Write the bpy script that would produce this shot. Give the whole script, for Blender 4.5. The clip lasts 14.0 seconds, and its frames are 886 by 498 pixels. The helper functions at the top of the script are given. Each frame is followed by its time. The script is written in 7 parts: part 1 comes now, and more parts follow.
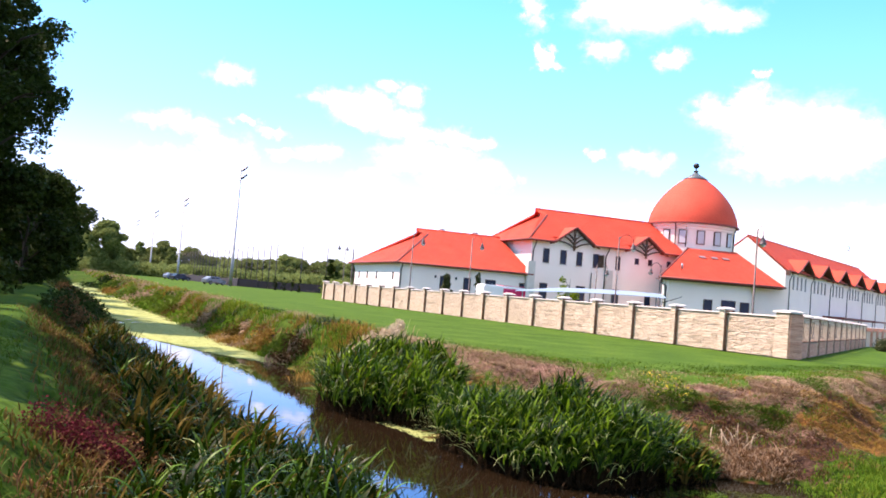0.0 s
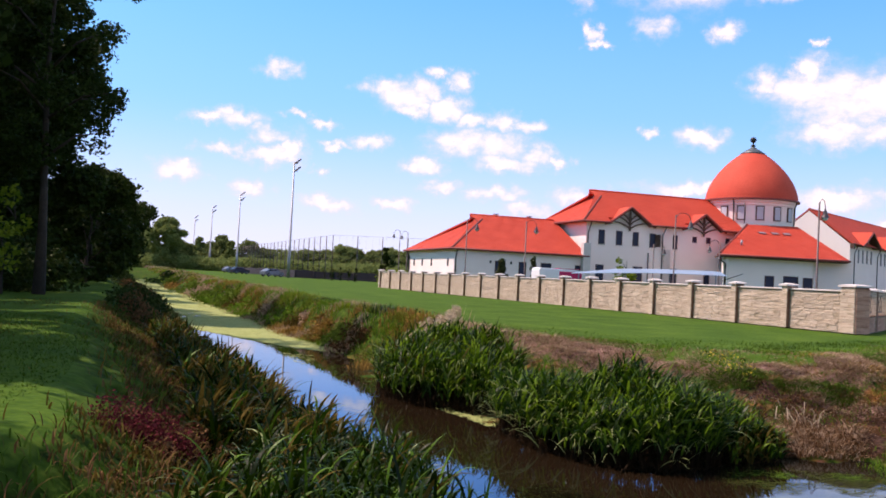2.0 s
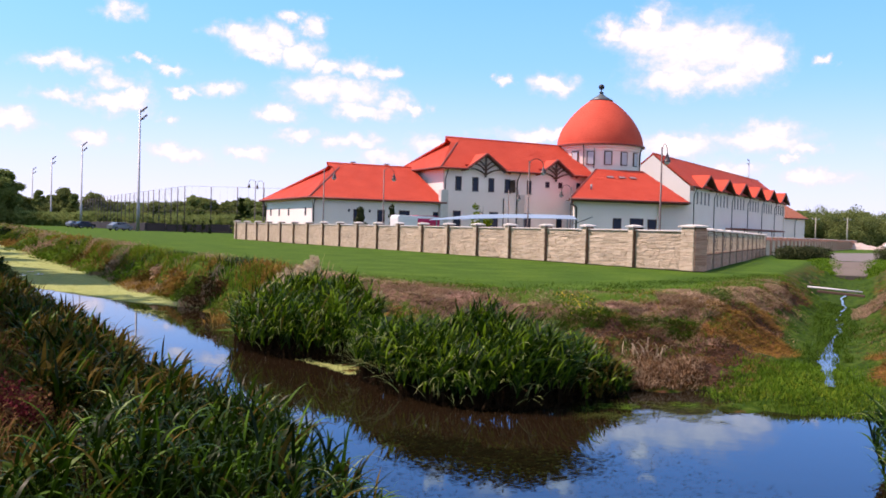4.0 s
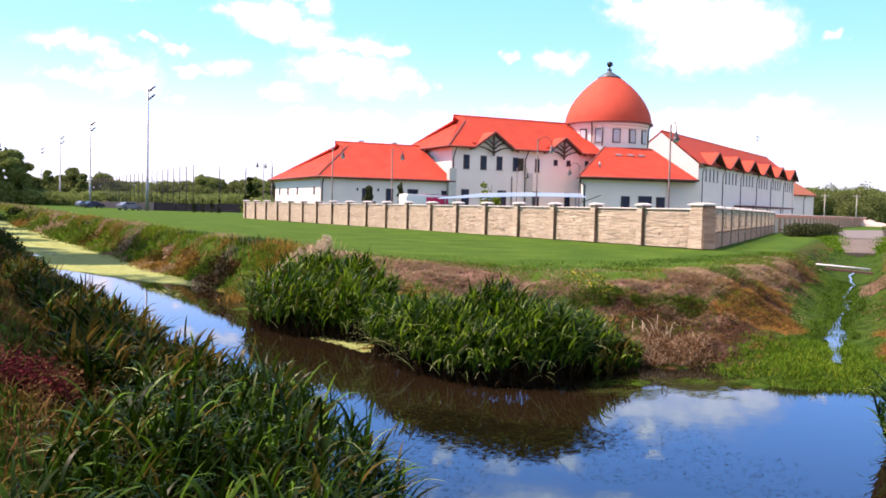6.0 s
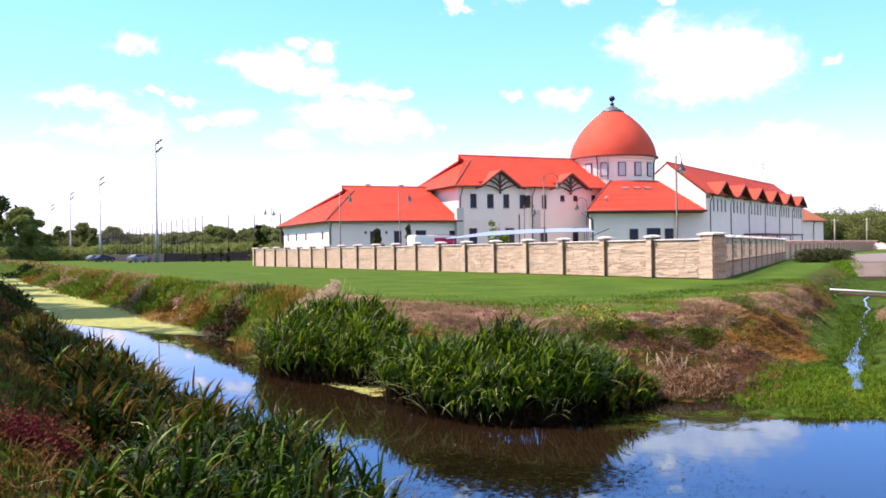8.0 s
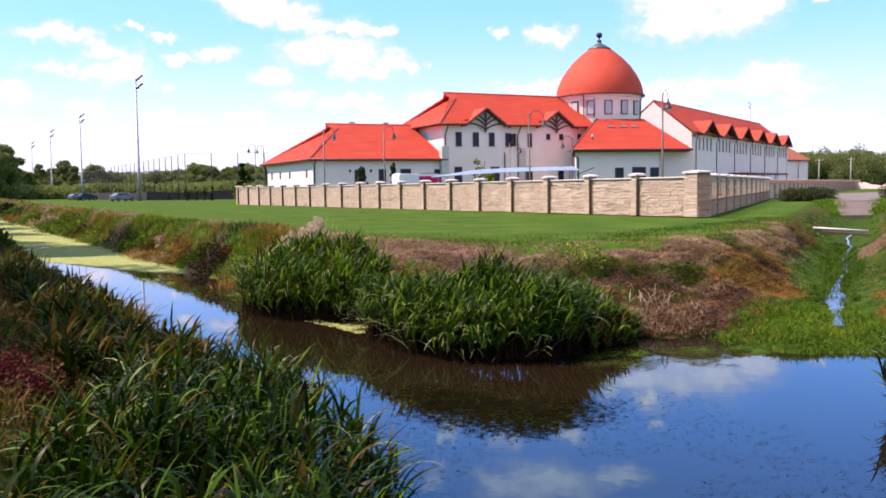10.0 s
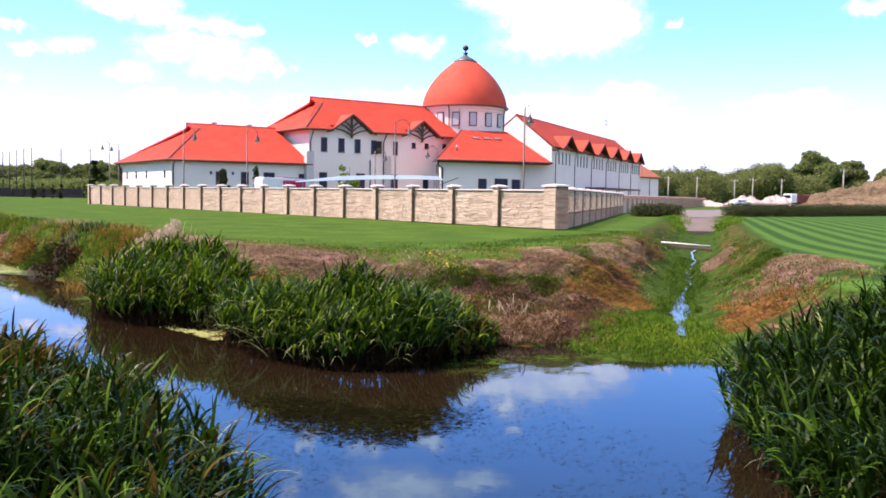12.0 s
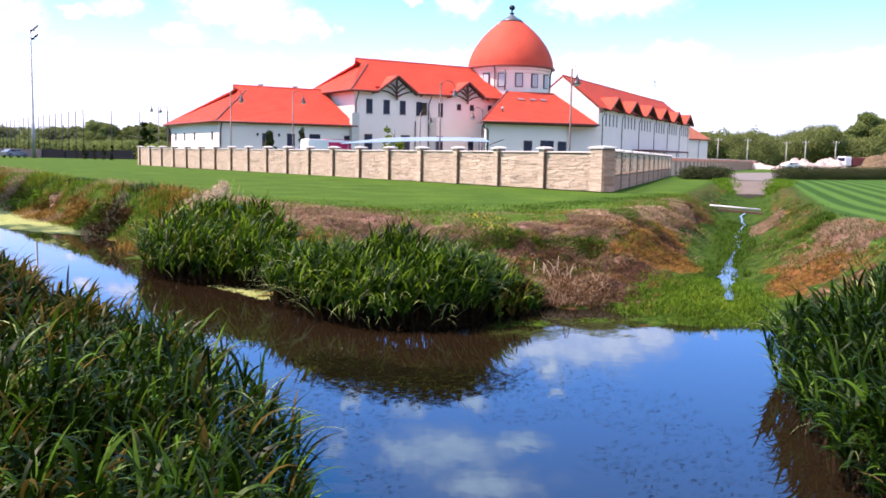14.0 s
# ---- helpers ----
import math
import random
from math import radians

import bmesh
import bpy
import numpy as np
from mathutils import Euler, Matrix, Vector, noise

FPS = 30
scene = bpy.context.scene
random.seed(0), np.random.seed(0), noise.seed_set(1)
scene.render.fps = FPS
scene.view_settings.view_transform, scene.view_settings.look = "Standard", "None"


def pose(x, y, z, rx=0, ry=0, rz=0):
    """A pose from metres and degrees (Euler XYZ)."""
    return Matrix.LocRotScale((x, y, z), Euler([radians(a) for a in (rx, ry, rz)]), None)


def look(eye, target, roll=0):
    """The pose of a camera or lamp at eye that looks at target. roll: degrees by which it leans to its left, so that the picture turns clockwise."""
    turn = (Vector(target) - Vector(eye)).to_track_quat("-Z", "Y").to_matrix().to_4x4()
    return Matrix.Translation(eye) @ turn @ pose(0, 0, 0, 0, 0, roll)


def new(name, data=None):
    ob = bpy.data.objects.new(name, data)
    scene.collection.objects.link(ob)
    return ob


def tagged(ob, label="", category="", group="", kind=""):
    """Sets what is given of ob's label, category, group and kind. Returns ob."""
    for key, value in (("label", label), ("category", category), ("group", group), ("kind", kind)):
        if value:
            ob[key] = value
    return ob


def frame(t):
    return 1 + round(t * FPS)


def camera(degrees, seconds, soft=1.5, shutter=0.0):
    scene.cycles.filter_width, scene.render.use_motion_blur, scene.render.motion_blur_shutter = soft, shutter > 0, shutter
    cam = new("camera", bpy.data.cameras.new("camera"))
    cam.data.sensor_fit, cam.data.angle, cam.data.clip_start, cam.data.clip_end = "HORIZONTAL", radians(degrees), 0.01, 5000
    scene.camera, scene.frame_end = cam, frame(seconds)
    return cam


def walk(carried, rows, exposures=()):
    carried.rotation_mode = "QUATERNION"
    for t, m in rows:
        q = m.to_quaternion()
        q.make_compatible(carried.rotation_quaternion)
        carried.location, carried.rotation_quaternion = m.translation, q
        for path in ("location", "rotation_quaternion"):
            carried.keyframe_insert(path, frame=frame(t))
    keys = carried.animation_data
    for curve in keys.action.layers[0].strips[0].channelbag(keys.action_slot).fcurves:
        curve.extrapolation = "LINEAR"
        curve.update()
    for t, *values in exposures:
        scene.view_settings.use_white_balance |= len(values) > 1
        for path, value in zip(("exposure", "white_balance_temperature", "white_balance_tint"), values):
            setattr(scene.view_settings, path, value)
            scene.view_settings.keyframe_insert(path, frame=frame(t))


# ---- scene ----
cam = camera(53.0, 14.0, 1.75)
PATH = [
    (0, (0.279, 0.141, 1.454), (-0.037, 2.113, 1.558), 4.7),
    (0.5, (0.289, 0.177, 1.458), (-0.096, 2.136, 1.58), 3.6),
    (1, (0.303, 0.179, 1.455), (-0.119, 2.125, 1.639), 2.2),
    (1.5, (0.291, 0.203, 1.462), (-0.141, 2.154, 1.55), 2.1),
    (2, (0.285, 0.172, 1.451), (-0.149, 2.123, 1.515), 2.9),
    (2.5, (0.291, 0.163, 1.457), (-0.054, 2.131, 1.553), 3.3),
    (3, (0.307, 0.162, 1.472), (0.065, 2.145, 1.577), 2.0),
    (3.5, (0.326, 0.208, 1.456), (0.21, 2.205, 1.491), 1.5),
    (3.7, (0.328, 0.212, 1.458), (0.212, 2.209, 1.443), 1.5),
    (6, (0.241, -0.081, 1.495), (0.108, 1.912, 1.405), 1.3),
    (6.5, (0.225, -0.102, 1.52), (0.041, 1.888, 1.439), 0.3),
    (7, (0.244, -0.077, 1.504), (0.08, 1.917, 1.507), -0.5),
    (7.5, (0.257, -0.024, 1.5), (0.103, 1.97, 1.502), -0.9),
    (9.8, (0.312, 0.25, 1.428), (0.153, 2.241, 1.341), -1.2),
    (10, (0.311, 0.24, 1.429), (0.186, 2.232, 1.292), -0.9),
    (10.5, (0.337, 0.228, 1.446), (0.355, 2.222, 1.292), -1.6),
    (11, (0.349, 0.232, 1.45), (0.497, 2.226, 1.379), -0.1),
    (11.5, (0.339, 0.211, 1.459), (0.525, 2.2, 1.362), 0.5),
    (12, (0.323, 0.185, 1.447), (0.504, 2.173, 1.326), 0.9),
    (12.5, (0.322, 0.184, 1.453), (0.496, 2.172, 1.307), 1.2),
    (13, (0.287, 0.173, 1.443), (0.379, 2.158, 1.222), 0.2),
    (13.5, (0.298, 0.171, 1.44), (0.374, 2.157, 1.223), 0.4),
    (14, (0.317, 0.19, 1.433), (0.399, 2.177, 1.226), 1.0),
]
walk(cam, [(t, look(e, g, r)) for t, e, g, r in PATH], [(0, 1.26, 7400, 34), (1, .70, 7550, 36), (1.5, .50, 7450, 36), (2, .42, 7350, 36), (3, .48, 7350, 36), (3.5, .47, 7400, 36), (6, .95, 7700, 35), (7, 1.05, 7650, 37), (8.5, .95, 7500, 36), (10, .75, 7450, 37), (10.5, .85, 7450, 37), (11, .98, 7450, 37), (12, .98, 7250, 37), (13, 1.0, 7100, 36), (14, 1.1, 7100, 36)])

# ---- world, sun, exposure ----
SUN_AZ, SUN_EL = 180.0, 54.0      # degrees, azimuth counted from +x towards +y
# clouds as groups of lobes: azimuth, elevation, half width, half height (degrees)
BIG_CLOUD = [(80.5, 13.3, 1.09, .95), (82.8, 12.8, 1.39, .8), (81.2, 12.1, 2.19, 1.24), (79.1, 11.5, 2.92, 2.0), (76.3, 11.4, 2.92, 1.9), (74.2, 10.8, 1.75, 1.75), (79.0, 9.6, 2.92, .95), (76.0, 9.6, 3.1, 1.02)]
MIDDLE_CLOUDS = [(106.9, 12.0, 1.39, .73), (105.5, 11.4, 1.82, 1.17), (104.2, 12.0, 1.46, .95), (104.9, 10.6, 1.46, .66), (102.8, 10.8, 1.75, .95), (101.2, 10.1, 1.46, .66), (103.4, 13.2, .91, .47), (102.0, 12.6, .87, .8),
                 (99.2, 10.2, 1.39, .73), (97.4, 9.9, 1.31, .51), (101.7, 8.7, 2.19, 1.09), (99.1, 8.6, 2.26, 1.17), (96.9, 8.0, 1.53, .91), (95.3, 7.6, .73, .51), (98.7, 7.5, 2.55, .58)]
WEST_CLOUDS = [(113.6, 12.6, 1.39, .66), (117.7, 9.2, 1.46, .51), (115.9, 9.2, 1.9, .66), (113.9, 8.4, 1.82, .73), (112.6, 7.7, .91, .8), (116.7, 7.3, 1.82, .51), (113.9, 7.2, 2.19, .66), (110.7, 9.4, 1.09, .33),
               (112.2, 9.9, .91, .29), (107.8, 8.4, 1.46, .62), (109.7, 8.1, 1.09, .29), (104.1, 7.1, 1.39, .66), (110.6, 6.5, .8, .36), (115.1, 5.1, 1.39, .73), (119.4, 5.7, 1.82, .8), (132, 9, 6, 1.8), (140, 17, 6, 2)]
LOW_CLOUDS = [(110.0, 4.2, 2.11, .58), (106.1, 4.5, 1.53, .36), (102.6, 5.8, 1.46, .44), (99.4, 5.6, 2.37, .51), (97.2, 4.6, 2.19, .66), (94.3, 5.6, 1.82, .73), (87.4, 6.2, 2.92, .51), (73.6, 6.6, 2.0, .73),
              (74.3, 5.9, 3.28, .8), (71.5, 5.4, 1.46, .44), (78.6, 5.6, 2.92, .8), (72.6, 4.7, .73, .29), (75.9, 4.2, 2.55, .58), (71.0, 3.8, 2.19, .51), (63.8, 5.7, 3.1, .73), (62.0, 4.9, 2.55, .44), (59.7, 11.0, 1.09, .66)]
HIGH_CLOUDS = [(89.8, 16.1, 1.46, .8), (85.5, 15.7, 1.09, .62), (93.1, 15.0, .8, .33), (86.6, 9.4, 1.64, .62), (90.0, 9.8, .55, .4), (70.5, 10.6, .47, .4), (80.0, 14.9, .47, .33),
               (87.1, 18.7, 4.6, 1.64), (82.5, 18.1, 2.19, .8), (94.6, 18.3, .95, 1.09), (93.6, 15.8, .44, .8), (90.5, 18.8, 1.46, 1.09), (84.5, 20.8, 4.2, 1.4), (45, 16, 6, 2)]
# unseen clouds added overhead and behind as white fill light for shaded walls
FILL_CLOUDS = [(20, 42, 26, 11), (-35, 46, 28, 12), (-100, 42, 30, 12), (-15, 24, 16, 5), (-60, 28, 36, 15), (150, 50, 18, 9), (95, 56, 26, 8), (-150, 28, 16, 5), (0, 66, 60, 14), (-95, 64, 60, 14), (120, 70, 60, 12), (-150, 58, 34, 12), (35, 38, 18, 7)]
CLOUDS = BIG_CLOUD + MIDDLE_CLOUDS + WEST_CLOUDS + LOW_CLOUDS + HIGH_CLOUDS + FILL_CLOUDS


def direction(az, el):
    return (math.cos(radians(el)) * math.cos(radians(az)), math.cos(radians(el)) * math.sin(radians(az)), math.sin(radians(el)))


def make_world():
    world = bpy.data.worlds.new("sky")
    scene.world = world
    world.use_nodes = True
    nt = world.node_tree
    nt.nodes.clear()
    N, L = nt.nodes.new, nt.links.new
    out, bg, sky = N("ShaderNodeOutputWorld"), N("ShaderNodeBackground"), N("ShaderNodeTexSky")
    sky.sky_type, sky.sun_disc = "NISHITA", False
    sky.sun_elevation, sky.sun_rotation = radians(SUN_EL), radians(90 - SUN_AZ)
    sky.air_density, sky.dust_density, sky.ozone_density = 1.0, 0.6, 2.2
    co = N("ShaderNodeTexCoord")
    # turn the view direction into azimuth and elevation in degrees
    sep = N("ShaderNodeSeparateXYZ")
    L(co.outputs["Generated"], sep.inputs[0])

    def m(op, a, b=None, clamp=False):
        n = N("ShaderNodeMath")
        n.operation, n.use_clamp = op, clamp
        for i, v in enumerate((a, b)):
            if v is None:
                continue
            if isinstance(v, (int, float)):
                n.inputs[i].default_value = v
            else:
                L(v, n.inputs[i])
        return n.outputs[0]
    az = m("MULTIPLY", m("ARCTAN2", sep.outputs[1], sep.outputs[0]), 180 / math.pi)
    el = m("MULTIPLY", m("ARCSINE", sep.outputs[2]), 180 / math.pi)
    warp = N("ShaderNodeTexNoise")
    warp.inputs["Scale"].default_value, warp.inputs["Detail"].default_value, warp.inputs["Roughness"].default_value = 45, 5, .6
    L(co.outputs["Generated"], warp.inputs[0])
    bend = N("ShaderNodeSeparateColor")
    L(warp.outputs["Color"], bend.inputs[0])
    az = m("ADD", az, m("MULTIPLY", m("SUBTRACT", bend.outputs[0], .5), 3.4))
    el2 = m("ADD", el, m("MULTIPLY", m("SUBTRACT", bend.outputs[1], .5), 1.9))
    place = N("ShaderNodeCombineXYZ")
    L(az, place.inputs[0]), L(el2, place.inputs[1])
    nearest = None
    for a, e, w, h in CLOUDS:
        off, sq = N("ShaderNodeVectorMath"), N("ShaderNodeVectorMath")
        off.operation, sq.operation = "MULTIPLY_ADD", "DOT_PRODUCT"
        off.inputs[1].default_value, off.inputs[2].default_value = (1 / w, 1 / h, 0), (-a / w, -e / h, 0)
        L(place.outputs[0], off.inputs[0]), L(off.outputs[0], sq.inputs[0]), L(off.outputs[0], sq.inputs[1])
        nearest = sq.outputs["Value"] if nearest is None else m("MINIMUM", nearest, sq.outputs["Value"])
    total = m("POWER", 2.718, m("MULTIPLY", nearest, -0.8))
    stretch = N("ShaderNodeMapping")
    stretch.inputs["Scale"].default_value = (1, 1, 1.9)
    L(co.outputs["Generated"], stretch.inputs[0])
    big, small = N("ShaderNodeTexNoise"), N("ShaderNodeTexNoise")
    big.inputs["Scale"].default_value, big.inputs["Detail"].default_value, big.inputs["Roughness"].default_value = 14, 7, .6
    small.inputs["Scale"].default_value, small.inputs["Detail"].default_value, small.inputs["Roughness"].default_value = 42, 7, .65
    L(stretch.outputs[0], big.inputs[0]), L(stretch.outputs[0], small.inputs[0])
    n1 = m("SUBTRACT", big.outputs[0], .5)
    n2 = m("SUBTRACT", small.outputs[0], .5)
    ragged = m("ADD", m("MULTIPLY", n1, 1.0), m("MULTIPLY", n2, .7))
    dens = m("ADD", total, m("MULTIPLY", ragged, m("MINIMUM", m("ADD", m("MULTIPLY", total, 3.0), .15), 1.0)))
    cover = N("ShaderNodeMapRange")
    cover.interpolation_type = "SMOOTHSTEP"
    cover.inputs[1].default_value, cover.inputs[2].default_value = .19, 1.22
    L(dens, cover.inputs[0])
    # haze: the sky pales towards the horizon
    haze = N("ShaderNodeMapRange")
    haze.inputs[1].default_value, haze.inputs[2].default_value = 0, 11
    haze.inputs[3].default_value, haze.inputs[4].default_value = HAZE, 0
    haze.interpolation_type = "SMOOTHSTEP"
    L(el, haze.inputs[0])
    shade = N("ShaderNodeMapRange")
    shade.inputs[1].default_value, shade.inputs[2].default_value = .55, 1.3
    L(dens, shade.inputs[0])
    tone = N("ShaderNodeMix")
    tone.data_type = "RGBA"
    tone.inputs["A"].default_value, tone.inputs["B"].default_value = (*[c * CLOUD for c in (.62, .66, .76)], 1), (*[c * CLOUD * 1.05 for c in (1, .99, .97)], 1)
    L(shade.outputs[0], tone.inputs["Factor"])
    hz = N("ShaderNodeMix")
    hz.data_type = "RGBA"
    hz.inputs["B"].default_value = (*[c * CLOUD * .85 for c in (.86, .95, 1.0)], 1)
    vivid = N("ShaderNodeHueSaturation")
    vivid.inputs["Hue"].default_value, vivid.inputs["Saturation"].default_value, vivid.inputs["Value"].default_value = .470, SATURATION, 1.0
    L(sky.outputs[0], vivid.inputs["Color"])
    veil = N("ShaderNodeMapRange")
    veil.inputs[1].default_value, veil.inputs[2].default_value = 2, 30
    veil.inputs[3].default_value, veil.inputs[4].default_value = VEIL, 0
    veil.interpolation_type = "SMOOTHSTEP"
    L(el, veil.inputs[0])
    pale = N("ShaderNodeMix")
    pale.data_type = "RGBA"
    pale.inputs["B"].default_value = (*[c * CLOUD * .62 for c in (.31, .85, 2.0)], 1)
    L(veil.outputs[0], pale.inputs["Factor"]), L(vivid.outputs[0], pale.inputs["A"])
    L(haze.outputs[0], hz.inputs["Factor"]), L(pale.outputs["Result"], hz.inputs["A"])
    mix = N("ShaderNodeMix")
    mix.data_type = "RGBA"
    L(cover.outputs[0], mix.inputs["Factor"]), L(hz.outputs["Result"], mix.inputs["A"]), L(tone.outputs["Result"], mix.inputs["B"])
    L(mix.outputs["Result"], bg.inputs[0])
    bg.inputs[1].default_value = SKY
    L(bg.outputs[0], out.inputs[0])


SKY, HAZE, VEIL, CLOUD, SATURATION = 0.148, 0.57, 0.74, 6.6, 1.5
make_world()
sun_data = bpy.data.lights.new("sun", "SUN")
sun_data.energy, sun_data.angle, sun_data.color = 4.4, radians(0.5), (1.0, .94, .84)
sun = new("sun", sun_data)
sun.matrix_world = look(direction(SUN_AZ, SUN_EL), (0, 0, 0))


# ---- materials ----
def material(name, a, b, scale=3.0, rough=.7, bump=.2, fine=40.0, metal=0.0, spec=.4, island=False, random_each=0.0, dist=.02, c=None, sub=0.0, middle=.5):
    """Two colours mixed by coarse and fine noise, with a relief."""
    mt = bpy.data.materials.new(name)
    mt.use_nodes = True
    nt = mt.node_tree
    N, L = nt.nodes.new, nt.links.new
    bs = nt.nodes["Principled BSDF"]
    co = N("ShaderNodeTexCoord")
    n1, n2 = N("ShaderNodeTexNoise"), N("ShaderNodeTexNoise")
    n1.inputs["Scale"].default_value, n1.inputs["Detail"].default_value = scale, 5
    n2.inputs["Scale"].default_value, n2.inputs["Detail"].default_value = fine, 4
    L(co.outputs["Object"], n1.inputs[0]), L(co.outputs["Object"], n2.inputs[0])
    ad = N("ShaderNodeMath")
    ad.operation = "MULTIPLY_ADD"
    ad.inputs[1].default_value = .5
    L(n2.outputs[0], ad.inputs[0])
    sc = N("ShaderNodeMath")
    sc.operation, sc.inputs[1].default_value = "MULTIPLY", .5
    L(n1.outputs[0], sc.inputs[0]), L(sc.outputs[0], ad.inputs[2])
    fac = N("ShaderNodeMapRange")
    fac.inputs[1].default_value, fac.inputs[2].default_value = .33, .67
    L(ad.outputs[0], fac.inputs[0])
    src = fac.outputs[0]
    if island or random_each:
        r = N("ShaderNodeNewGeometry").outputs["Random Per Island"] if island else N("ShaderNodeObjectInfo").outputs["Random"]
        k = N("ShaderNodeMix")
        k.data_type = "FLOAT"
        k.inputs["Factor"].default_value = random_each or .65
        L(src, k.inputs["A"]), L(r, k.inputs["B"])
        src = k.outputs["Result"]
    ramp = N("ShaderNodeValToRGB")
    ramp.color_ramp.elements[0].color, ramp.color_ramp.elements[1].color = (*a, 1), (*b, 1)
    if c:
        e = ramp.color_ramp.elements.new(middle)
        e.color = (*c, 1)
    L(src, ramp.inputs[0])
    L(ramp.outputs[0], bs.inputs["Base Color"])
    bs.inputs["Roughness"].default_value, bs.inputs["Metallic"].default_value = rough, metal
    bs.inputs["Specular IOR Level"].default_value = spec
    if sub:
        bs.inputs["Transmission Weight"].default_value = 0
        tr, mx = N("ShaderNodeBsdfTranslucent"), N("ShaderNodeMixShader")
        L(ramp.outputs[0], tr.inputs[0])
        mx.inputs[0].default_value = sub
        L(bs.outputs[0], mx.inputs[1]), L(tr.outputs[0], mx.inputs[2])
        L(mx.outputs[0], nt.nodes["Material Output"].inputs[0])
    if bump:
        bp = N("ShaderNodeBump")
        bp.inputs["Strength"].default_value, bp.inputs["Distance"].default_value = bump, dist
        L(ad.outputs[0], bp.inputs["Height"]), L(bp.outputs[0], bs.inputs["Normal"])
    return mt


PLASTER = material("plaster", (.82, .71, .665), (.90, .79, .745), .35, .85, .15, 30)
ROOF = material("red_roof_tile", (.47, .050, .026), (.60, .080, .042), .5, .75, .35, 9, spec=.25, dist=.03)
DOME_TILE = material("dome_tile", (.52, .060, .032), (.64, .090, .050), .4, .75, .3, 7, spec=.25, dist=.03)
ROOF_EDGE = material("dark_red_edge", (.16, .03, .025), (.24, .05, .04), 2, .6, .1)
WOOD = material("dark_timber", (.06, .03, .022), (.12, .06, .04), 3, .7, .2)
SLIT_GLASS = material("slit_glass", (.13, .13, .16), (.20, .20, .24), .6, .3, 0, spec=.25)
DOME_CAP = material("dark_lead", (.07, .09, .10), (.13, .15, .16), 3, .5, .1, metal=.3)
DARK_GLASS = material("window_glass", (.010, .014, .03), (.02, .03, .07), .6, .25, 0, spec=.25)
BLIND = material("grey_blind", (.42, .45, .5), (.5, .53, .58), 2, .4, .05)
PIPE = material("dark_metal", (.05, .04, .042), (.09, .07, .075), 3, .45, .05, metal=.4)
ZINC = material("zinc", (.28, .29, .31), (.36, .37, .4), 3, .5, .05, metal=.6)
STEEL = material("galvanised_steel", (.20, .22, .25), (.30, .32, .35), 2, .5, .05, metal=.5)
LAMP_GLASS = material("lamp_glass", (.5, .52, .56), (.62, .64, .68), 2, .25, 0)
STONE = material("cream_stone", (.39, .30, .225), (.66, .55, .43), 1.3, .9, .5, 14, random_each=.4, c=(.55, .445, .34), dist=.02)
STONE_REST = material("cream_stone_far", (.39, .30, .225), (.66, .55, .43), 1.3, .9, .5, 14, island=True, random_each=.45, c=(.55, .445, .34), dist=.02)
MORTAR = material("mortar", (.21, .155, .115), (.29, .22, .165), 4, .95, .4)
PILLAR_SIDE = material("brown_brick", (.14, .065, .04), (.25, .13, .085), 3, .9, .5, 12)
COPING = material("coping_stone", (.50, .46, .44), (.62, .58, .55), 2, .8, .3, 20)
IRON = material("black_iron", (.02, .02, .022), (.04, .04, .042), 3, .5, .1, metal=.6)
BRICK = material("red_brown_brick", (.40, .19, .13), (.62, .38, .28), 2.5, .9, .5, 12, island=True)
FAR_FENCE = material("weathered_fence", (.52, .22, .16), (.66, .36, .27), 2, .9, .3)
BARK = material("bark", (.022, .016, .012), (.055, .040, .030), 3, .95, .8, 20, dist=.03)
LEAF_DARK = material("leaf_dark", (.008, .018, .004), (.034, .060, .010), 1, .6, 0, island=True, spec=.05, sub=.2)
LEAF_MID = material("leaf_mid", (.042, .082, .008), (.13, .20, .022), 1, .6, 0, island=True, spec=.05, sub=.3)
LEAF_LIGHT = material("leaf_light", (.07, .12, .006), (.20, .26, .022), 1, .6, 0, island=True, spec=.05, sub=.3)
# paler than the near leaves: distance haze is put into the colour
LEAF_HAZED = material("leaf_hazed", (.095, .135, .045), (.26, .32, .10), 1, .8, 0, island=True, spec=.05, sub=.4)
# near-black to bright blades put shaded gaps and sunlit leaves into the colour
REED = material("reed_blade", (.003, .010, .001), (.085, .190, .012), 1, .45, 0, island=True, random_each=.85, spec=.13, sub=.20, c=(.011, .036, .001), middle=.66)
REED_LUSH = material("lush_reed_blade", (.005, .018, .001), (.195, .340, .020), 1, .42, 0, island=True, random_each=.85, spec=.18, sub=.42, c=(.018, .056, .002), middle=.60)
REED_SHEEN = material("sheen_reed_blade", (.12, .17, .05), (.34, .39, .15), 1, .45, 0, island=True, spec=.2, sub=.25)
# near-black, so the shade inside the reeds is put into the colour
REED_SHADE = material("reed_stem", (.007, .004, .002), (.034, .019, .008), 1, .7, 0, island=True, spec=.05, sub=.1)
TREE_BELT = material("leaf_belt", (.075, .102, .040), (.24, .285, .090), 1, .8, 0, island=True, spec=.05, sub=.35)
CANAL_GREEN = material("canal_grass", (.034, .095, .006), (.125, .235, .020), 1, .7, 0, island=True, spec=.05, sub=.35)
WEED_BROWN = material("brown_weed", (.045, .020, .009), (.19, .100, .042), 1, .8, 0, island=True, spec=.05, sub=.2)
WEED_PINK = material("pinkish_seed_grass", (.20, .13, .085), (.46, .34, .23), 1, .8, 0, island=True, spec=.05, sub=.3)
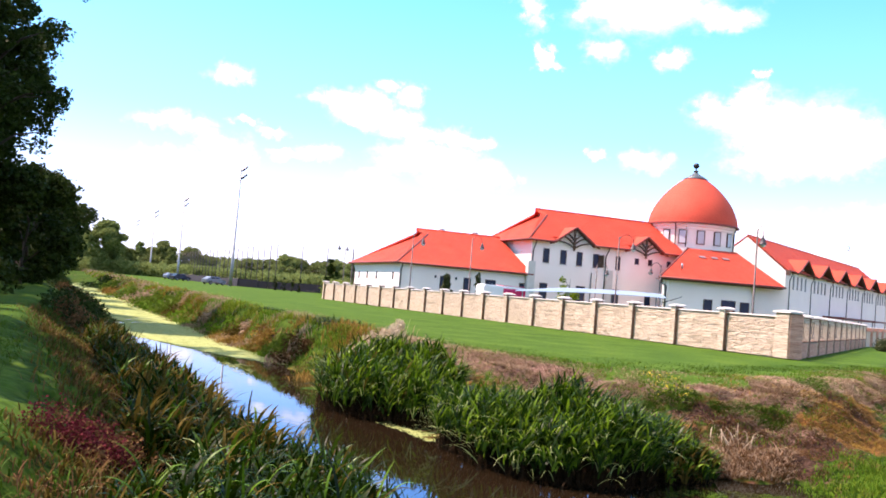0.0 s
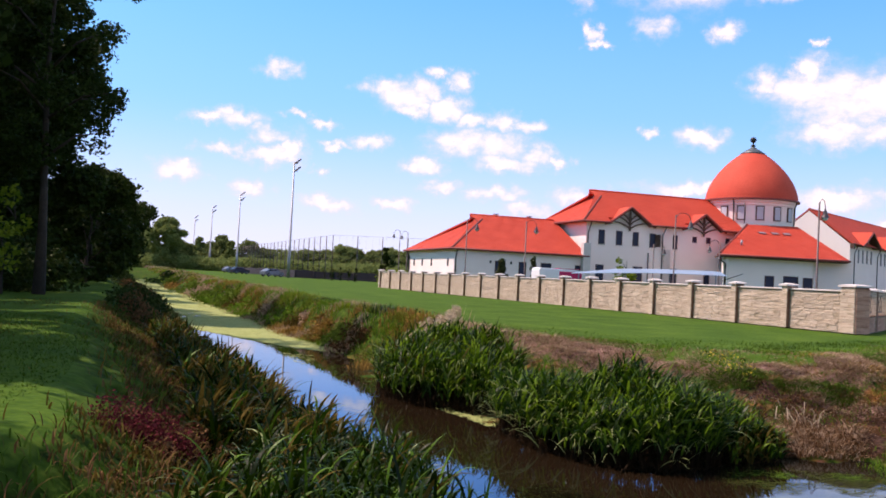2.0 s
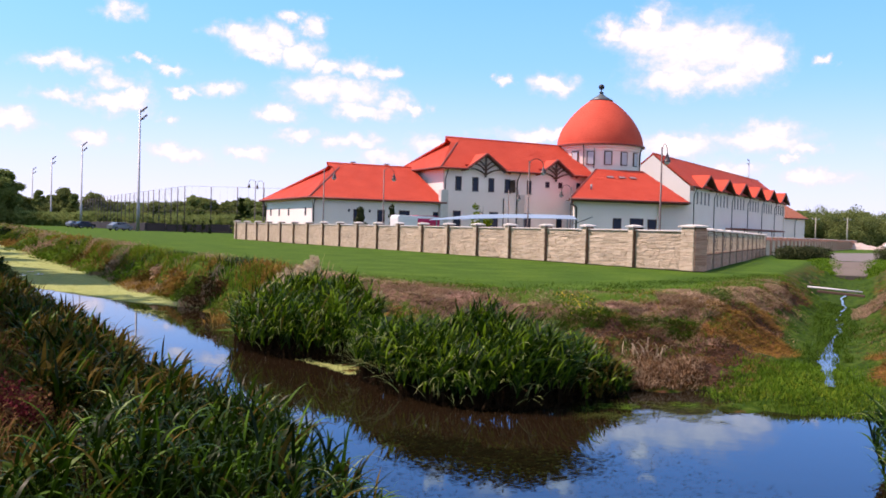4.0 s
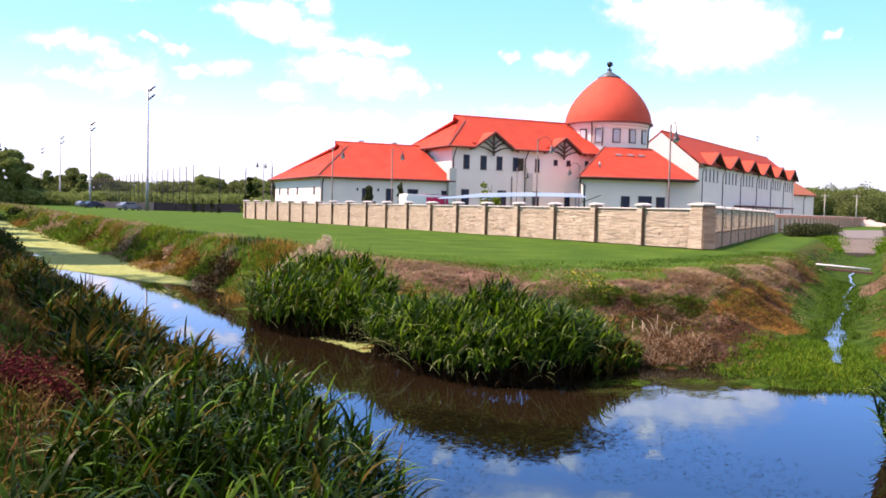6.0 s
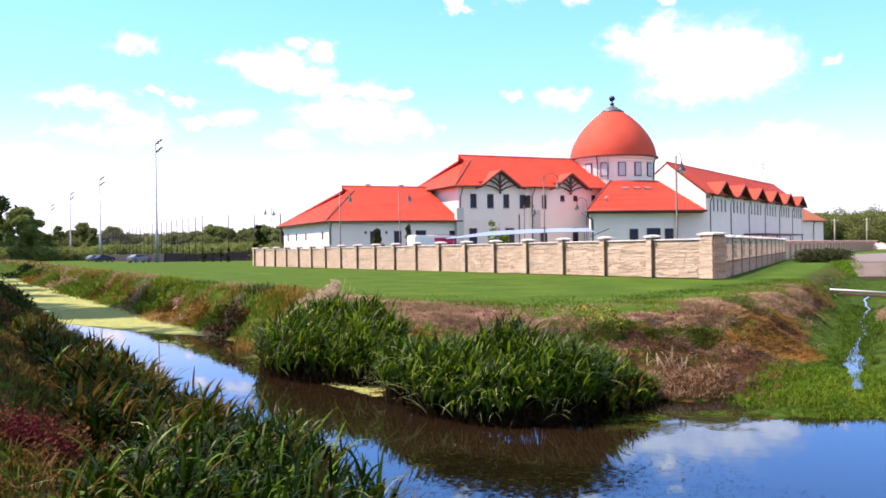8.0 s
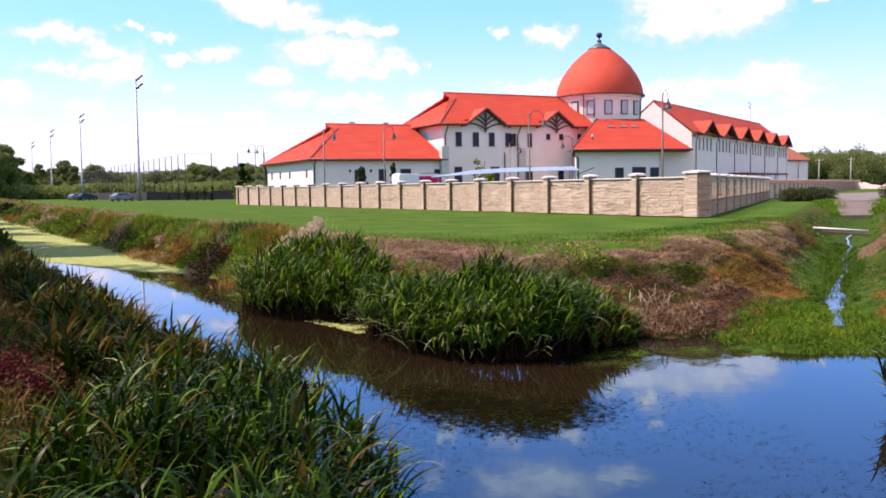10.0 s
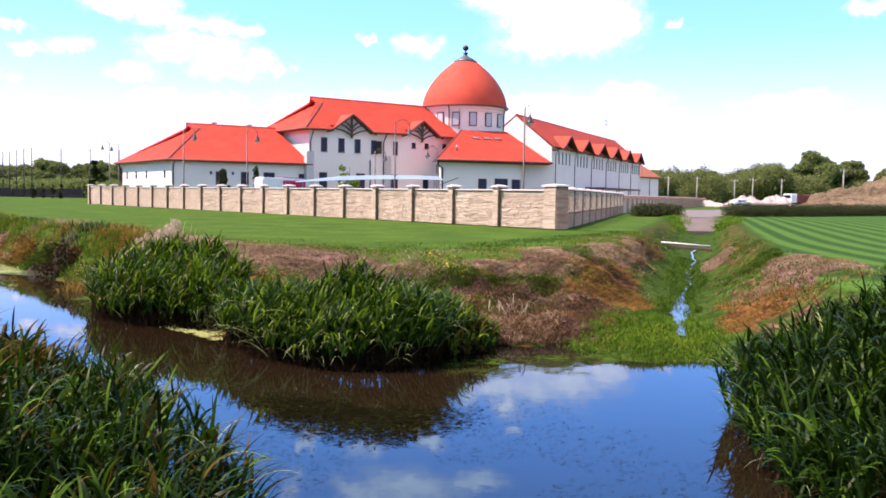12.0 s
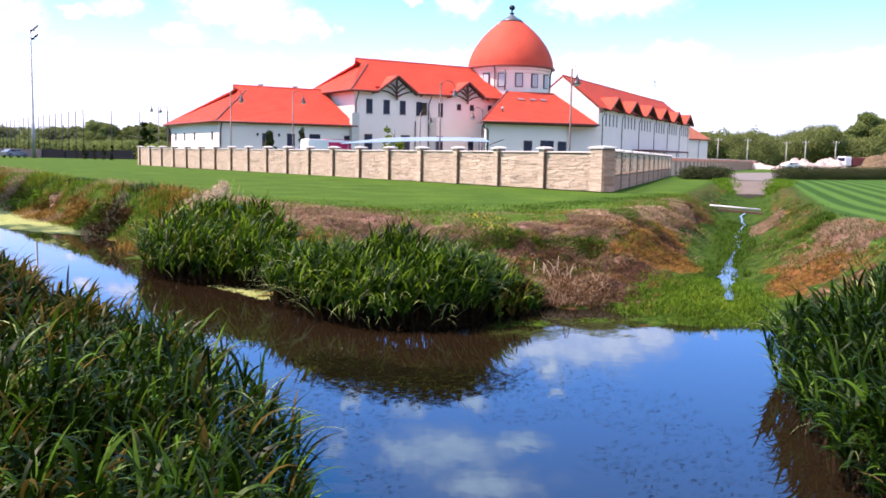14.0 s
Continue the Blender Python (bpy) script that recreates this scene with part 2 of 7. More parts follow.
HEDGE = material("hedge_leaf", (.028, .038, .016), (.075, .088, .036), 1, .8, 0, island=True, spec=.05, sub=.1)
WATER_WEED = material("water_weed", (.009, .016, .002), (.075, .095, .018), 1, .9, 0, island=True, spec=.05)
REED_TAWNY = material("reed_tawny", (.036, .024, .005), (.175, .120, .028), 1, .7, 0, island=True, spec=.05, sub=.3, c=(.075, .055, .010))
REED_DRY = material("reed_dry", (.10, .06, .026), (.25, .17, .08), 1, .7, 0, island=True, spec=.05, sub=.2)
WEED_RED = material("weed_reddish", (.045, .007, .010), (.14, .022, .028), 1, .8, 0, island=True, spec=.05, sub=.2)
WEED_RUSSET = material("weed_russet", (.030, .014, .006), (.105, .058, .022), 1, .8, 0, island=True, spec=.05, sub=.2)
WEED_OCHRE = material("weed_ochre", (.12, .065, .014), (.33, .20, .05), 1, .8, 0, island=True, spec=.05, sub=.25)
WEED_YELLOW = material("yellow_flower", (.55, .38, .02), (.75, .58, .06), 1, .8, 0, island=True)
PLUME = material("pale_plume", (.42, .33, .22), (.60, .50, .36), 1, .9, 0, island=True, sub=.3)
GRASS_BLADE = material("grass_blade", (.018, .054, .004), (.070, .140, .014), 1, .6, 0, island=True, spec=.05, sub=.25)
DUCKWEED = material("duckweed", (.19, .235, .065), (.34, .385, .155), 1, .9, .2, 30, island=True, spec=.1)
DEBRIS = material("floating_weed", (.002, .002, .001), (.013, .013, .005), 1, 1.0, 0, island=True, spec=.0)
GRAVEL = material("gravel", (.115, .10, .092), (.19, .165, .155), 1, .95, .5, 14, dist=.03)
WALL_PALE = material("pale_gap_fill", (.52, .37, .27), (.72, .56, .43), 2.5, .9, .4, 12, island=True)
APRON = material("apron_concrete", (.10, .078, .062), (.165, .13, .105), .8, .95, .4, 9)
PVC = material("white_pipe", (.48, .48, .49), (.60, .60, .61), 2, .4, .05)
SAND = material("sand_heap", (.075, .050, .026), (.21, .145, .080), .16, .95, .9, 1.6, dist=.6)
SAND_WHITE = material("white_sand", (.36, .285, .25), (.50, .42, .38), .3, .95, .6, 3, dist=.2)
CANOPY = material("pale_blue_sheet", (.36, .50, .66), (.48, .62, .78), .5, .5, .05, sub=.5)
VAN_WHITE = material("white_paint", (.74, .74, .76), (.8, .8, .82), 2, .25, 0)
VAN_RED = material("crimson_paint", (.62, .02, .10), (.7, .03, .13), 2, .25, 0)
CAR_DARK = material("dark_car_paint", (.03, .03, .05), (.06, .06, .09), 2, .25, 0, metal=.3)
CAR_SILVER = material("silver_car_paint", (.16, .18, .23), (.22, .24, .30), 2, .3, 0, metal=.4)
RUBBER = material("rubber", (.012, .012, .012), (.03, .03, .03), 5, .9, .1)
SCREEN_FABRIC = material("dark_wind_screen", (.012, .011, .017), (.024, .021, .032), .4, .9, .2)
TILE_FAR = material("far_roof", (.30, .09, .05), (.42, .14, .08), 1, .9, .2)
POLE_WOOD = material("grey_pole", (.34, .33, .28), (.45, .43, .37), 2, .9, .2)


# ---- mesh helpers ----
def mesh_object(name, verts, faces, mat, parent=None, label="", smooth=False):
    me = bpy.data.meshes.new(name)
    me.from_pydata([tuple(v) for v in verts], [], [tuple(f) for f in faces])
    if smooth:
        me.polygons.foreach_set("use_smooth", [True] * len(me.polygons))
    me.materials.append(mat)
    ob = new(name, me)
    if parent:
        ob.parent = parent
    if label:
        tagged(ob, label)
    return ob


def quads_object(name, corners, mat, parent=None, label="", k=4):
    """Many loose faces of k corners from an array (n, k, 3)."""
    n = len(corners)
    me = bpy.data.meshes.new(name)
    me.vertices.add(n * k), me.loops.add(n * k), me.polygons.add(n)
    me.vertices.foreach_set("co", np.asarray(corners, np.float32).reshape(-1))
    me.loops.foreach_set("vertex_index", np.arange(n * k, dtype=np.int32))
    me.polygons.foreach_set("loop_start", np.arange(0, n * k, k, dtype=np.int32))
    me.update(calc_edges=True)
    me.materials.append(mat)
    ob = new(name, me)
    if parent:
        ob.parent = parent
    if label:
        tagged(ob, label)
    return ob


def part(name, bm, mat, parent=None, label="", smooth=False):
    me = bpy.data.meshes.new(name)
    bmesh.ops.recalc_face_normals(bm, faces=bm.faces)
    bm.to_mesh(me)
    bm.free()
    if smooth:
        me.polygons.foreach_set("use_smooth", [True] * len(me.polygons))
    me.materials.append(mat)
    ob = new(name, me)
    if parent:
        ob.parent = parent
    if label:
        tagged(ob, label)
    return ob


def empty(name, m, label, category, group="", kind=""):
    ob = new(name)
    ob.empty_display_size = .2
    ob.matrix_world = m
    return tagged(ob, label, category, group, kind)


def box(bm, x0, y0, z0, x1, y1, z1, bevel=0.0, m=None):
    vs = [bm.verts.new((x, y, z)) for z in (z0, z1) for x, y in ((x0, y0), (x1, y0), (x1, y1), (x0, y1))]
    fs = [bm.faces.new([vs[i] for i in f]) for f in ((3, 2, 1, 0), (4, 5, 6, 7), (0, 1, 5, 4), (1, 2, 6, 5), (2, 3, 7, 6), (3, 0, 4, 7))]
    if bevel:
        es = {e for f in fs for e in f.edges}
        r = bmesh.ops.bevel(bm, geom=list(es), offset=bevel, segments=1, affect="EDGES", profile=.5)
        vs = list({v for f in r["faces"] for v in f.verts} | {v for v in vs if v.is_valid})
    if m:
        bmesh.ops.transform(bm, matrix=m, verts=[v for v in vs if v.is_valid])
    return vs


def box_part(name, dims, mat, parent, label="", bevel=0.0, m=None):
    bm = bmesh.new()
    box(bm, *dims, bevel=bevel, m=m)
    return part(name, bm, mat, parent, label)


def tube(bm, pts, radii, sides=8, cap=True):
    """A tube along points with a radius at each."""
    rings = []
    for i, p in enumerate(pts):
        p = Vector(p)
        d = (Vector(pts[min(i + 1, len(pts) - 1)]) - Vector(pts[max(i - 1, 0)])).normalized()
        a = d.cross(Vector((0, 0, 1)) if abs(d.z) < .95 else Vector((1, 0, 0))).normalized()
        b = d.cross(a)
        r = radii[i] if isinstance(radii, (list, tuple)) else radii
        rings.append([bm.verts.new(p + r * (math.cos(t) * a + math.sin(t) * b)) for t in [2 * math.pi * k / sides for k in range(sides)]])
    for r0, r1 in zip(rings, rings[1:]):
        for k in range(sides):
            bm.faces.new((r0[k], r0[(k + 1) % sides], r1[(k + 1) % sides], r1[k]))
    if cap:
        bm.faces.new(rings[0]), bm.faces.new(rings[-1][::-1])


def tube_part(name, pts, radii, mat, parent, label="", sides=8):
    bm = bmesh.new()
    tube(bm, pts, radii, sides)
    return part(name, bm, mat, parent, label, smooth=True)


def lathe(bm, profile, sides=32):
    rings = [[bm.verts.new((r * math.cos(2 * math.pi * k / sides), r * math.sin(2 * math.pi * k / sides), z)) for k in range(sides)] for r, z in profile]
    for a, b in zip(rings, rings[1:]):
        for k in range(sides):
            bm.faces.new((a[k], a[(k + 1) % sides], b[(k + 1) % sides], b[k]))
    bm.faces.new(rings[0][::-1]), bm.faces.new(rings[-1])


def lathe_part(name, profile, mat, parent, label="", sides=32, smooth=True):
    bm = bmesh.new()
    lathe(bm, profile, sides)
    return part(name, bm, mat, parent, label, smooth)


def slab(bm, poly, thick):
    """A plate of some thickness under a polygon."""
    top = [bm.verts.new(p) for p in poly]
    low = [bm.verts.new((p[0], p[1], p[2] - thick)) for p in poly]
    bm.faces.new(top), bm.faces.new(low[::-1])
    for i in range(len(poly)):
        j = (i + 1) % len(poly)
        bm.faces.new((top[i], low[i], low[j], top[j]))


def frame_at(x, y, z, azimuth):
    """A place whose own x axis points along the azimuth."""
    return pose(x, y, z, 0, 0, azimuth)


# ---- ground and water ----
WATER = -1.40
RIGHT_SHORE = [(-158, 260), (-72, 125), (-41.6, 78), (-19.5, 44.6), (-11.3, 32.5), (-8.0, 27.3), (-6.4, 22.8), (-4.4, 20.0), (-3.1, 18.9), (-2.0, 17.0), (-1.0, 15.6), (0, 15.0), (.9, 15.1), (1.8, 15.9), (2.7, 16.3), (4.0, 16.6), (4.4, 15.4), (5.2, 14.9), (6.1, 14.8)]
RIGHT_POND = [(6.5, 13.6), (5.9, 11.8), (5.3, 9.9), (4.9, 8), (4.6, 5), (4.6, -25)]
LEFT_SHORE = [(-2.2, -25), (-1.6, 4), (-1.5, 7.2), (-2.0, 8.8), (-3.0, 10.2), (-4.8, 12.8), (-6.7, 15.6), (-10.5, 21.2), (-15.3, 28.7), (-23.6, 43), (-45.5, 75.5), (-76.5, 123), (-163, 258)]
DITCH = [(6.4, 15.4, -1.27), (6.7, 17.4, -1.26), (7.7, 20.4, -1.25), (9.4, 24.4, -1.2), (12.4, 31.9, -1.12), (14.2, 36.4, -1.05), (16.6, 42.5, -.9), (20.0, 50.7, -.55), (23.5, 60, -.10)]


def seg_distance(px, py, line, closed=False):
    best = np.full(px.shape, 1e9)
    where = np.zeros(px.shape)
    n = len(line)
    for i in range(n if closed else n - 1):
        ax, ay = line[i][:2]
        bx, by = line[(i + 1) % n][:2]
        dx, dy = bx - ax, by - ay
        t = np.clip(((px - ax) * dx + (py - ay) * dy) / (dx * dx + dy * dy), 0, 1)
        d = np.hypot(px - ax - t * dx, py - ay - t * dy)
        where = np.where(d < best, i + t, where)
        best = np.minimum(best, d)
    return best, where


def inside(px, py, poly):
    r = np.zeros(px.shape, bool)
    n = len(poly)
    for i in range(n):
        ax, ay = poly[i]
        bx, by = poly[(i + 1) % n]
        c = ((ay > py) != (by > py)) & (px < (bx - ax) * (py - ay) / (by - ay + 1e-12) + ax)
        r ^= c
    return r


def wobble(px, py, scale, seed=0.0):
    """Smooth made-up unevenness from a few sines."""
    s = np.zeros(px.shape)
    for k, (fx, fy, ph) in enumerate(((1, .35, 0), (-.45, 1.1, 1.7), (.8, -.9, 3.1), (1.9, .7, .4), (-.6, 2.3, 2.2), (2.7, -1.9, 5))):
        s += np.sin((fx * px + fy * py) * scale + ph + seed * (k + 1)) / (1 + .5 * k)
    return s / 3.0


SHORE = RIGHT_SHORE + RIGHT_POND + LEFT_SHORE


def smooth(t):
    t = np.clip(t, 0, 1)
    return t * t * (3 - 2 * t)


def height(px, py):
    """Ground height, and the distance from the water's edge and from the ditch."""
    px, py = np.asarray(px, float), np.asarray(py, float)
    d, _ = seg_distance(px, py, SHORE, True)
    d = np.where(inside(px, py, SHORE), -d, d)
    d = d + .25 * wobble(px, py, 1.3)
    q, w = seg_distance(px, py, DITCH)
    left = px < -2.2 - .62 * np.maximum(py - 7, 0)
    near_mouth = np.exp(-((px - 3.0) / 5.5) ** 2 - ((py - 20.5) / 6.5) ** 2)
    width = np.where(left, 3.4, 3.2 + 3.6 * near_mouth - 1.9 * smooth((py - 25) / 5))
    z = WATER - .03 + (.03 - WATER) * smooth((d - .12) / width) ** .9
    z = np.where(d < 0, WATER - .45 * smooth(-d / 1.6) - .06, z)
    floor = np.interp(w, np.arange(len(DITCH)), [p[2] for p in DITCH])
    wide = np.interp(w, [0, 1, 3, 4, 8], [3.6, 3.6, 2.6, 2.2, 1.8])
    dz = floor - .10 + .09 * smooth(q / .45) + (0 - floor) * smooth((q - .30) / wide) ** 1.15
    z = np.minimum(z, dz)
    rough = np.clip(-z * 2, .08, 1) * smooth(q / 1.2 - .2)
    slope = smooth(-z * 3) * smooth((z - WATER - .1) * 2.5)
    z = z + rough * (.09 * wobble(px, py, 2.1) + .05 * wobble(px, py, 5.3, 1.3)) + .05 * wobble(px, py, .12, 2)
    z = z + slope * (.20 * wobble(px, py, 1.4, .7) + .14 * np.abs(wobble(px, py, 3.7, 2.1)) + .09 * np.abs(wobble(px, py, 7.6, 4.4)) - .07) * smooth(q / 1.5)
    far = np.hypot(px, py)
    z = np.where(far > 600, -.02, z)
    return z, d, q


def graded(lo, a, b, hi, step, growth=1.09):
    mid = list(np.arange(a, b + 1e-6, step))
    s, up = step, [b]
    while up[-1] < hi:
        s *= growth
        up.append(up[-1] + s)
    s, dn = step, [a]
    while dn[-1] > lo:
        s *= growth
        dn.append(dn[-1] - s)
    return np.array(dn[:0:-1] + mid + up[1:])


def grass_material():
    """Mown grass, rough grass, dry red-brown earth and mowing stripes, mixed by the mesh's own marks."""
    mt = bpy.data.materials.new("ground_cover")
    mt.use_nodes = True
    nt = mt.node_tree
    N, L = nt.nodes.new, nt.links.new
    bs = nt.nodes["Principled BSDF"]
    bs.inputs["Roughness"].default_value, bs.inputs["Specular IOR Level"].default_value = .9, .04
    co = N("ShaderNodeTexCoord")

    def noise_node(scale, detail=5):
        n = N("ShaderNodeTexNoise")
        n.inputs["Scale"].default_value, n.inputs["Detail"].default_value = scale, detail
        L(co.outputs["Object"], n.inputs[0])
        return n.outputs[0]

    def ramp(src, *cols):
        r = N("ShaderNodeValToRGB")
        r.color_ramp.elements[0].position, r.color_ramp.elements[1].position = .3, .7
        r.color_ramp.elements[0].color, r.color_ramp.elements[1].color = (*cols[0], 1), (*cols[-1], 1)
        for i, cc in enumerate(cols[1:-1]):
            e = r.color_ramp.elements.new(.3 + .4 * (i + 1) / (len(cols) - 1))
            e.color = (*cc, 1)
        L(src, r.inputs[0])
        return r.outputs[0]

    def mix(f, a, b):
        n = N("ShaderNodeMix")
        n.data_type = "RGBA"
        L(f, n.inputs["Factor"]), L(a, n.inputs["A"]), L(b, n.inputs["B"])
        return n.outputs["Result"]
    at = N("ShaderNodeAttribute")
    at.attribute_name = "cover"
    sp = N("ShaderNodeSeparateColor")
    L(at.outputs["Color"], sp.inputs[0])
    both = N("ShaderNodeMath")
    both.operation = "MULTIPLY_ADD"
    both.inputs[1].default_value = .5
    half = N("ShaderNodeMath")
    half.operation, half.inputs[1].default_value = "MULTIPLY", .5
    L(noise_node(11, 6), half.inputs[0])
    L(noise_node(.45, 8), both.inputs[0]), L(half.outputs[0], both.inputs[2])
    lawn = ramp(both.outputs[0], (.020, .052, .006), (.033, .081, .009), (.055, .111, .013), (.092, .145, .019))
    n_small = noise_node(4.5, 9)
    earth = ramp(n_small, (.010, .004, .005), (.044, .019, .020), (.26, .148, .128))
    dry = ramp(noise_node(6), (.020, .010, .003), (.095, .040, .010), (.32, .155, .04))
    n_patch = noise_node(.7, 5)
    earth2 = mix(ramp(n_patch, (0, 0, 0), (1, 1, 1)), earth, dry)
    rough = ramp(n_small, (.009, .022, .003), (.024, .058, .006), (.060, .098, .014))
    # stripes of the mower, in the mesh's third mark
    wave = N("ShaderNodeTexWave")
    wave.wave_type, wave.bands_direction = "BANDS", "X"
    mp = N("ShaderNodeMapping")
    mp.inputs["Rotation"].default_value = (0, 0, radians(STRIPE_TURN))
    sx, jn = N("ShaderNodeSeparateXYZ"), N("ShaderNodeCombineXYZ")
    L(co.outputs["Object"], sx.inputs[0])

    def calc(op, a, b):
        n = N("ShaderNodeMath")
        n.operation = op
        for k, v in enumerate((a, b)):
            if isinstance(v, (int, float)):
                n.inputs[k].default_value = v
            else:
                L(v, n.inputs[k])
        return n.outputs[0]
    bow = calc("MAXIMUM", calc("SUBTRACT", 33.0, sx.outputs[1]), 0.0)      # the mower turned with the bank at the near end
    L(calc("SUBTRACT", sx.outputs[0], calc("MULTIPLY", calc("MULTIPLY", bow, bow), .010)), jn.inputs[0])
    L(sx.outputs[1], jn.inputs[1])
    L(jn.outputs[0], mp.inputs[0]), L(mp.outputs[0], wave.inputs[0])
    wave.inputs["Scale"].default_value, wave.inputs["Distortion"].default_value = .285, .7
    wave.inputs["Detail"].default_value, wave.inputs["Detail Scale"].default_value = 1, .25
    stripes = ramp(wave.outputs[0], (.020, .064, .010), (.050, .120, .020))
    lawn = mix(sp.outputs[2], lawn, stripes)
    # ragged borders between the covers
    rag = N("ShaderNodeMath")
    rag.operation = "MULTIPLY_ADD"
    rag.inputs[1].default_value, rag.inputs[2].default_value = 1.3, -.65
    L(noise_node(3.5, 6), rag.inputs[0])

    def ragged(src):
        s = N("ShaderNodeMath")
        s.operation = "ADD"
        L(src, s.inputs[0]), L(rag.outputs[0], s.inputs[1])
        r = N("ShaderNodeMapRange")
        r.inputs[1].default_value, r.inputs[2].default_value = .35, .65
        L(s.outputs[0], r.inputs[0])
        return r.outputs[0]
    col = mix(ragged(sp.outputs[1]), lawn, rough)
    col = mix(ragged(sp.outputs[0]), col, earth2)
    # mats of dead grass: pinkish straw, orange and dark brown, with a stringy grain
    strand = noise_node(17, 8)
    td = N("ShaderNodeAttribute")
    td.attribute_name = "thatch"
    tp = N("ShaderNodeSeparateColor")
    L(td.outputs["Color"], tp.inputs[0])
    # darker pockets strewn by noise between the strands
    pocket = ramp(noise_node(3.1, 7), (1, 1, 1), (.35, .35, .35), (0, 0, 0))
    pocket_tone = ramp(strand, (.008, .005, .004), (.030, .017, .012), (.060, .034, .024))
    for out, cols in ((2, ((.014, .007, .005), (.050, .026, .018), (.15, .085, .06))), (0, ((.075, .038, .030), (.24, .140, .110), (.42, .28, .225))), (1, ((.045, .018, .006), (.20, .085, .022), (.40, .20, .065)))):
        col = mix(ragged(tp.outputs[out]), col, mix(pocket, ramp(strand, *cols), pocket_tone))
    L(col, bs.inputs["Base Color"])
    bp = N("ShaderNodeBump")
    bp.inputs["Strength"].default_value, bp.inputs["Distance"].default_value = .7, .06
    L(n_small, bp.inputs["Height"]), L(bp.outputs[0], bs.inputs["Normal"])
    return mt


STRIPE_TURN = 21.4


# dead and green patches of the banks: x, y, half length, half width, turn (degrees)
PINK_THATCH = [(6.9, 25.4, 2.0, .5, 67), (4.4, 20.0, 1.0, .5, -20), (4.0, 21.4, 1.3, .55, 10), (5.2, 22.8, 2.0, .75, 80), (10.4, 19.9, 1.5, 1.3, 30), (13.6, 32.6, 2.6, .6, 62), (11.4, 22.2, .9, .6, 40), (8.2, 27.0, 1.6, .5, 68), (9.8, 30.6, 1.4, .4, 68)]
ORANGE_THATCH = [(6.4, 21.6, 1.3, 1.0, 60), (8.7, 18.3, 1.5, .75, 55), (5.6, 20.2, .7, .5, 0), (9.4, 20.4, .8, .6, 30), (7.6, 24.6, 1.0, .45, 68)]
BROWN_THATCH = [(5.0, 19.4, 1.5, .8, -50), (6.7, 22.9, 1.7, .6, 66), (4.1, 18.5, 1.3, .7, -60), (3.3, 20.0, .9, .5, 30), (3.0, 17.4, .7, .6, 0), (7.2, 23.2, 1.5, .4, 68), (9.0, 28.2, 2.0, .45, 68), (11.2, 33.0, 2.2, .5, 68)]
GREEN_PATCH = [(2.2, 20.2, .9, .5, 30), (4.1, 20.3, .9, .35, 10), (11.6, 24.8, 1.9, .7, 65), (8.0, 21.0, 1.2, .5, 65), (6.2, 24.2, 1.1, .35, 68), (10.6, 27.0, 2.2, .4, 65), (12.2, 18.2, .9, .6, 60)]
PINK_LINE = [(-6.4, 29.4), (-4.5, 26.2), (-3.1, 24.2), (-1.5, 22.6), (-.2, 21.7), (.9, 20.7), (1.7, 20.5)]


def patch_mask(px, py, spots):
    r = np.zeros(px.shape)
    for x, y, a, b, turn in spots:
        c, s = math.cos(radians(turn)), math.sin(radians(turn))
        u, v = ((px - x) * c + (py - y) * s) / a, (-(px - x) * s + (py - y) * c) / b
        r = np.maximum(r, np.exp(-(u * u + v * v) ** 2 * .7))
    return r


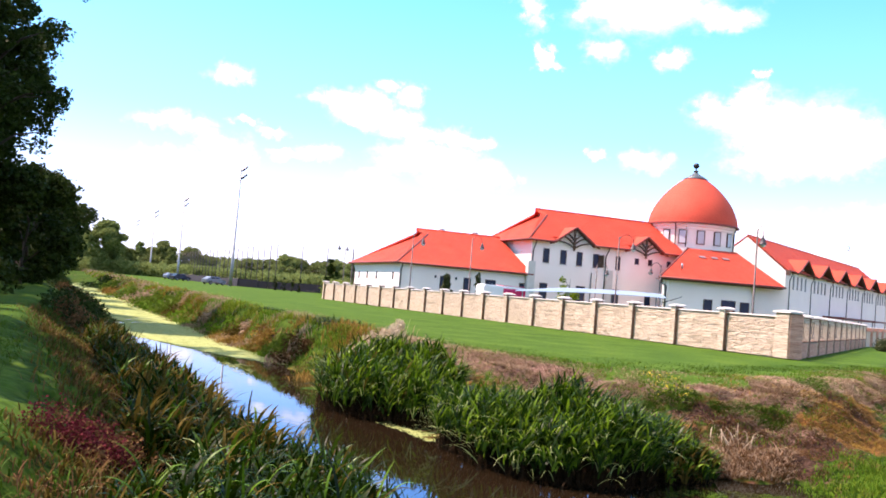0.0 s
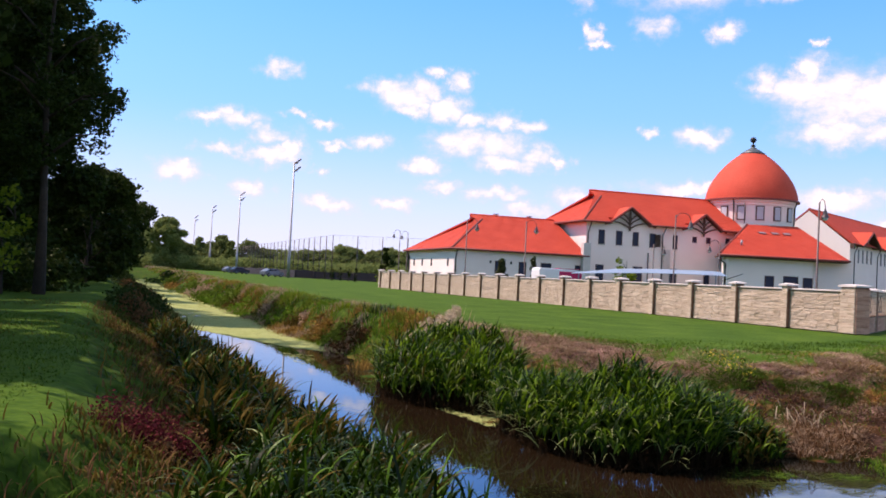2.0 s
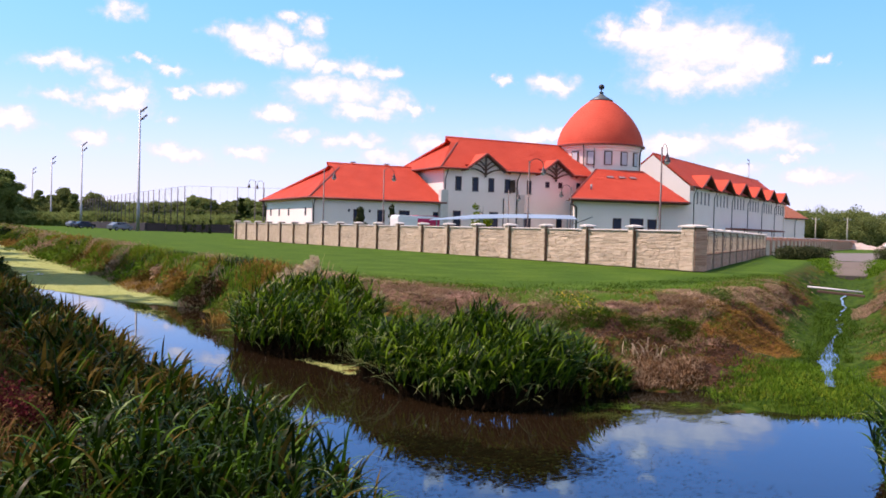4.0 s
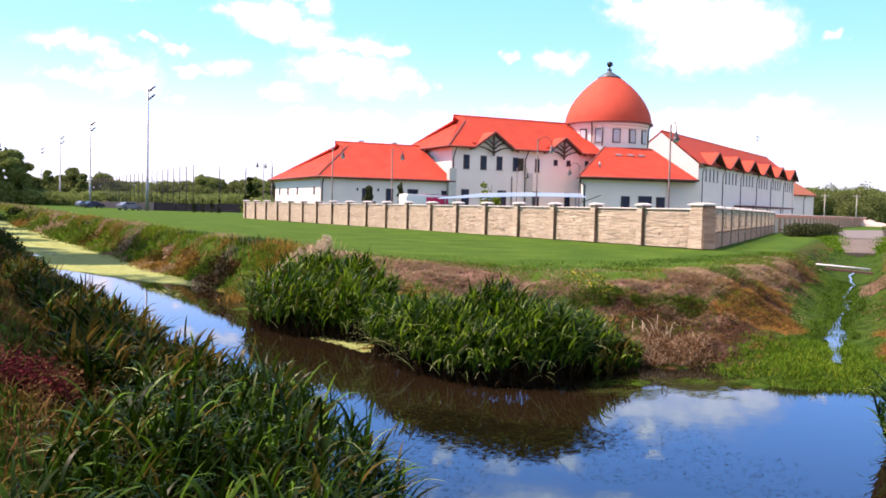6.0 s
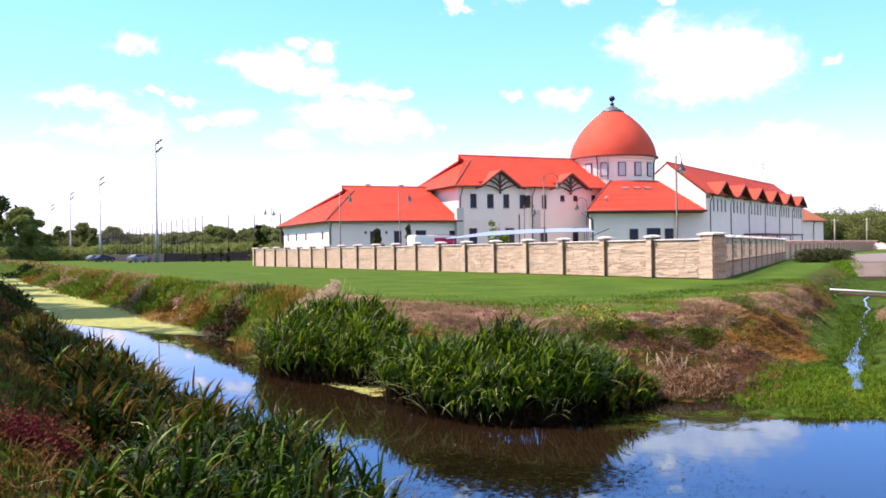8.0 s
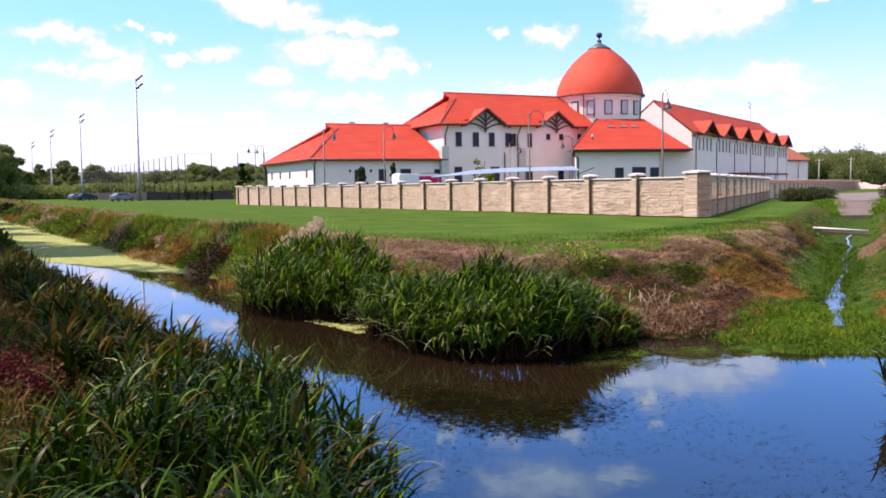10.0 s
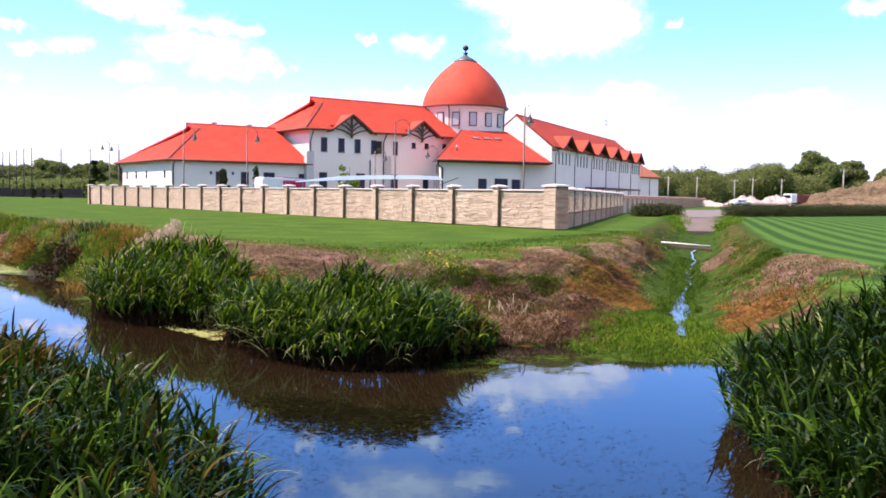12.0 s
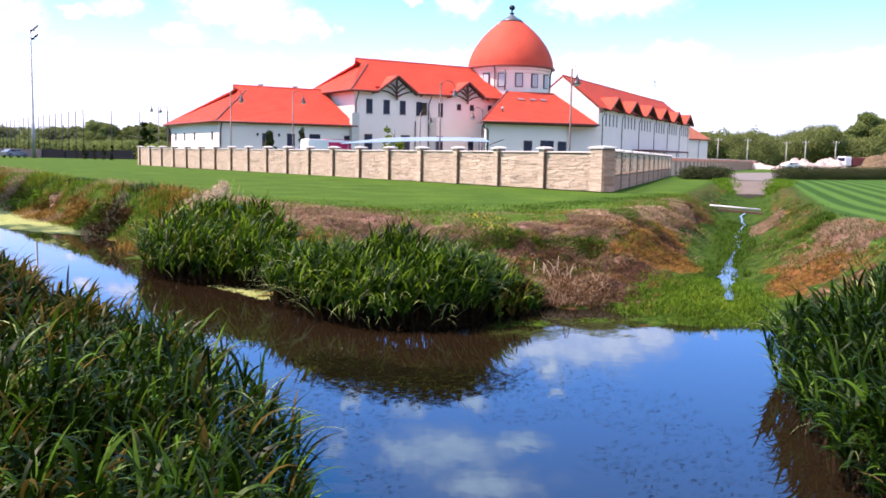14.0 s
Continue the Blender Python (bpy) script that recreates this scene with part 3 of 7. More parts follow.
def build_ground():
    gx = graded(-3500, -14, 18, 3500, .14, 1.06)
    gy = graded(-900, 4, 40, 4200, .14, 1.05)
    X, Y = np.meshgrid(gx, gy)
    z, d, q = height(X, Y)
    nx, ny = len(gx), len(gy)
    me = bpy.data.meshes.new("ground")
    idx = np.arange(nx * ny).reshape(ny, nx)
    f = np.stack([idx[:-1, :-1], idx[:-1, 1:], idx[1:, 1:], idx[1:, :-1]], -1).reshape(-1, 4)
    me.vertices.add(nx * ny), me.loops.add(f.size), me.polygons.add(len(f))
    me.vertices.foreach_set("co", np.stack([X, Y, z], -1).astype(np.float32).reshape(-1))
    me.loops.foreach_set("vertex_index", f.astype(np.int32).reshape(-1))
    me.polygons.foreach_set("loop_start", np.arange(0, f.size, 4, dtype=np.int32))
    me.polygons.foreach_set("use_smooth", np.ones(len(f), bool))
    me.update(calc_edges=True)
    # covers: red = bare dry earth, green = rough grass, blue = striped lawn
    left = X < -2.2 - .62 * np.maximum(Y - 7, 0)
    bank = smooth((-.10 - z) / .25)
    side = np.exp(-((q - 1.9) / .9) ** 2) * (Y > 23) * (Y < 55) * .45
    patchy = smooth((wobble(X, Y, .75, 3.3) + .5 * wobble(X, Y, 2.2, 1.1) + .85) / .45)
    earth = np.clip(np.maximum(side, bank * .45 * (q > 1.2)) * patchy, 0, 1)
    earth = np.where(left, bank * .25, earth)
    green = patch_mask(X, Y, GREEN_PATCH)
    strip = np.exp(-((seg_distance(X, Y, PINK_LINE)[0] + .12 * wobble(X, Y, 2.4)) / .95) ** 4)
    dead = np.stack([np.maximum(strip, patch_mask(X, Y, PINK_THATCH)), patch_mask(X, Y, ORANGE_THATCH), patch_mask(X, Y, BROWN_THATCH)], -1)
    dead = dead * (1 - .9 * green)[..., None] * smooth((q - .45) / .4)[..., None] * (d > 0)[..., None]
    rough = np.clip(np.maximum(bank, smooth((3.6 - np.minimum(d, q + .3)) / 1.2)), 0, 1) * .9
    rough = np.where(left & (d > 3.5), .25, rough)
    striped = ((X - 9.5) > .40 * (Y - 18)) & (Y > 14) & (Y < 74.5 + .62 * (X - 32)) & (q > 2.6)
    col = np.stack([earth, rough, striped.astype(float), np.ones_like(z)], -1).astype(np.float32)
    at = me.attributes.new("cover", "FLOAT_COLOR", "POINT")
    at.data.foreach_set("color", col.reshape(-1))
    at = me.attributes.new("thatch", "FLOAT_COLOR", "POINT")
    at.data.foreach_set("color", np.concatenate([dead, np.ones_like(dead[..., :1])], -1).astype(np.float32).reshape(-1))
    me.materials.append(grass_material())
    return tagged(new("ground", me), "mown green lawn falling to earthy canal banks", "ground", kind="structure")


build_ground()


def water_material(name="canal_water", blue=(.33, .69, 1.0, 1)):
    mt = bpy.data.materials.new(name)
    mt.use_nodes = True
    nt = mt.node_tree
    N, L = nt.nodes.new, nt.links.new
    nt.nodes.remove(nt.nodes["Principled BSDF"])
    # murky brown body; gloss tinted blue to deepen the mirrored sky
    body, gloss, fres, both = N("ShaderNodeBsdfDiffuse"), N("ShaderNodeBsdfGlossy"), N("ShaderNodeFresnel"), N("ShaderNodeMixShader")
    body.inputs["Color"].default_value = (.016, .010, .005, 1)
    # blue reflection colour for steep views, nearly white at grazing ones
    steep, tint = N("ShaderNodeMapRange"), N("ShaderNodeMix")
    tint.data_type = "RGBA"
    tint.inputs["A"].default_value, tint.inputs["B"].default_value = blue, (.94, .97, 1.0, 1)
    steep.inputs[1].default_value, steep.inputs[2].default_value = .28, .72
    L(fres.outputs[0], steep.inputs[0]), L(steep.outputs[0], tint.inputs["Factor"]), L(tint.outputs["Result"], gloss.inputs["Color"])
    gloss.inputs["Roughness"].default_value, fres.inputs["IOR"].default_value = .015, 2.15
    co, n = N("ShaderNodeTexCoord"), N("ShaderNodeTexNoise")
    n.inputs["Scale"].default_value, n.inputs["Detail"].default_value = 2.2, 3
    L(co.outputs["Object"], n.inputs[0])
    bp = N("ShaderNodeBump")
    bp.inputs["Strength"].default_value, bp.inputs["Distance"].default_value = .03, .03
    L(n.outputs[0], bp.inputs["Height"]), L(bp.outputs[0], gloss.inputs["Normal"]), L(bp.outputs[0], fres.inputs["Normal"])
    L(fres.outputs[0], both.inputs[0]), L(body.outputs[0], both.inputs[1]), L(gloss.outputs[0], both.inputs[2])
    L(both.outputs[0], nt.nodes["Material Output"].inputs[0])
    return mt


poly = [(-175, 264), (-70, 135), (-36, 80), (-3, 25), (8, 17.0), (9, 8), (9, -30), (-7, -30), (-7, 12), (-55, 82)]
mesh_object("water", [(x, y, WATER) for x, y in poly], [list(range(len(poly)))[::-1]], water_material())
tagged(bpy.data.objects["water"], "still brown canal water mirroring the sky", "water", kind="structure")
def stream():
    """A narrow winding ribbon of water along the ditch floor."""
    line = []
    for p, q in zip(DITCH[1:6], DITCH[2:7]):
        n = max(2, int(math.hypot(q[0] - p[0], q[1] - p[1]) / .4))
        line += [(p[0] + (q[0] - p[0]) * k / n, p[1] + (q[1] - p[1]) * k / n, p[2] + (q[2] - p[2]) * k / n) for k in range(n)]
    vs = []
    for k, (x, y, z) in enumerate(line):
        c = x + .09 * math.sin(k * .31) + .04 * math.sin(k * .83 + 1)
        w = .022 + .24 * math.exp(-((y - 21.4) / 1.7) ** 2) + .09 * math.exp(-((y - 28.6) / 1.6) ** 2) + .06 * math.exp(-((y - 17.8) / .8) ** 2)
        vs += [(c - w * (1 + .3 * math.sin(k * 1.7)), y + .05, z - .035), (c + w * (1 + .3 * math.sin(k * 2.3 + 1)), y - .05, z - .035)]
    fs = [(2 * i, 2 * i + 1, 2 * i + 3, 2 * i + 2) for i in range(len(line) - 1)]
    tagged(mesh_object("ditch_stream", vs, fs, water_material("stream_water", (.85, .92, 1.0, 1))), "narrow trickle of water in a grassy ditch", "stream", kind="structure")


stream()


# ---- boundary walls ----
CORNER, WALL_AZ, RIGHT_AZ = (8.95, 39.6), 123.6, 70.0
BAY, BAYS, FIRST = 3.449, 19, .30      # the first bay is longer by FIRST


def stone_mesh(seed):
    """A hewn block, one unit each way, with broken edges."""
    r = random.Random(seed)
    bm = bmesh.new()
    box(bm, -.5, -.5, -.5, .5, .5, .5, bevel=.06)
    for v in bm.verts:
        v.co += Vector((r.uniform(-.02, .02), r.uniform(-.06, .04), r.uniform(-.03, .03)))
    bmesh.ops.recalc_face_normals(bm, faces=bm.faces)
    me = bpy.data.meshes.new("stone")
    bm.to_mesh(me)
    bm.free()
    me.materials.append(STONE)
    return me


def courses(x0, x1, z0, z1, r):
    """Stones of a coursed wall between x0 and x1: centre x, centre z, length, height."""
    z = z0
    while z < z1 - .05:
        h = min(r.choice((.05, .055, .065, .075)), z1 - z)
        x = x0
        while x < x1 - .02:
            w = r.uniform(.28, .72)
            if x1 - x - w < .2:
                w = x1 - x
            yield x + w / 2, z + h / 2, w, h
            x += w
        z += h


def pillar(parent, x, w, top, thick=.45, y0=-.1, side=None):
    """A pillar with a stepped cap, under a wall."""
    p = box_part("pillar", (x - w / 2, y0, 0, x + w / 2, y0 + thick, top), side or PILLAR_SIDE, parent, "brown brick pillar", bevel=.015)
    bm = bmesh.new()
    o = .1
    base = [(x - w / 2 - o, y0 - o), (x + w / 2 + o, y0 - o), (x + w / 2 + o, y0 + thick + o), (x - w / 2 - o, y0 + thick + o)]
    cx, cy = x, y0 + thick / 2
    low = [bm.verts.new((a, b, top)) for a, b in base]
    mid = [bm.verts.new((a, b, top + .07)) for a, b in base]
    tip = [bm.verts.new((cx + (a - cx) * .35, cy + (b - cy) * .35, top + .13)) for a, b in base]
    bm.faces.new(low[::-1]), bm.faces.new(tip)
    for p0, p1 in ((low, mid), (mid, tip)):
        for i in range(4):
            bm.faces.new((p0[i], p0[(i + 1) % 4], p1[(i + 1) % 4], p1[i]))
    part("pillar_cap", bm, COPING, p, "pale stone cap")
    return p


def stones_joined(name, specs, mat, parent, label=""):
    """Many blocks in one mesh: (x, z, length, height, y, depth)."""
    s = np.array(specs)
    g = .012
    unit = np.array([(-.5, -.5, -.5), (.5, -.5, -.5), (.5, .5, -.5), (-.5, .5, -.5), (-.5, -.5, .5), (.5, -.5, .5), (.5, .5, .5), (-.5, .5, .5)])
    size = np.stack([s[:, 2] - g, s[:, 5], s[:, 3] - g], -1)
    cen = np.stack([s[:, 0], s[:, 4], s[:, 1]], -1)
    rng = np.random.RandomState(len(s))
    v = cen[:, None] + unit[None] * size[:, None] + rng.uniform(-.008, .008, (len(s), 8, 3))
    f = np.array([(3, 2, 1, 0), (4, 5, 6, 7), (0, 1, 5, 4), (1, 2, 6, 5), (2, 3, 7, 6), (3, 0, 4, 7)])
    faces = (np.arange(len(s))[:, None, None] * 8 + f[None]).reshape(-1, 4)
    ob = mesh_object(name, v.reshape(-1, 3), faces.tolist(), mat, parent, label)
    ob["kind"] = "stuff"
    return ob


def front_wall():
    r = random.Random(4)
    # own x axis runs along the wall from the corner, own -y axis looks at the canal
    m = frame_at(CORNER[0], CORNER[1], 0, WALL_AZ)
    wall = empty("boundary_wall", m, "cream split-stone boundary wall with brown capped pillars", "wall", kind="structure")
    length = BAY * BAYS + FIRST
    # the canal lies on the wall's own +y side
    box_part("wall_core", (0, -.22, -.1, length, .0, 1.70), MORTAR, wall)
    meshes = [stone_mesh(i) for i in range(6)]
    rest = []
    for i in range(BAYS):
        x0, x1 = (.35 if i == 0 else i * BAY + FIRST + .17), (i + 1) * BAY + FIRST - .17
        for cx, cz, w, h in courses(x0, x1, 0.0, 1.70, r):
            depth = .07 + r.uniform(-.011, .014)
            if i < 1:
                ob = new("stone", r.choice(meshes))
                ob.parent = wall
                ob.matrix_basis = Matrix.LocRotScale((cx, .0, cz), Euler((0, 0, math.pi)), (w - .012, depth * 2, h - .014))
            else:
                rest.append((cx, cz, w, h, .0, depth * 2))
        bm = bmesh.new()
        box(bm, x0, -.27, 1.70, x1, .13, 1.77, bevel=.012)
        part("coping", bm, COPING, wall, "pale stone coping")
    stones_joined("stonework", rest, STONE_REST, wall)
    for i in range(1, BAYS + 1):
        x = i * BAY + FIRST
        p = pillar(wall, x, .34, 1.86, .50, -.27)
        # stone face of the pillar towards the canal
        specs = [(x, z0 + .04, .35, .08, .225, .06) for z0 in np.arange(0, 1.80, .08)]
        stones_joined("pillar_stone", specs, STONE_REST, p)
    c = pillar(wall, .1, .78, 1.90, .74, -.52)
    specs = [(cx, cz, w, h, .22, .10) for cx, cz, w, h in courses(-.28, .48, 0, 1.88, r)]
    stones_joined("pillar_stone", specs, STONE_REST, c)
    # the corner pillar's other face, laid in the same stone
    turned = stones_joined("pillar_brick", [(cx, cz, w, h, .0, .08) for cx, cz, w, h in courses(-.37, .37, 0, 1.88, r)], BRICK, c)
    turned.matrix_basis = pose(-.29, -.15, 0, 0, 0, 90)
    return wall


front_wall()


def right_wall():
    m = frame_at(CORNER[0] + .25, CORNER[1] + .1, 0, RIGHT_AZ)
    wall = empty("railing_wall", m, "brick plinth wall with capped pillars and crossed iron railings", "wall", kind="structure")
    n, bay = 11, 3.95
    r = random.Random(8)
    for i in range(n + 1):
        if i:
            p = pillar(wall, i * bay, .66, 1.80, .42, -.21)
            face = stones_joined("pillar_stone", [(.0, z0 + .04, .41, .08, 0, .05) for z0 in np.arange(0, 1.75, .08)], STONE_REST, p)
            face.matrix_basis = pose(i * bay - .335, 0, 0, 0, 0, 90)
        if i == n:
            break
        x0, x1 = i * bay + .33, (i + 1) * bay - .33
        pl = box_part("plinth", (x0, -.14, -.1, x1, .14, .66), MORTAR, wall)
        stones_joined("plinth_brick", [(cx, cz, w, h, -.14, .06) for cx, cz, w, h in courses(x0, x1, 0, .64, r)], BRICK, pl)
        box_part("plinth_coping", (x0, -.19, .66, x1, .19, .71), PILLAR_SIDE, wall, "brown plinth coping", bevel=.01)
        rail = bmesh.new()
        for z in (.85, 1.62):
            tube(rail, [(x0, 0, z), (x1, 0, z)], .018, 6)
        for k in range(4):
            xa, xb = x0 + (x1 - x0) * k / 4, x0 + (x1 - x0) * (k + 1) / 4
            tube(rail, [(xa, 0, .85), (xb, 0, 1.62)], .012, 5)
            tube(rail, [(xa, 0, 1.62), (xb, 0, .85)], .012, 5)
        part("railing", rail, IRON, wall, "crossed black iron railing")
    end = m @ Vector((n * bay, 0, 0))
    return end


WALL_END = right_wall()


def far_wall():
    az = 65.0
    m = frame_at(WALL_END.x, WALL_END.y, 0, az)
    wall = empty("far_boundary_wall", m, "long reddish pillared boundary wall in the distance", "wall", kind="structure")
    n, bay = 37, 3.3
    # solid pale core stands in for the bright gaps between pillars
    box_part("wall_core", (.3, -.1, -.1, n * bay, .1, 1.35), WALL_PALE, wall)
    box_part("coping", (.3, -.17, 1.35, n * bay, .17, 1.43), FAR_FENCE, wall)
    for i in range(1, n + 1):
        p = box_part("pillar", (i * bay - .24, -.26, 0, i * bay + .24, .26, 1.66), BRICK, wall, "rose-brown brick pillar")
        box_part("pillar_cap", (i * bay - .32, -.34, 1.66, i * bay + .32, .34, 1.74), COPING, p)


far_wall()


# ---- buildings ----
def window(parent, x, z0, z1, w, y=0.0, glass=DARK_GLASS, open_leaf=False):
    """A window in a facade whose outside is its own -y side."""
    bm = bmesh.new()
    f = .07
    box(bm, x - w / 2 - .01, y - .03, z0, x - w / 2 + f, y + .08, z1)
    box(bm, x + w / 2 - f, y - .03, z0, x + w / 2 + .01, y + .08, z1)
    box(bm, x - w / 2 + f, y - .03, z0, x + w / 2 - f, y + .08, z0 + f)
    box(bm, x - w / 2 + f, y - .03, z1 - f, x + w / 2 - f, y + .08, z1)
    win = part("window", bm, WOOD, parent, "narrow dark-framed window")
    box_part("pane", (x - w / 2 + f, y - .012, z0 + f, x + w / 2 - f, y + .02, z1 - f), glass, win, "dark glass pane")
    box_part("sill", (x - w / 2 - .06, y - .10, z0 - .05, x + w / 2 + .06, y + .02, z0), ZINC, win)
    if open_leaf:
        leaf = box_part("sash", (0, -.025, 0, w * .9, .025, (z1 - z0) * .9), WOOD, win, "sash standing open")
        leaf.matrix_basis = pose(x + w / 2, y - .05, z0 + .06, 0, 0, -70)
    return win


def downpipe(parent, x, y, top, drop=.9, reach=.7):
    tube_part("downpipe", [(x, y - reach, top), (x, y - reach + .1, top - .25), (x, y - .1, top - drop), (x, y - .1, 0)], .065, PIPE, parent, "dark metal downpipe", 7)


def roof_face(name, corners, parent, ribs=True, mat=None, thick=.16, step=.36, h=.035):
    """A roof plane with thickness and stepped tile courses; corners: eave start, eave end, ridge end, ridge start."""
    a, b, c = (Vector(p) for p in corners[:3])
    d = Vector(corners[3]) if len(corners) == 4 else c.copy()
    n = (b - a).cross(d - a).normalized()
    if n.z < 0:
        n = -n
    rows = max(1, int(((d - a).length + (c - b).length) / 2 / step)) if ribs else 1
    bm = bmesh.new()
    lines = []
    for i in range(rows):
        lines.append((a.lerp(d, i / rows) + n * h, b.lerp(c, i / rows) + n * h))
        lines.append((a.lerp(d, (i + 1) / rows) + n * .003, b.lerp(c, (i + 1) / rows) + n * .003))
    vs = [(bm.verts.new(p), bm.verts.new(q)) for p, q in lines]
    for p, q in zip(vs, vs[1:]):
        bm.faces.new((p[0], p[1], q[1], q[0]))
    dz = Vector((0, 0, thick))
    la, lb, lc, ld = (bm.verts.new(v - dz) for v in (a, b, c, d))
    bm.faces.new((la, ld, lc, lb))
    bm.faces.new((la, lb, vs[0][1], vs[0][0]))
    bm.faces.new((lc, ld, vs[-1][0], vs[-1][1]))
    bm.faces.new([la] + [v[0] for v in vs] + [ld])
    bm.faces.new([lb, lc] + [v[1] for v in vs[::-1]])
    return part(name, bm, mat or ROOF, parent)


def gutter(parent, a, b):
    tube_part("gutter", [a, b], .13, ROOF_EDGE, parent, "dark red gutter", 7)


def hipped(house, L, W, eave, ridge, hip, over=.75, gablet=.84, gaps=()):
    """Roof over a rectangle, with a half hip and gablet at the own x = 0 end and a gable at x = L; gaps: stretches of the front eave that give way to cross gables."""
    e = eave
    f0, f1 = (0, 0, e), (L, 0, e)
    b0, b1 = (0, W, e), (L, W, e)
    r1 = (L, W / 2, ridge)
    gz = e + (ridge - e) * gablet
    gx = hip
    gy = W / 2 * gablet
    r0 = (gx - 1.0, W / 2, ridge)
    if gaps:
        yn = over + .12
        k = yn / (W / 2)
        zn = e + (ridge - e) * k
        cuts = [0] + [c for g in gaps for c in g] + [L]
        for i in range(0, len(cuts), 2):
            roof_face("roof", [(cuts[i], 0, e), (cuts[i + 1], 0, e), (cuts[i + 1], yn, zn), (gx * k if i == 0 else cuts[i], yn, zn)], house)
            gutter(house, (cuts[i] - .1, -.06, e - .06), (cuts[i + 1] + .05, -.06, e - .06))
        roof_face("roof", [(gx * k, yn, zn), (L, yn, zn), r1, (gx, W / 2, ridge)], house)
    else:
        roof_face("roof", [f0, f1, r1, (gx, W / 2, ridge)], house)
        gutter(house, (-.1, -.06, e - .06), (L + .05, -.06, e - .06))
    # strip of roof that overhangs the gablet
    roof_face("roof", [(gx - .55, gy, gz), (gx + .2, gy, gz), (gx, W / 2, ridge + .004), r0], house, ribs=False)
    roof_face("roof", [b1, b0, (gx, W / 2, ridge), r1], house)
    roof_face("roof", [(gx + .2, W - gy, gz), (gx - .55, W - gy, gz), r0, (gx, W / 2, ridge + .004)], house, ribs=False)
    roof_face("roof_hip", [b0, f0, (gx, gy, gz), (gx, W - gy, gz)], house)
    bm = bmesh.new()
    slab(bm, [(gx - .1, gy, gz - .1), (gx - .1, W - gy, gz - .1), (gx - .12, W / 2, ridge - .1)], .02)
    part("gablet", bm, ZINC, house, "small grey gablet at the roof ridge")
    tube_part("ridge_cap", [r0, r1], .13, ROOF, house, "", 7)
    tube_part("hip_cap", [f0, (gx, gy, gz)], .12, ROOF_EDGE, house, "dark hip cap", 7)
    gutter(house, (-.06, -.1, e - .06), (-.06, W, e - .06))


def walls(house, L, W, top, over, name="wall"):
    """Four walls with thickness under a roof that overhangs by over."""
    t = .4
    for n, d in (("front", (over, over, 0, L - over, over + t, top)), ("back", (over, W - over - t, 0, L - over, W - over, top)),
                 ("side", (over, over + t, 0, over + t, W - over - t, top)), ("side", (L - over - t, over + t, 0, L - over, W - over - t, top))):
        box_part(name, d, PLASTER, house, "off-white rendered wall")


def chimney(parent, x, y, z0, z1, s=.5):
    p = box_part("chimney", (x - s / 2, y - s / 2, z0, x + s / 2, y + s / 2, z1), PLASTER, parent, "rendered chimney")
    box_part("chimney_cap", (x - s / 2 - .1, y - s / 2 - .1, z1, x + s / 2 + .1, y + s / 2 + .1, z1 + .12), ZINC, p)


def low_house():
    L, W, e = 16.0, 19.4, 4.66
    h = empty("low_building", frame_at(-19.2, 92.0, 0, 30), "single-storey white building with an orange-red hipped roof", "building")
    o = .5
    walls(h, L, W, e - .12, o)
    hipped(h, L, W, e, 9.05, 6.2, gablet=.86)
    for x, z0, z1, w in ((5.75, 2.2, 3.55, 1.2), (8.35, .2, 3.58, .85), (15.0, 2.6, 3.55, .7)):
        window(h, x, z0, z1, w, o - .02)
    window(h, 11.13, 2.75, 3.6, 1.26, o - .02)
    # small openings on the sunlit side, whose outside is the own -x side
    for y in (2.66, 8.82, 12.6, 16.16):
        bm = bmesh.new()
        box(bm, o - .03, y - .27, 2.74, o + .08, y + .27, 3.58)
        w = part("window", bm, WOOD, h, "slit window")
        box_part("pane", (o - .05, y - .20, 2.81, o + .02, y + .20, 3.51), DARK_GLASS, w)
    downpipe(h, o + .15, o, e - .1, .75, .5)
    downpipe(h, L - o - .1, o, e - .1, .75, .5)
    tube_part("downpipe", [(-.05, W - 1.2, e - .1), (.2, W - 1.2, e - .4), (o - .1, W - 1.2, e - .8), (o - .1, W - 1.2, 0)], .09, PIPE, h, "dark metal downpipe", 7)
    box_part("pier", (L - .7, -.15, 0, L + .2, o, 6.1), COPING, h, "stone-faced end pier", bevel=.02)
    for x in (8.6, 12.9):
        chimney(h, x, W / 2 + .4, 8.4, 9.25, .36)
    for x, z in ((4.6, 3.25), (7.0, 3.25)):
        box_part("wall_light", (x - .09, o - .16, z, x + .09, o, z + .3), IRON, h, "small wall lantern", bevel=.03)
    return h


low_house()


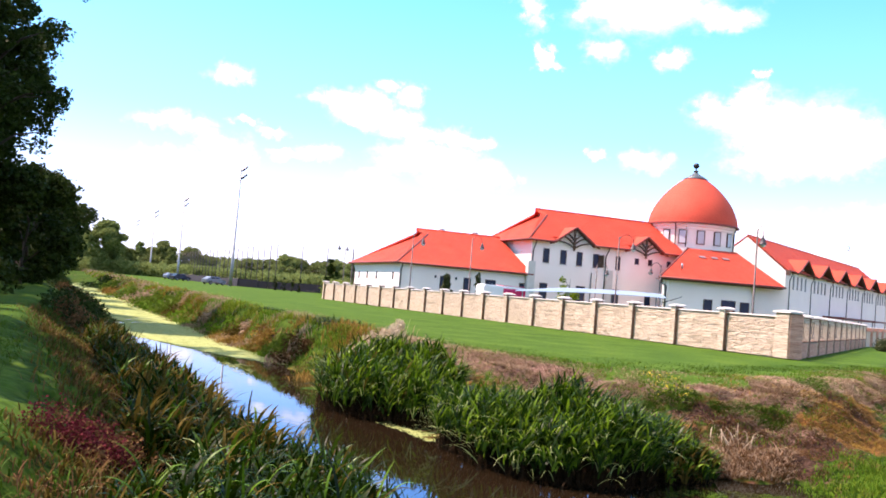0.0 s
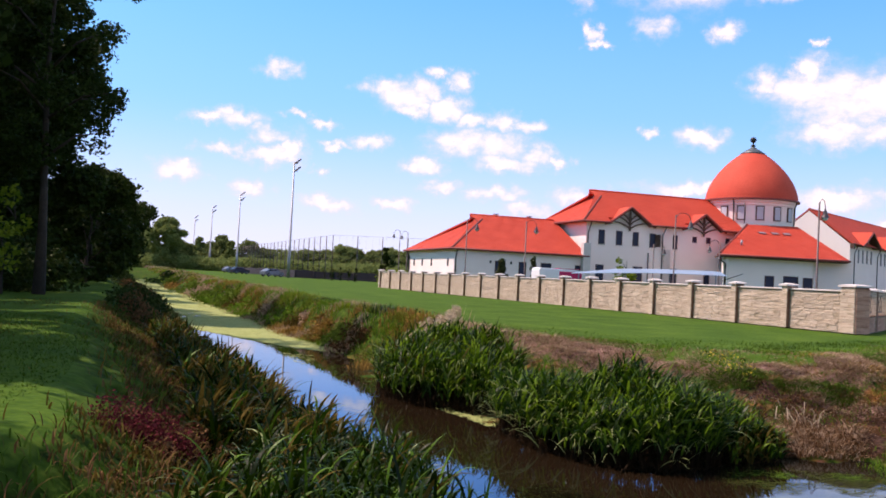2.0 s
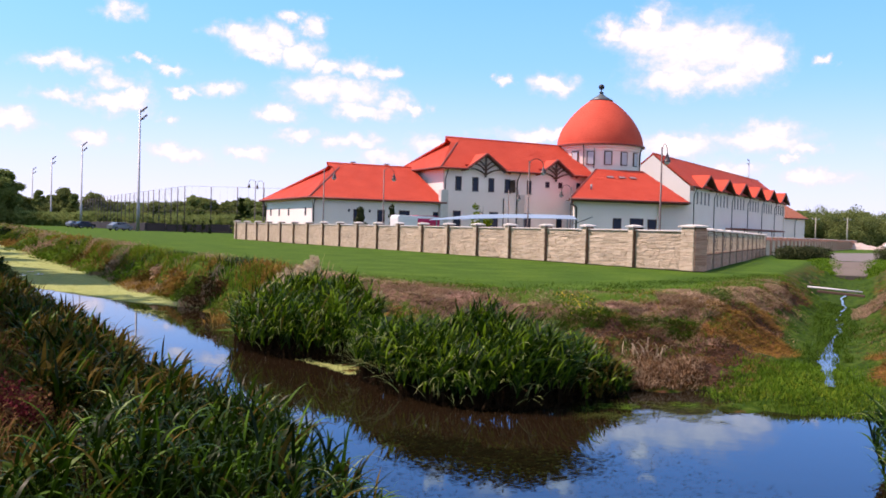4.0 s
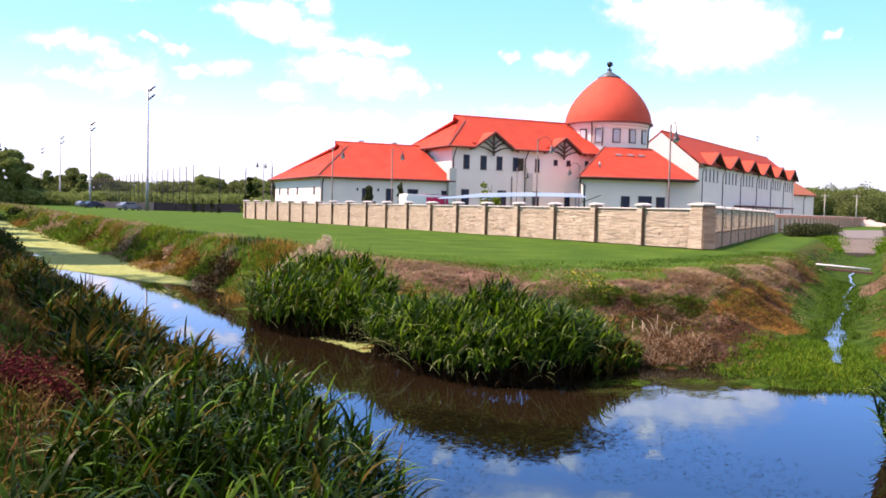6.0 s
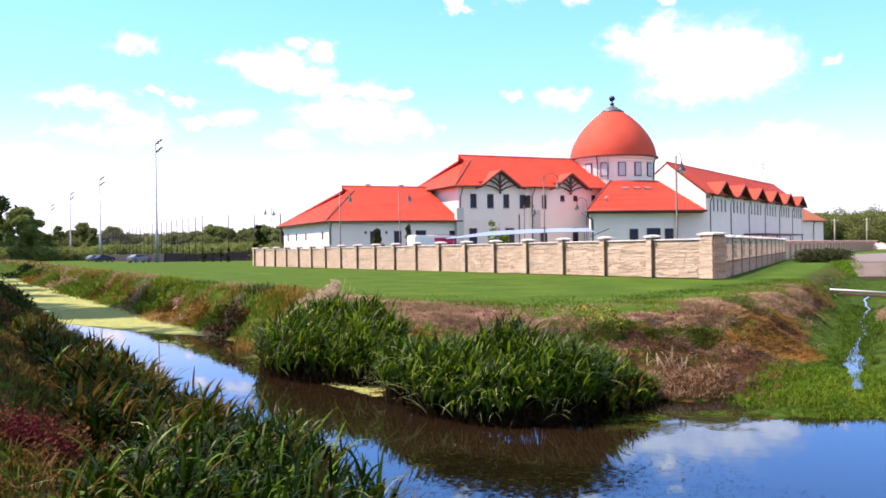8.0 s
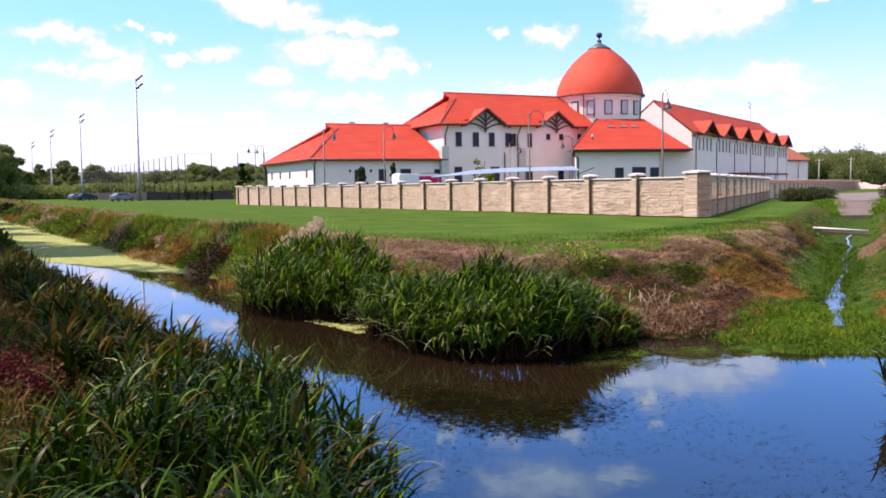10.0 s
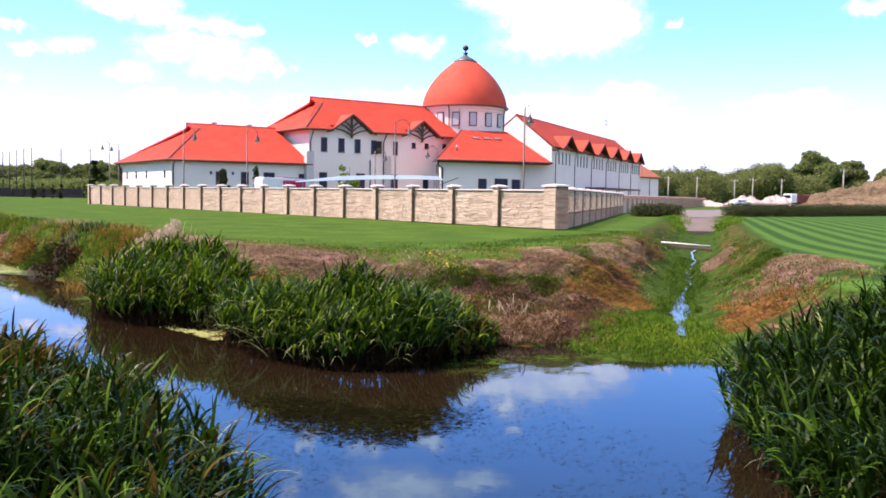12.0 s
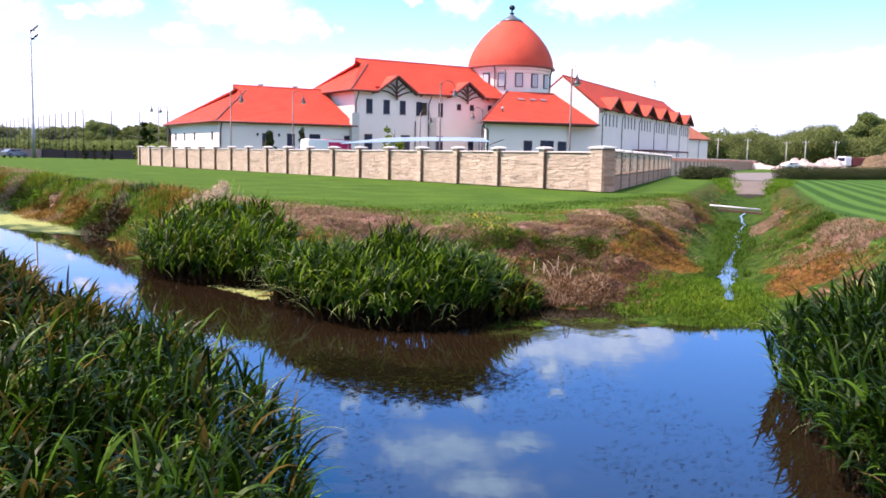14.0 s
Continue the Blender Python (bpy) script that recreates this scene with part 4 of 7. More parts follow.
def barge_gable(house, x, e, w, apex, front, back, arch=True, out=.9):
    """A small cross gable over the eave with a dark timber truss: own -y side is the outside."""
    y0 = front - out
    hw = w / 2
    for s in (-1, 1):
        bm = bmesh.new()
        pts = [(x + s * hw, y0, e), (x, y0, apex), (x, back, apex), (x + s * hw, front + .6, e)]
        slab(bm, pts if s < 0 else pts[::-1], .14)
        part("gable_roof", bm, ROOF, house)
        # dark board under the overhang, its shade put into the colour
        bm = bmesh.new()
        under = [(px, py + (.04 if py == y0 else 0), pz - .145) for px, py, pz in pts]
        slab(bm, under if s < 0 else under[::-1], .06)
        part("gable_soffit", bm, WOOD, house, "dark soffit board")
        bm = bmesh.new()
        tube(bm, [(x + s * (hw + .55), y0 + .1, e - .22), (x + s * (hw - .25), y0 - .02, e + .12), (x, y0 - .02, apex - .1)], .15, 6)
        part("bargeboard", bm, ROOF_EDGE, house, "dark red bargeboard")
    bm = bmesh.new()
    a = [bm.verts.new(p) for p in ((x - hw - .1, front - .004, e - .2), (x + hw + .1, front - .004, e - .2), (x, front - .004, apex - .2))]
    b = [bm.verts.new((v.co.x, v.co.y + .3, v.co.z)) for v in a]
    bm.faces.new(a), bm.faces.new(b[::-1])
    for i in range(3):
        bm.faces.new((a[i], a[(i + 1) % 3], b[(i + 1) % 3], b[i]))
    part("gable_wall", bm, PLASTER, house, "off-white gable wall")
    if arch:
        tr = bmesh.new()
        box(tr, x - .10, y0 + .15, e - .85, x + .10, y0 + .33, apex - .2)
        post = part("gable_post", tr, WOOD, house, "dark timber king post")
        for s in (-1, 1):
            for lift, reach, rise in ((-.55, .74, .62), (-.15, .60, .78), (.30, .42, .70)):
                pts = []
                for k in range(8):
                    t = k / 7
                    pts.append((x + s * hw * reach * t, y0 + .24, e + lift + rise * (1 - (1 - t) ** 2.0) * (apex - e) * .55))
                tube_part("brace", pts, [.11 - .03 * k / 7 for k in range(8)], WOOD, post, "dark curved timber brace", 6)


def main_house():
    L, W, e = 21.8, 13.0, 8.74
    h = empty("main_building", frame_at(-6.1, 101.2, 0, 31), "two-storey white building with red roof and timbered gables", "building")
    o = .8
    walls(h, L, W, e - .12, o)
    hipped(h, L, W, e, 12.95, 4.9, over=o, gablet=.82, gaps=((3.5, 8.85), (13.75, 18.6)))
    for x, z0, z1, w, op in ((2.75, 6.2, 7.85, .78, False), (5.02, 6.2, 7.85, .80, False), (7.18, 6.22, 7.84, .76, False), (9.44, 6.18, 7.82, .78, True), (12.49, 6.18, 7.82, .62, False)):
        window(h, x, z0, z1, w, o - .02, open_leaf=op)
    for x in (15.15, 17.07):
        window(h, x, 7.1, 7.8, .56, o - .02)
    window(h, 19.8, 7.13, 7.86, .56, o - .02)
    for x, w in ((2.65, 1.0), (7.6, 1.2), (12.4, .9), (17.0, .8), (19.7, .7)):
        window(h, x, 1.9, 3.85, w, o - .02)
    barge_gable(h, 6.17, e - .02, 5.5, e + 1.95, o, 3.9, out=.62)
    barge_gable(h, 16.17, e - .02, 5.0, e + 1.82, o, 3.7, out=.62)
    downpipe(h, o + .2, o, e - .1, 1.2, .8)
    downpipe(h, 10.75, o, e - .1, 1.0, .8)
    tube_part("downpipe", [(8.9, o - .1, 5.5), (8.9, o - .1, 0)], .06, PIPE, h, "thin dark pipe", 6)
    box_part("panel", (10.95, o - .06, 0, 11.9, o + .1, 6.05), COPING, h, "stone-clad pier strip", bevel=.02)
    chimney(h, L + .1, 3.6, 9.0, 11.2, .55)
    return h


main_house()


def dome():
    c = (13.75, 119.0)
    h = empty("domed_tower", pose(*c, 0), "round white tower with a red egg-shaped dome and finial", "tower")
    lathe_part("drum", [(5.2, 0), (5.2, 12.2), (5.3, 12.25), (5.3, 12.5), (5.48, 12.6), (5.48, 13.0), (5.1, 13.05)], PLASTER, h, "white rendered drum", 64, False)
    prof = [(5.5, 12.98), (5.68, 13.02), (5.66, 13.12)]
    for i in range(1, 40):
        z = 6.2 * i / 39
        prof.append((5.62 * max(0.0, 1 - (z / 6.75) ** 1.75) ** .8, 13.12 + z))
    lathe_part("dome", prof, DOME_TILE, h, "orange-red tiled egg-shaped dome", 96)
    # thin raised tile courses round the dome
    for k in range(1, 23):
        z = .265 * k
        r = 5.62 * max(0.0, 1 - (z / 6.75) ** 1.75) ** .8
        lathe_part("tile_course", [(r - .06, 13.10 + z), (r + .007, 13.105 + z), (r + .0, 13.15 + z), (r - .06, 13.15 + z)], DOME_TILE, h, "", 72)
    z = 13.12 + 6.05
    lathe_part("dome_cap", [(1.50, z - .06), (1.55, z + .02), (1.0, z + .38), (.5, z + .68), (.25, z + .9), (.2, z + 1.0)], DOME_CAP, h, "dark lead cap", 32)
    z += .95
    lathe_part("finial", [(.2, z), (.3, z + .1), (.3, z + .2), (.1, z + .3), (.07, z + .52), (.2, z + .56), (.36, z + .72), (.40, z + .88), (.35, z + 1.06), (.2, z + 1.2), (.03, z + 1.24)], IRON, h, "dark ball finial", 16)
    lathe_part("dome_edge", [(5.6, 12.9), (5.85, 12.9), (5.85, 13.08), (5.6, 13.08)], ROOF_EDGE, h, "dark eave ring", 64, False)
    for k in range(15):
        a = radians(-96.4 + 12 + 24 * k)
        bm = bmesh.new()
        w, z0, z1, r = .38, 10.45, 12.0, 5.2
        box(bm, -w - .13, -.10, z0 - .10, w + .13, .1, z1 + .12)
        win = part("window", bm, WOOD, h, "tall grey drum window")
        win.matrix_basis = pose(r * math.cos(a), r * math.sin(a), 0, 0, 0, math.degrees(a) + 90)
        bm = bmesh.new()
        box(bm, -w, -.13, z0, w, -.06, z1)
        part("blind", bm, BLIND, win, "grey blind behind the pane")
    for a in (-118, -22):
        a = radians(a)
        tube_part("downpipe", [(5.6 * math.cos(a), 5.6 * math.sin(a), 12.9), (5.4 * math.cos(a), 5.4 * math.sin(a), 12.2), (5.32 * math.cos(a), 5.32 * math.sin(a), 9.5)], .08, PIPE, h, "", 6)


dome()


def annex():
    A, B = Vector((8.5, 99.2, 5.5)), Vector((22.5, 104.2, 5.5))
    C, D = Vector((12.75, 113.2, 9.75)), Vector((18.7, 114.6, 9.75))
    A2, B2 = Vector((9.8, 112.0, 5.5)), Vector((24.4, 113.5, 5.5))
    h = empty("round_annex", pose(0, 0, 0), "single-storey annex with a sloping orange-red roof before the tower", "building")
    roof_face("roof", [A, B, D, C], h)
    roof_face("roof", [A2, A, C], h, mat=ROOF)
    roof_face("roof", [B, B2, D], h)
    gutter(h, A + Vector((-.1, -.1, -.1)), B + Vector((.1, -.1, -.1)))
    gutter(h, A2 + Vector((-.08, 0, -.1)), A + Vector((-.1, -.1, -.1)))
    tube_part("hip_cap", [A, C], .12, ROOF_EDGE, h, "dark hip cap", 7)
    u = (B - A).normalized()
    az = math.degrees(math.atan2(u.y, u.x))
    L = (B - A).length
    m = frame_at(A.x, A.y, 0, az)
    for name, d in (("wall", (1.0, 1.1, 0, L - 3.6, 1.5, 5.4)), ("wall", (L - 3.6, 2.6, 0, L + 2.0, 3.0, 5.6)), ("wall", (L - 3.9, 1.5, 0, L - 3.6, 2.9, 5.4))):
        w = box_part(name, d, PLASTER, h, "off-white rendered wall")
        w.matrix_basis = m
    side = box_part("wall", (1.4, -1.0, 0, 12.5, -.6, 5.4), PLASTER, h, "off-white rendered wall")
    side.matrix_basis = frame_at(A.x, A.y, 0, 84)
    for x, z0, z1, w in ((6.3, 1.9, 3.42, 1.05), (8.77, 1.9, 3.48, 1.7), (10.75, 1.9, 3.41, 1.1)):
        win = window(h, x, z0, z1, w, 1.06)
        win.matrix_basis = m
    fascia = box_part("soffit", (.1, .1, 5.18, L - .1, 1.4, 5.28), WOOD, h, "dark soffit board")
    fascia.matrix_basis = m
    for x in (.25,):
        p = tube_part("downpipe", [(x, .0, 5.3), (x, .5, 4.9), (1.2, 1.0, 4.5), (1.2, 1.0, 0)], .085, PIPE, h, "", 7)
        p.matrix_basis = m
    # three roof windows
    for t in (.20, .42, .62):
        a, b = A.lerp(B, .28 + t * .62), C.lerp(D, .02 + t)
        p = a.lerp(b, .70)
        up = (b - a).normalized()
        bm = bmesh.new()
        nn = u.cross(up).normalized()
        mm = Matrix((( u.x, up.x, nn.x, p.x), (u.y, up.y, nn.y, p.y), (u.z, up.z, nn.z, p.z), (0, 0, 0, 1)))
        box(bm, -.45, -.40, .0, .45, .40, .12)
        s = part("roof_window", bm, ROOF_EDGE, h, "roof window frame")
        s.matrix_basis = mm
        box_part("pane", (-.36, -.30, .12, .36, .30, .14), SLIT_GLASS, s, "grey roof-light pane")
    tube_part("vent_pipe", [A.lerp(C, .28) + u * 1.6, A.lerp(C, .28) + u * 1.6 + Vector((0, 0, .6))], .12, STEEL, h, "short roof vent", 8)
    tube_part("downpipe", [C + Vector((-.4, -.6, 2.6)), C + Vector((-.4, -.6, .1))], .07, PIPE, h, "", 6)


annex()


def wing():
    E, az, L, W, e, rz = (28.8, 132.0), 61.0, 66.5, 12.2, 9.05, 13.9
    h = empty("long_wing", frame_at(*E, 0, az), "long two-storey white wing with a row of red gables", "building")
    o = .6
    walls(h, L, W, e - .1, o)
    roof_face("roof", [(0, 0, e), (L, 0, e), (L, W / 2, rz), (0, W / 2, rz)], h)
    roof_face("roof", [(L, W, e), (0, W, e), (0, W / 2, rz), (L, W / 2, rz)], h)
    for x in (.03, L - o - .3):
        bm = bmesh.new()
        a = [bm.verts.new(p) for p in ((x, .35, 0), (x, W - .35, 0), (x, W - .35, e - .15), (x, W / 2, rz - .28), (x, .35, e - .15))]
        b = [bm.verts.new((v.co.x + .3, v.co.y, v.co.z)) for v in a]
        bm.faces.new(a), bm.faces.new(b[::-1])
        for i in range(5):
            bm.faces.new((a[i], a[(i + 1) % 5], b[(i + 1) % 5], b[i]))
        part("gable_wall", bm, PLASTER, h, "white gable end wall")
    tube_part("ridge_cap", [(0, W / 2, rz), (L, W / 2, rz)], .13, ROOF, h, "", 7)
    gutter(h, (0, -.05, e - .08), (L, -.05, e - .08))
    box_part("kneeler", (-.06, -.25, e - .75, .34, .3, e - .02), WOOD, h, "dark timber eave end")
    for i in range(6):
        x = 7.4 + 10.9 * i
        barge_gable(h, x, e - .1, 7.6, 11.05, o, 3.3, arch=False, out=1.15)
        for k in (-2.7, -.7, 1.3, 3.3):
            window(h, x + k, 6.55, 8.4, .50, o - .02, SLIT_GLASS)
        downpipe(h, x - 4.7, o, e - .1, 1.2, .6)
    box_part("canopy", (18, -3.4, 2.9, 48, -.2, 3.15), ROOF_EDGE, h, "dark red flat canopy")
    for x in (18.2, 28, 38, 47.8):
        tube_part("canopy_post", [(x, -3.2, 0), (x, -3.2, 2.9)], .08, PIPE, h, "", 6)
    return h


wing()


def end_house():
    L, W, e = 9.0, 8.0, 6.3
    h = empty("end_building", frame_at(62.5, 196.0, 0, 40), "small white end building with a red roof", "building")
    walls(h, L, W, e - .1, .5)
    for f in ([(0, 0, e), (L, 0, e), (L * .7, W / 2, 9.3), (.0, W / 2, 9.3)], [(L, W, e), (0, W, e), (0, W / 2, 9.3), (L * .7, W / 2, 9.3)], [(L, 0, e), (L, W, e), (L * .7, W / 2, 9.3)]):
        # duller tile than the main roofs: the shaded side is put into the colour
        roof_face("roof", f, h, ribs=False, mat=TILE_FAR)
    gutter(h, (0, -.05, e - .08), (L, -.05, e - .08))
    downpipe(h, 4.6, .5, e - .1, .8, .5)


end_house()


# ---- street furniture and vehicles ----
def curved_lamp(x, y, tall, turn, label="dark curved-arm street lamp with a bell shade", arm=.95, drop=.55):
    h = empty("street_lamp", pose(x, y, 0, 0, 0, turn), label, "street lamp", "street lamps of the courtyard")
    tube_part("pole", [(0, 0, 0), (0, 0, 1.0), (0, 0, 1.05), (0, 0, tall)], [.10, .10, .065, .05], PIPE, h, "", 8)
    pts = [(0, 0, tall - .5)] + [(arm / 2 - arm / 2 * math.cos(t), 0, tall - .35 + .55 * math.sin(t)) for t in [math.pi * k / 8 for k in range(9)]]
    tube_part("arm", pts, .026, PIPE, h, "", 6)
    z = tall - .35 - drop
    bm = bmesh.new()
    lathe(bm, [(.04, z + drop), (.06, z + .42), (.12, z + .36), (.14, z + .2), (.24, z + .04), (.26, z), (.22, z - .01)], 16)
    shade = part("shade", bm, PIPE, h, "dark bell shade", True)
    shade.matrix_basis = pose(arm, 0, 0)
    bm = bmesh.new()
    lathe(bm, [(.18, z - .01), (.16, z - .10), (.08, z - .16), (.02, z - .18)], 12)
    part("bulb", bm, LAMP_GLASS, shade, "", True)
    return h


def on_ray(az_ratio, depth):
    return (.29 + az_ratio * (depth - .17), depth)


curved_lamp(*on_ray(-.1955, 82), 7.0, 0)
curved_lamp(*on_ray(-.1272, 84), 7.1, 10)
curved_lamp(*on_ray(.0360, 70), 7.1, 20, arm=1.2)
curved_lamp(*on_ray(.0138, 86), 5.6, 0)
curved_lamp(*on_ray(.083, 90), 6.2, 180)
curved_lamp(*on_ray(.1822, 56), 7.0, 10, arm=.35)
curved_lamp(*on_ray(-.2745, 128), 8.0, 180)
curved_lamp(*on_ray(-.2650, 131), 8.0, 180)


def floodlight(x, y, tall, turn=0, size=1.0):
    h = empty("floodlight_mast", pose(x, y, 0, 0, 0, turn), "tall grey steel floodlight mast with two lamp heads", "floodlight", "masts of the sports ground")
    tube_part("mast", [(0, 0, 0), (0, 0, tall * .27), (0, 0, tall * .27 + .05), (0, 0, tall)], [.30, .27, .22, .13], STEEL, h, "", 10)
    for z in (tall - .3, tall - 1.7):
        arm = tube_part("bracket", [(0, 0, z), (.7, 0, z + .15)], .07, STEEL, h, "", 6)
        bm = bmesh.new()
        box(bm, -.70 * size, -.45 * size, -.13 * size, .70 * size, .45 * size, .13 * size, bevel=.05 * size)
        head = part("lamp_head", bm, PIPE, arm, "dark lamp head")
        head.matrix_basis = pose(.62, 0, z + .45, 0, -40, 0)


for x, y, t in ((-61.0, 149.4, 20.8), (-101, 212, 20.3), (-130.7, 255, 19.8), (-164.4, 307, 19.6)):
    floodlight(x, y, t, 25)


def net_fence():
    """Tall posts with cables and a thin net round the sports ground."""
    lines = [[(-52.4, 148.0), (-30.0, 149.0)], [(-52.4, 148.0), (-137, 281)]]
    f = empty("net_fence", pose(0, 0, 0), "tall net fence on thin dark posts round a sports ground", "fence")
    tall = 7.9
    for line, n in zip(lines, (5, 30)):
        (ax, ay), (bx, by) = line
        for i in range(n + 1):
            t = i / n
            x, y = ax + (bx - ax) * t, ay + (by - ay) * t
            if i or line is lines[0]:
                tube_part("post", [(x, y, 0), (x, y, tall)], .08, PIPE, f, "", 6)
        for z in (tall, 3.8, .4):
            tube_part("cable", [(ax, ay, z), (bx, by, z)], .018, PIPE, f, "", 5)
        ln = math.hypot(bx - ax, by - ay)
        bm = bmesh.new()
        k = 0
        while k * 1.2 < ln:
            t = k * 1.2 / ln
            x, y = ax + (bx - ax) * t, ay + (by - ay) * t
            tube(bm, [(x, y, .4), (x, y, tall)], .006, 4, False)
            k += 1
        net = part("net", bm, PIPE, f, "fine net cords")
        net["kind"] = "stuff"


net_fence()


def screen_fence():
    f = empty("screen_fence", pose(0, 0, 0), "low dark fabric-covered fence along the field", "fence")
    pts = [(-42.0, 152.0), (-62, 155), (-101, 214), (-131, 257), (-178, 330)]
    for (ax, ay), (bx, by) in zip(pts, pts[1:]):
        n = max(2, int(math.hypot(bx - ax, by - ay) / 4))
        for i in range(n):
            x0, y0 = ax + (bx - ax) * i / n, ay + (by - ay) * i / n
            x1, y1 = ax + (bx - ax) * (i + 1) / n, ay + (by - ay) * (i + 1) / n
            bm = bmesh.new()
            ln = math.hypot(x1 - x0, y1 - y0)
            box(bm, .03, -.02, .05, ln - .03, .02, 1.45 + .1 * math.sin(i * 1.7))
            p = part("screen_panel", bm, SCREEN_FABRIC, f, "dark fabric panel")
            p.matrix_basis = pose(x0, y0, 0, 0, 0, math.degrees(math.atan2(y1 - y0, x1 - x0)))
            tube_part("post", [(x0, y0 - .05, 0), (x0, y0 - .05, 1.6)], .04, PIPE, f, "", 5)


screen_fence()


def car(x, y, turn, paint, label, van=False):
    h = empty("delivery_van" if van else "parked_car", pose(x, y, 0, 0, 0, turn), label, "van" if van else "car")
    if van:
        prof = [(-2.7, .45), (2.3, .45), (2.75, .6), (2.75, 1.1), (2.3, 1.35), (1.55, 2.3), (1.2, 2.65), (-2.6, 2.75), (-2.75, 2.6)]
        w = 1.0
    else:
        prof = [(-2.1, .35), (2.05, .35), (2.15, .6), (2.0, .85), (1.1, .98), (.45, 1.42), (-1.1, 1.46), (-1.8, 1.05), (-2.15, .95)]
        w = .86
    bm = bmesh.new()
    a = [bm.verts.new((p[0], -w * (1 if p[1] < 1.05 or van else .84), p[1])) for p in prof]
    b = [bm.verts.new((p[0], w * (1 if p[1] < 1.05 or van else .84), p[1])) for p in prof]
    bm.faces.new(a), bm.faces.new(b[::-1])
    for i in range(len(prof)):
        j = (i + 1) % len(prof)
        bm.faces.new((a[i], b[i], b[j], a[j]))
    bmesh.ops.bevel(bm, geom=list(bm.edges), offset=.06, segments=2, affect="EDGES")
    body = part("body", bm, paint, h)
    if van:
        box_part("side_panel", (-.9, -w - .012, .9, 1.2, w + .012, 2.5), VAN_RED, body, "crimson bodywork panel")
        box_part("roof_panel", (-.9, -w + .06, 2.72, 1.15, w - .06, 2.76), VAN_RED, body, "crimson roof panel")
        box_part("side_window", (1.0, -w - .01, 1.4, 1.7, w + .01, 1.95), DARK_GLASS, body)
    else:
        for x0, x1 in ((-1.2, -.3), (-.22, .62)):
            bm = bmesh.new()
            box(bm, x0, -.80, 1.02, x1, .80, 1.34, bevel=.04)
            part("side_window", bm, DARK_GLASS, body)
        ws = box_part("windscreen", (-.32, -.66, -.02, .32, .66, .02), DARK_GLASS, body)
        ws.matrix_basis = pose(.78, 0, 1.22, 0, 34, 0)
    for wx in (-1.35, 1.35):
        for wy in (-w + .05, w - .05):
            bm = bmesh.new()
            lathe(bm, [(.2, -.1), (.31, -.11), (.33, -.06), (.33, .06), (.31, .11), (.2, .1)], 20)
            wh = part("wheel", bm, RUBBER, h, "", True)
            wh.matrix_basis = pose(wx * (1.2 if van else 1), wy, .33, 90, 0, 0)
            bm = bmesh.new()
            lathe(bm, [(.19, -.12), (.19, .12)], 14)
            part("rim", bm, STEEL, wh)
    return h


car(*on_ray(-.082, 79), 27, VAN_WHITE, "white and crimson delivery van parked behind the wall", True)
car(-64.8, 151.0, 60, CAR_SILVER, "silver car parked beside the sports ground")
car(-84.0, 178, 60, CAR_DARK, "dark car parked beside the sports ground")
car(-96.0, 199, 60, CAR_SILVER, "grey car parked beside the sports ground")


def carport():
    h = empty("carport", frame_at(-5.2, 74.0, 0, 4), "pale blue sheet carport on steel posts", "carport")
    bm = bmesh.new()
    n = 14
    up, lo = [], []
    for i in range(n + 1):
        t = i / n
        x = 12.4 * t
        z = 2.34 + .40 * math.sin(t * 1.9)
        up.append((x, z))
    rows = []
    for y, dz, th in ((-.1, 0, 0), (3.6, .40, 0), (3.6, .40, -.03), (-.1, 0, -.03)):
        rows.append([bm.verts.new((x, y, z + th + dz * min(1, .25 + x / 5))) for x, z in up])
    for a, b in zip(rows, rows[1:] + rows[:1]):
        for i in range(n):
            bm.faces.new((a[i], a[i + 1], b[i + 1], b[i]))
    bm.faces.new([r[0] for r in rows]), bm.faces.new([r[-1] for r in rows][::-1])
    part("sheet", bm, CANOPY, h, "pale blue curved sheet")
    for i, x in enumerate((.6, 4.4, 8.2, 12.0)):
        z = 2.32 + .40 * math.sin(x / 12.4 * 1.9)
        for y in (.1, 3.3):
            tube_part("post", [(x, y, 0), (x, y, z + .10 * y * min(1, .25 + x / 5))], .05, STEEL, h, "", 6)
    tube_part("brace", [(12.0, .1, 2.3), (13.6, .1, 2.95)], .035, PIPE, h, "", 5)


carport()


def footbridge_pipe():
    h = empty("ditch_pipe", pose(0, 0, 0), "white pipe laid on a plank across the ditch", "pipe")
    tube_part("pipe", [(12.65, 35.97, -.35), (14.4, 35.05, -.46)], .037, PVC, h, "white plastic pipe", 12)
    bm = bmesh.new()
    box(bm, -.6, -.12, -.09, 1.1, .12, .0, bevel=.01)
    pl = part("plank", bm, WOOD, h, "dark plank under the pipe")
    pl.matrix_basis = pose(13.5, 35.52, -.50, 0, 3.4, -27)


footbridge_pipe()

# culvert apron and gravel track
apron = mesh_object("culvert_apron", [(19.3, 50.9, -.42), (20.8, 50.5, -.42), (26.0, 61.6, .10), (23.0, 62.2, .10), (19.3, 50.9, -.7), (20.8, 50.5, -.7), (26.0, 61.6, -.3), (23.0, 62.2, -.3)],
                    [(0, 1, 2, 3), (7, 6, 5, 4), (0, 4, 5, 1), (1, 5, 6, 2), (2, 6, 7, 3), (3, 7, 4, 0)], APRON)
tagged(apron, "worn grey concrete apron sloping into the ditch", "apron", kind="structure")
track = mesh_object("gravel_track", [(23.0, 63.3, .11), (26.2, 62.8, .11), (49, 114, .13), (38.5, 103, .13)], [(0, 1, 2, 3)], GRAVEL)
tagged(track, "pale gravel track between hedges", "track", kind="structure")


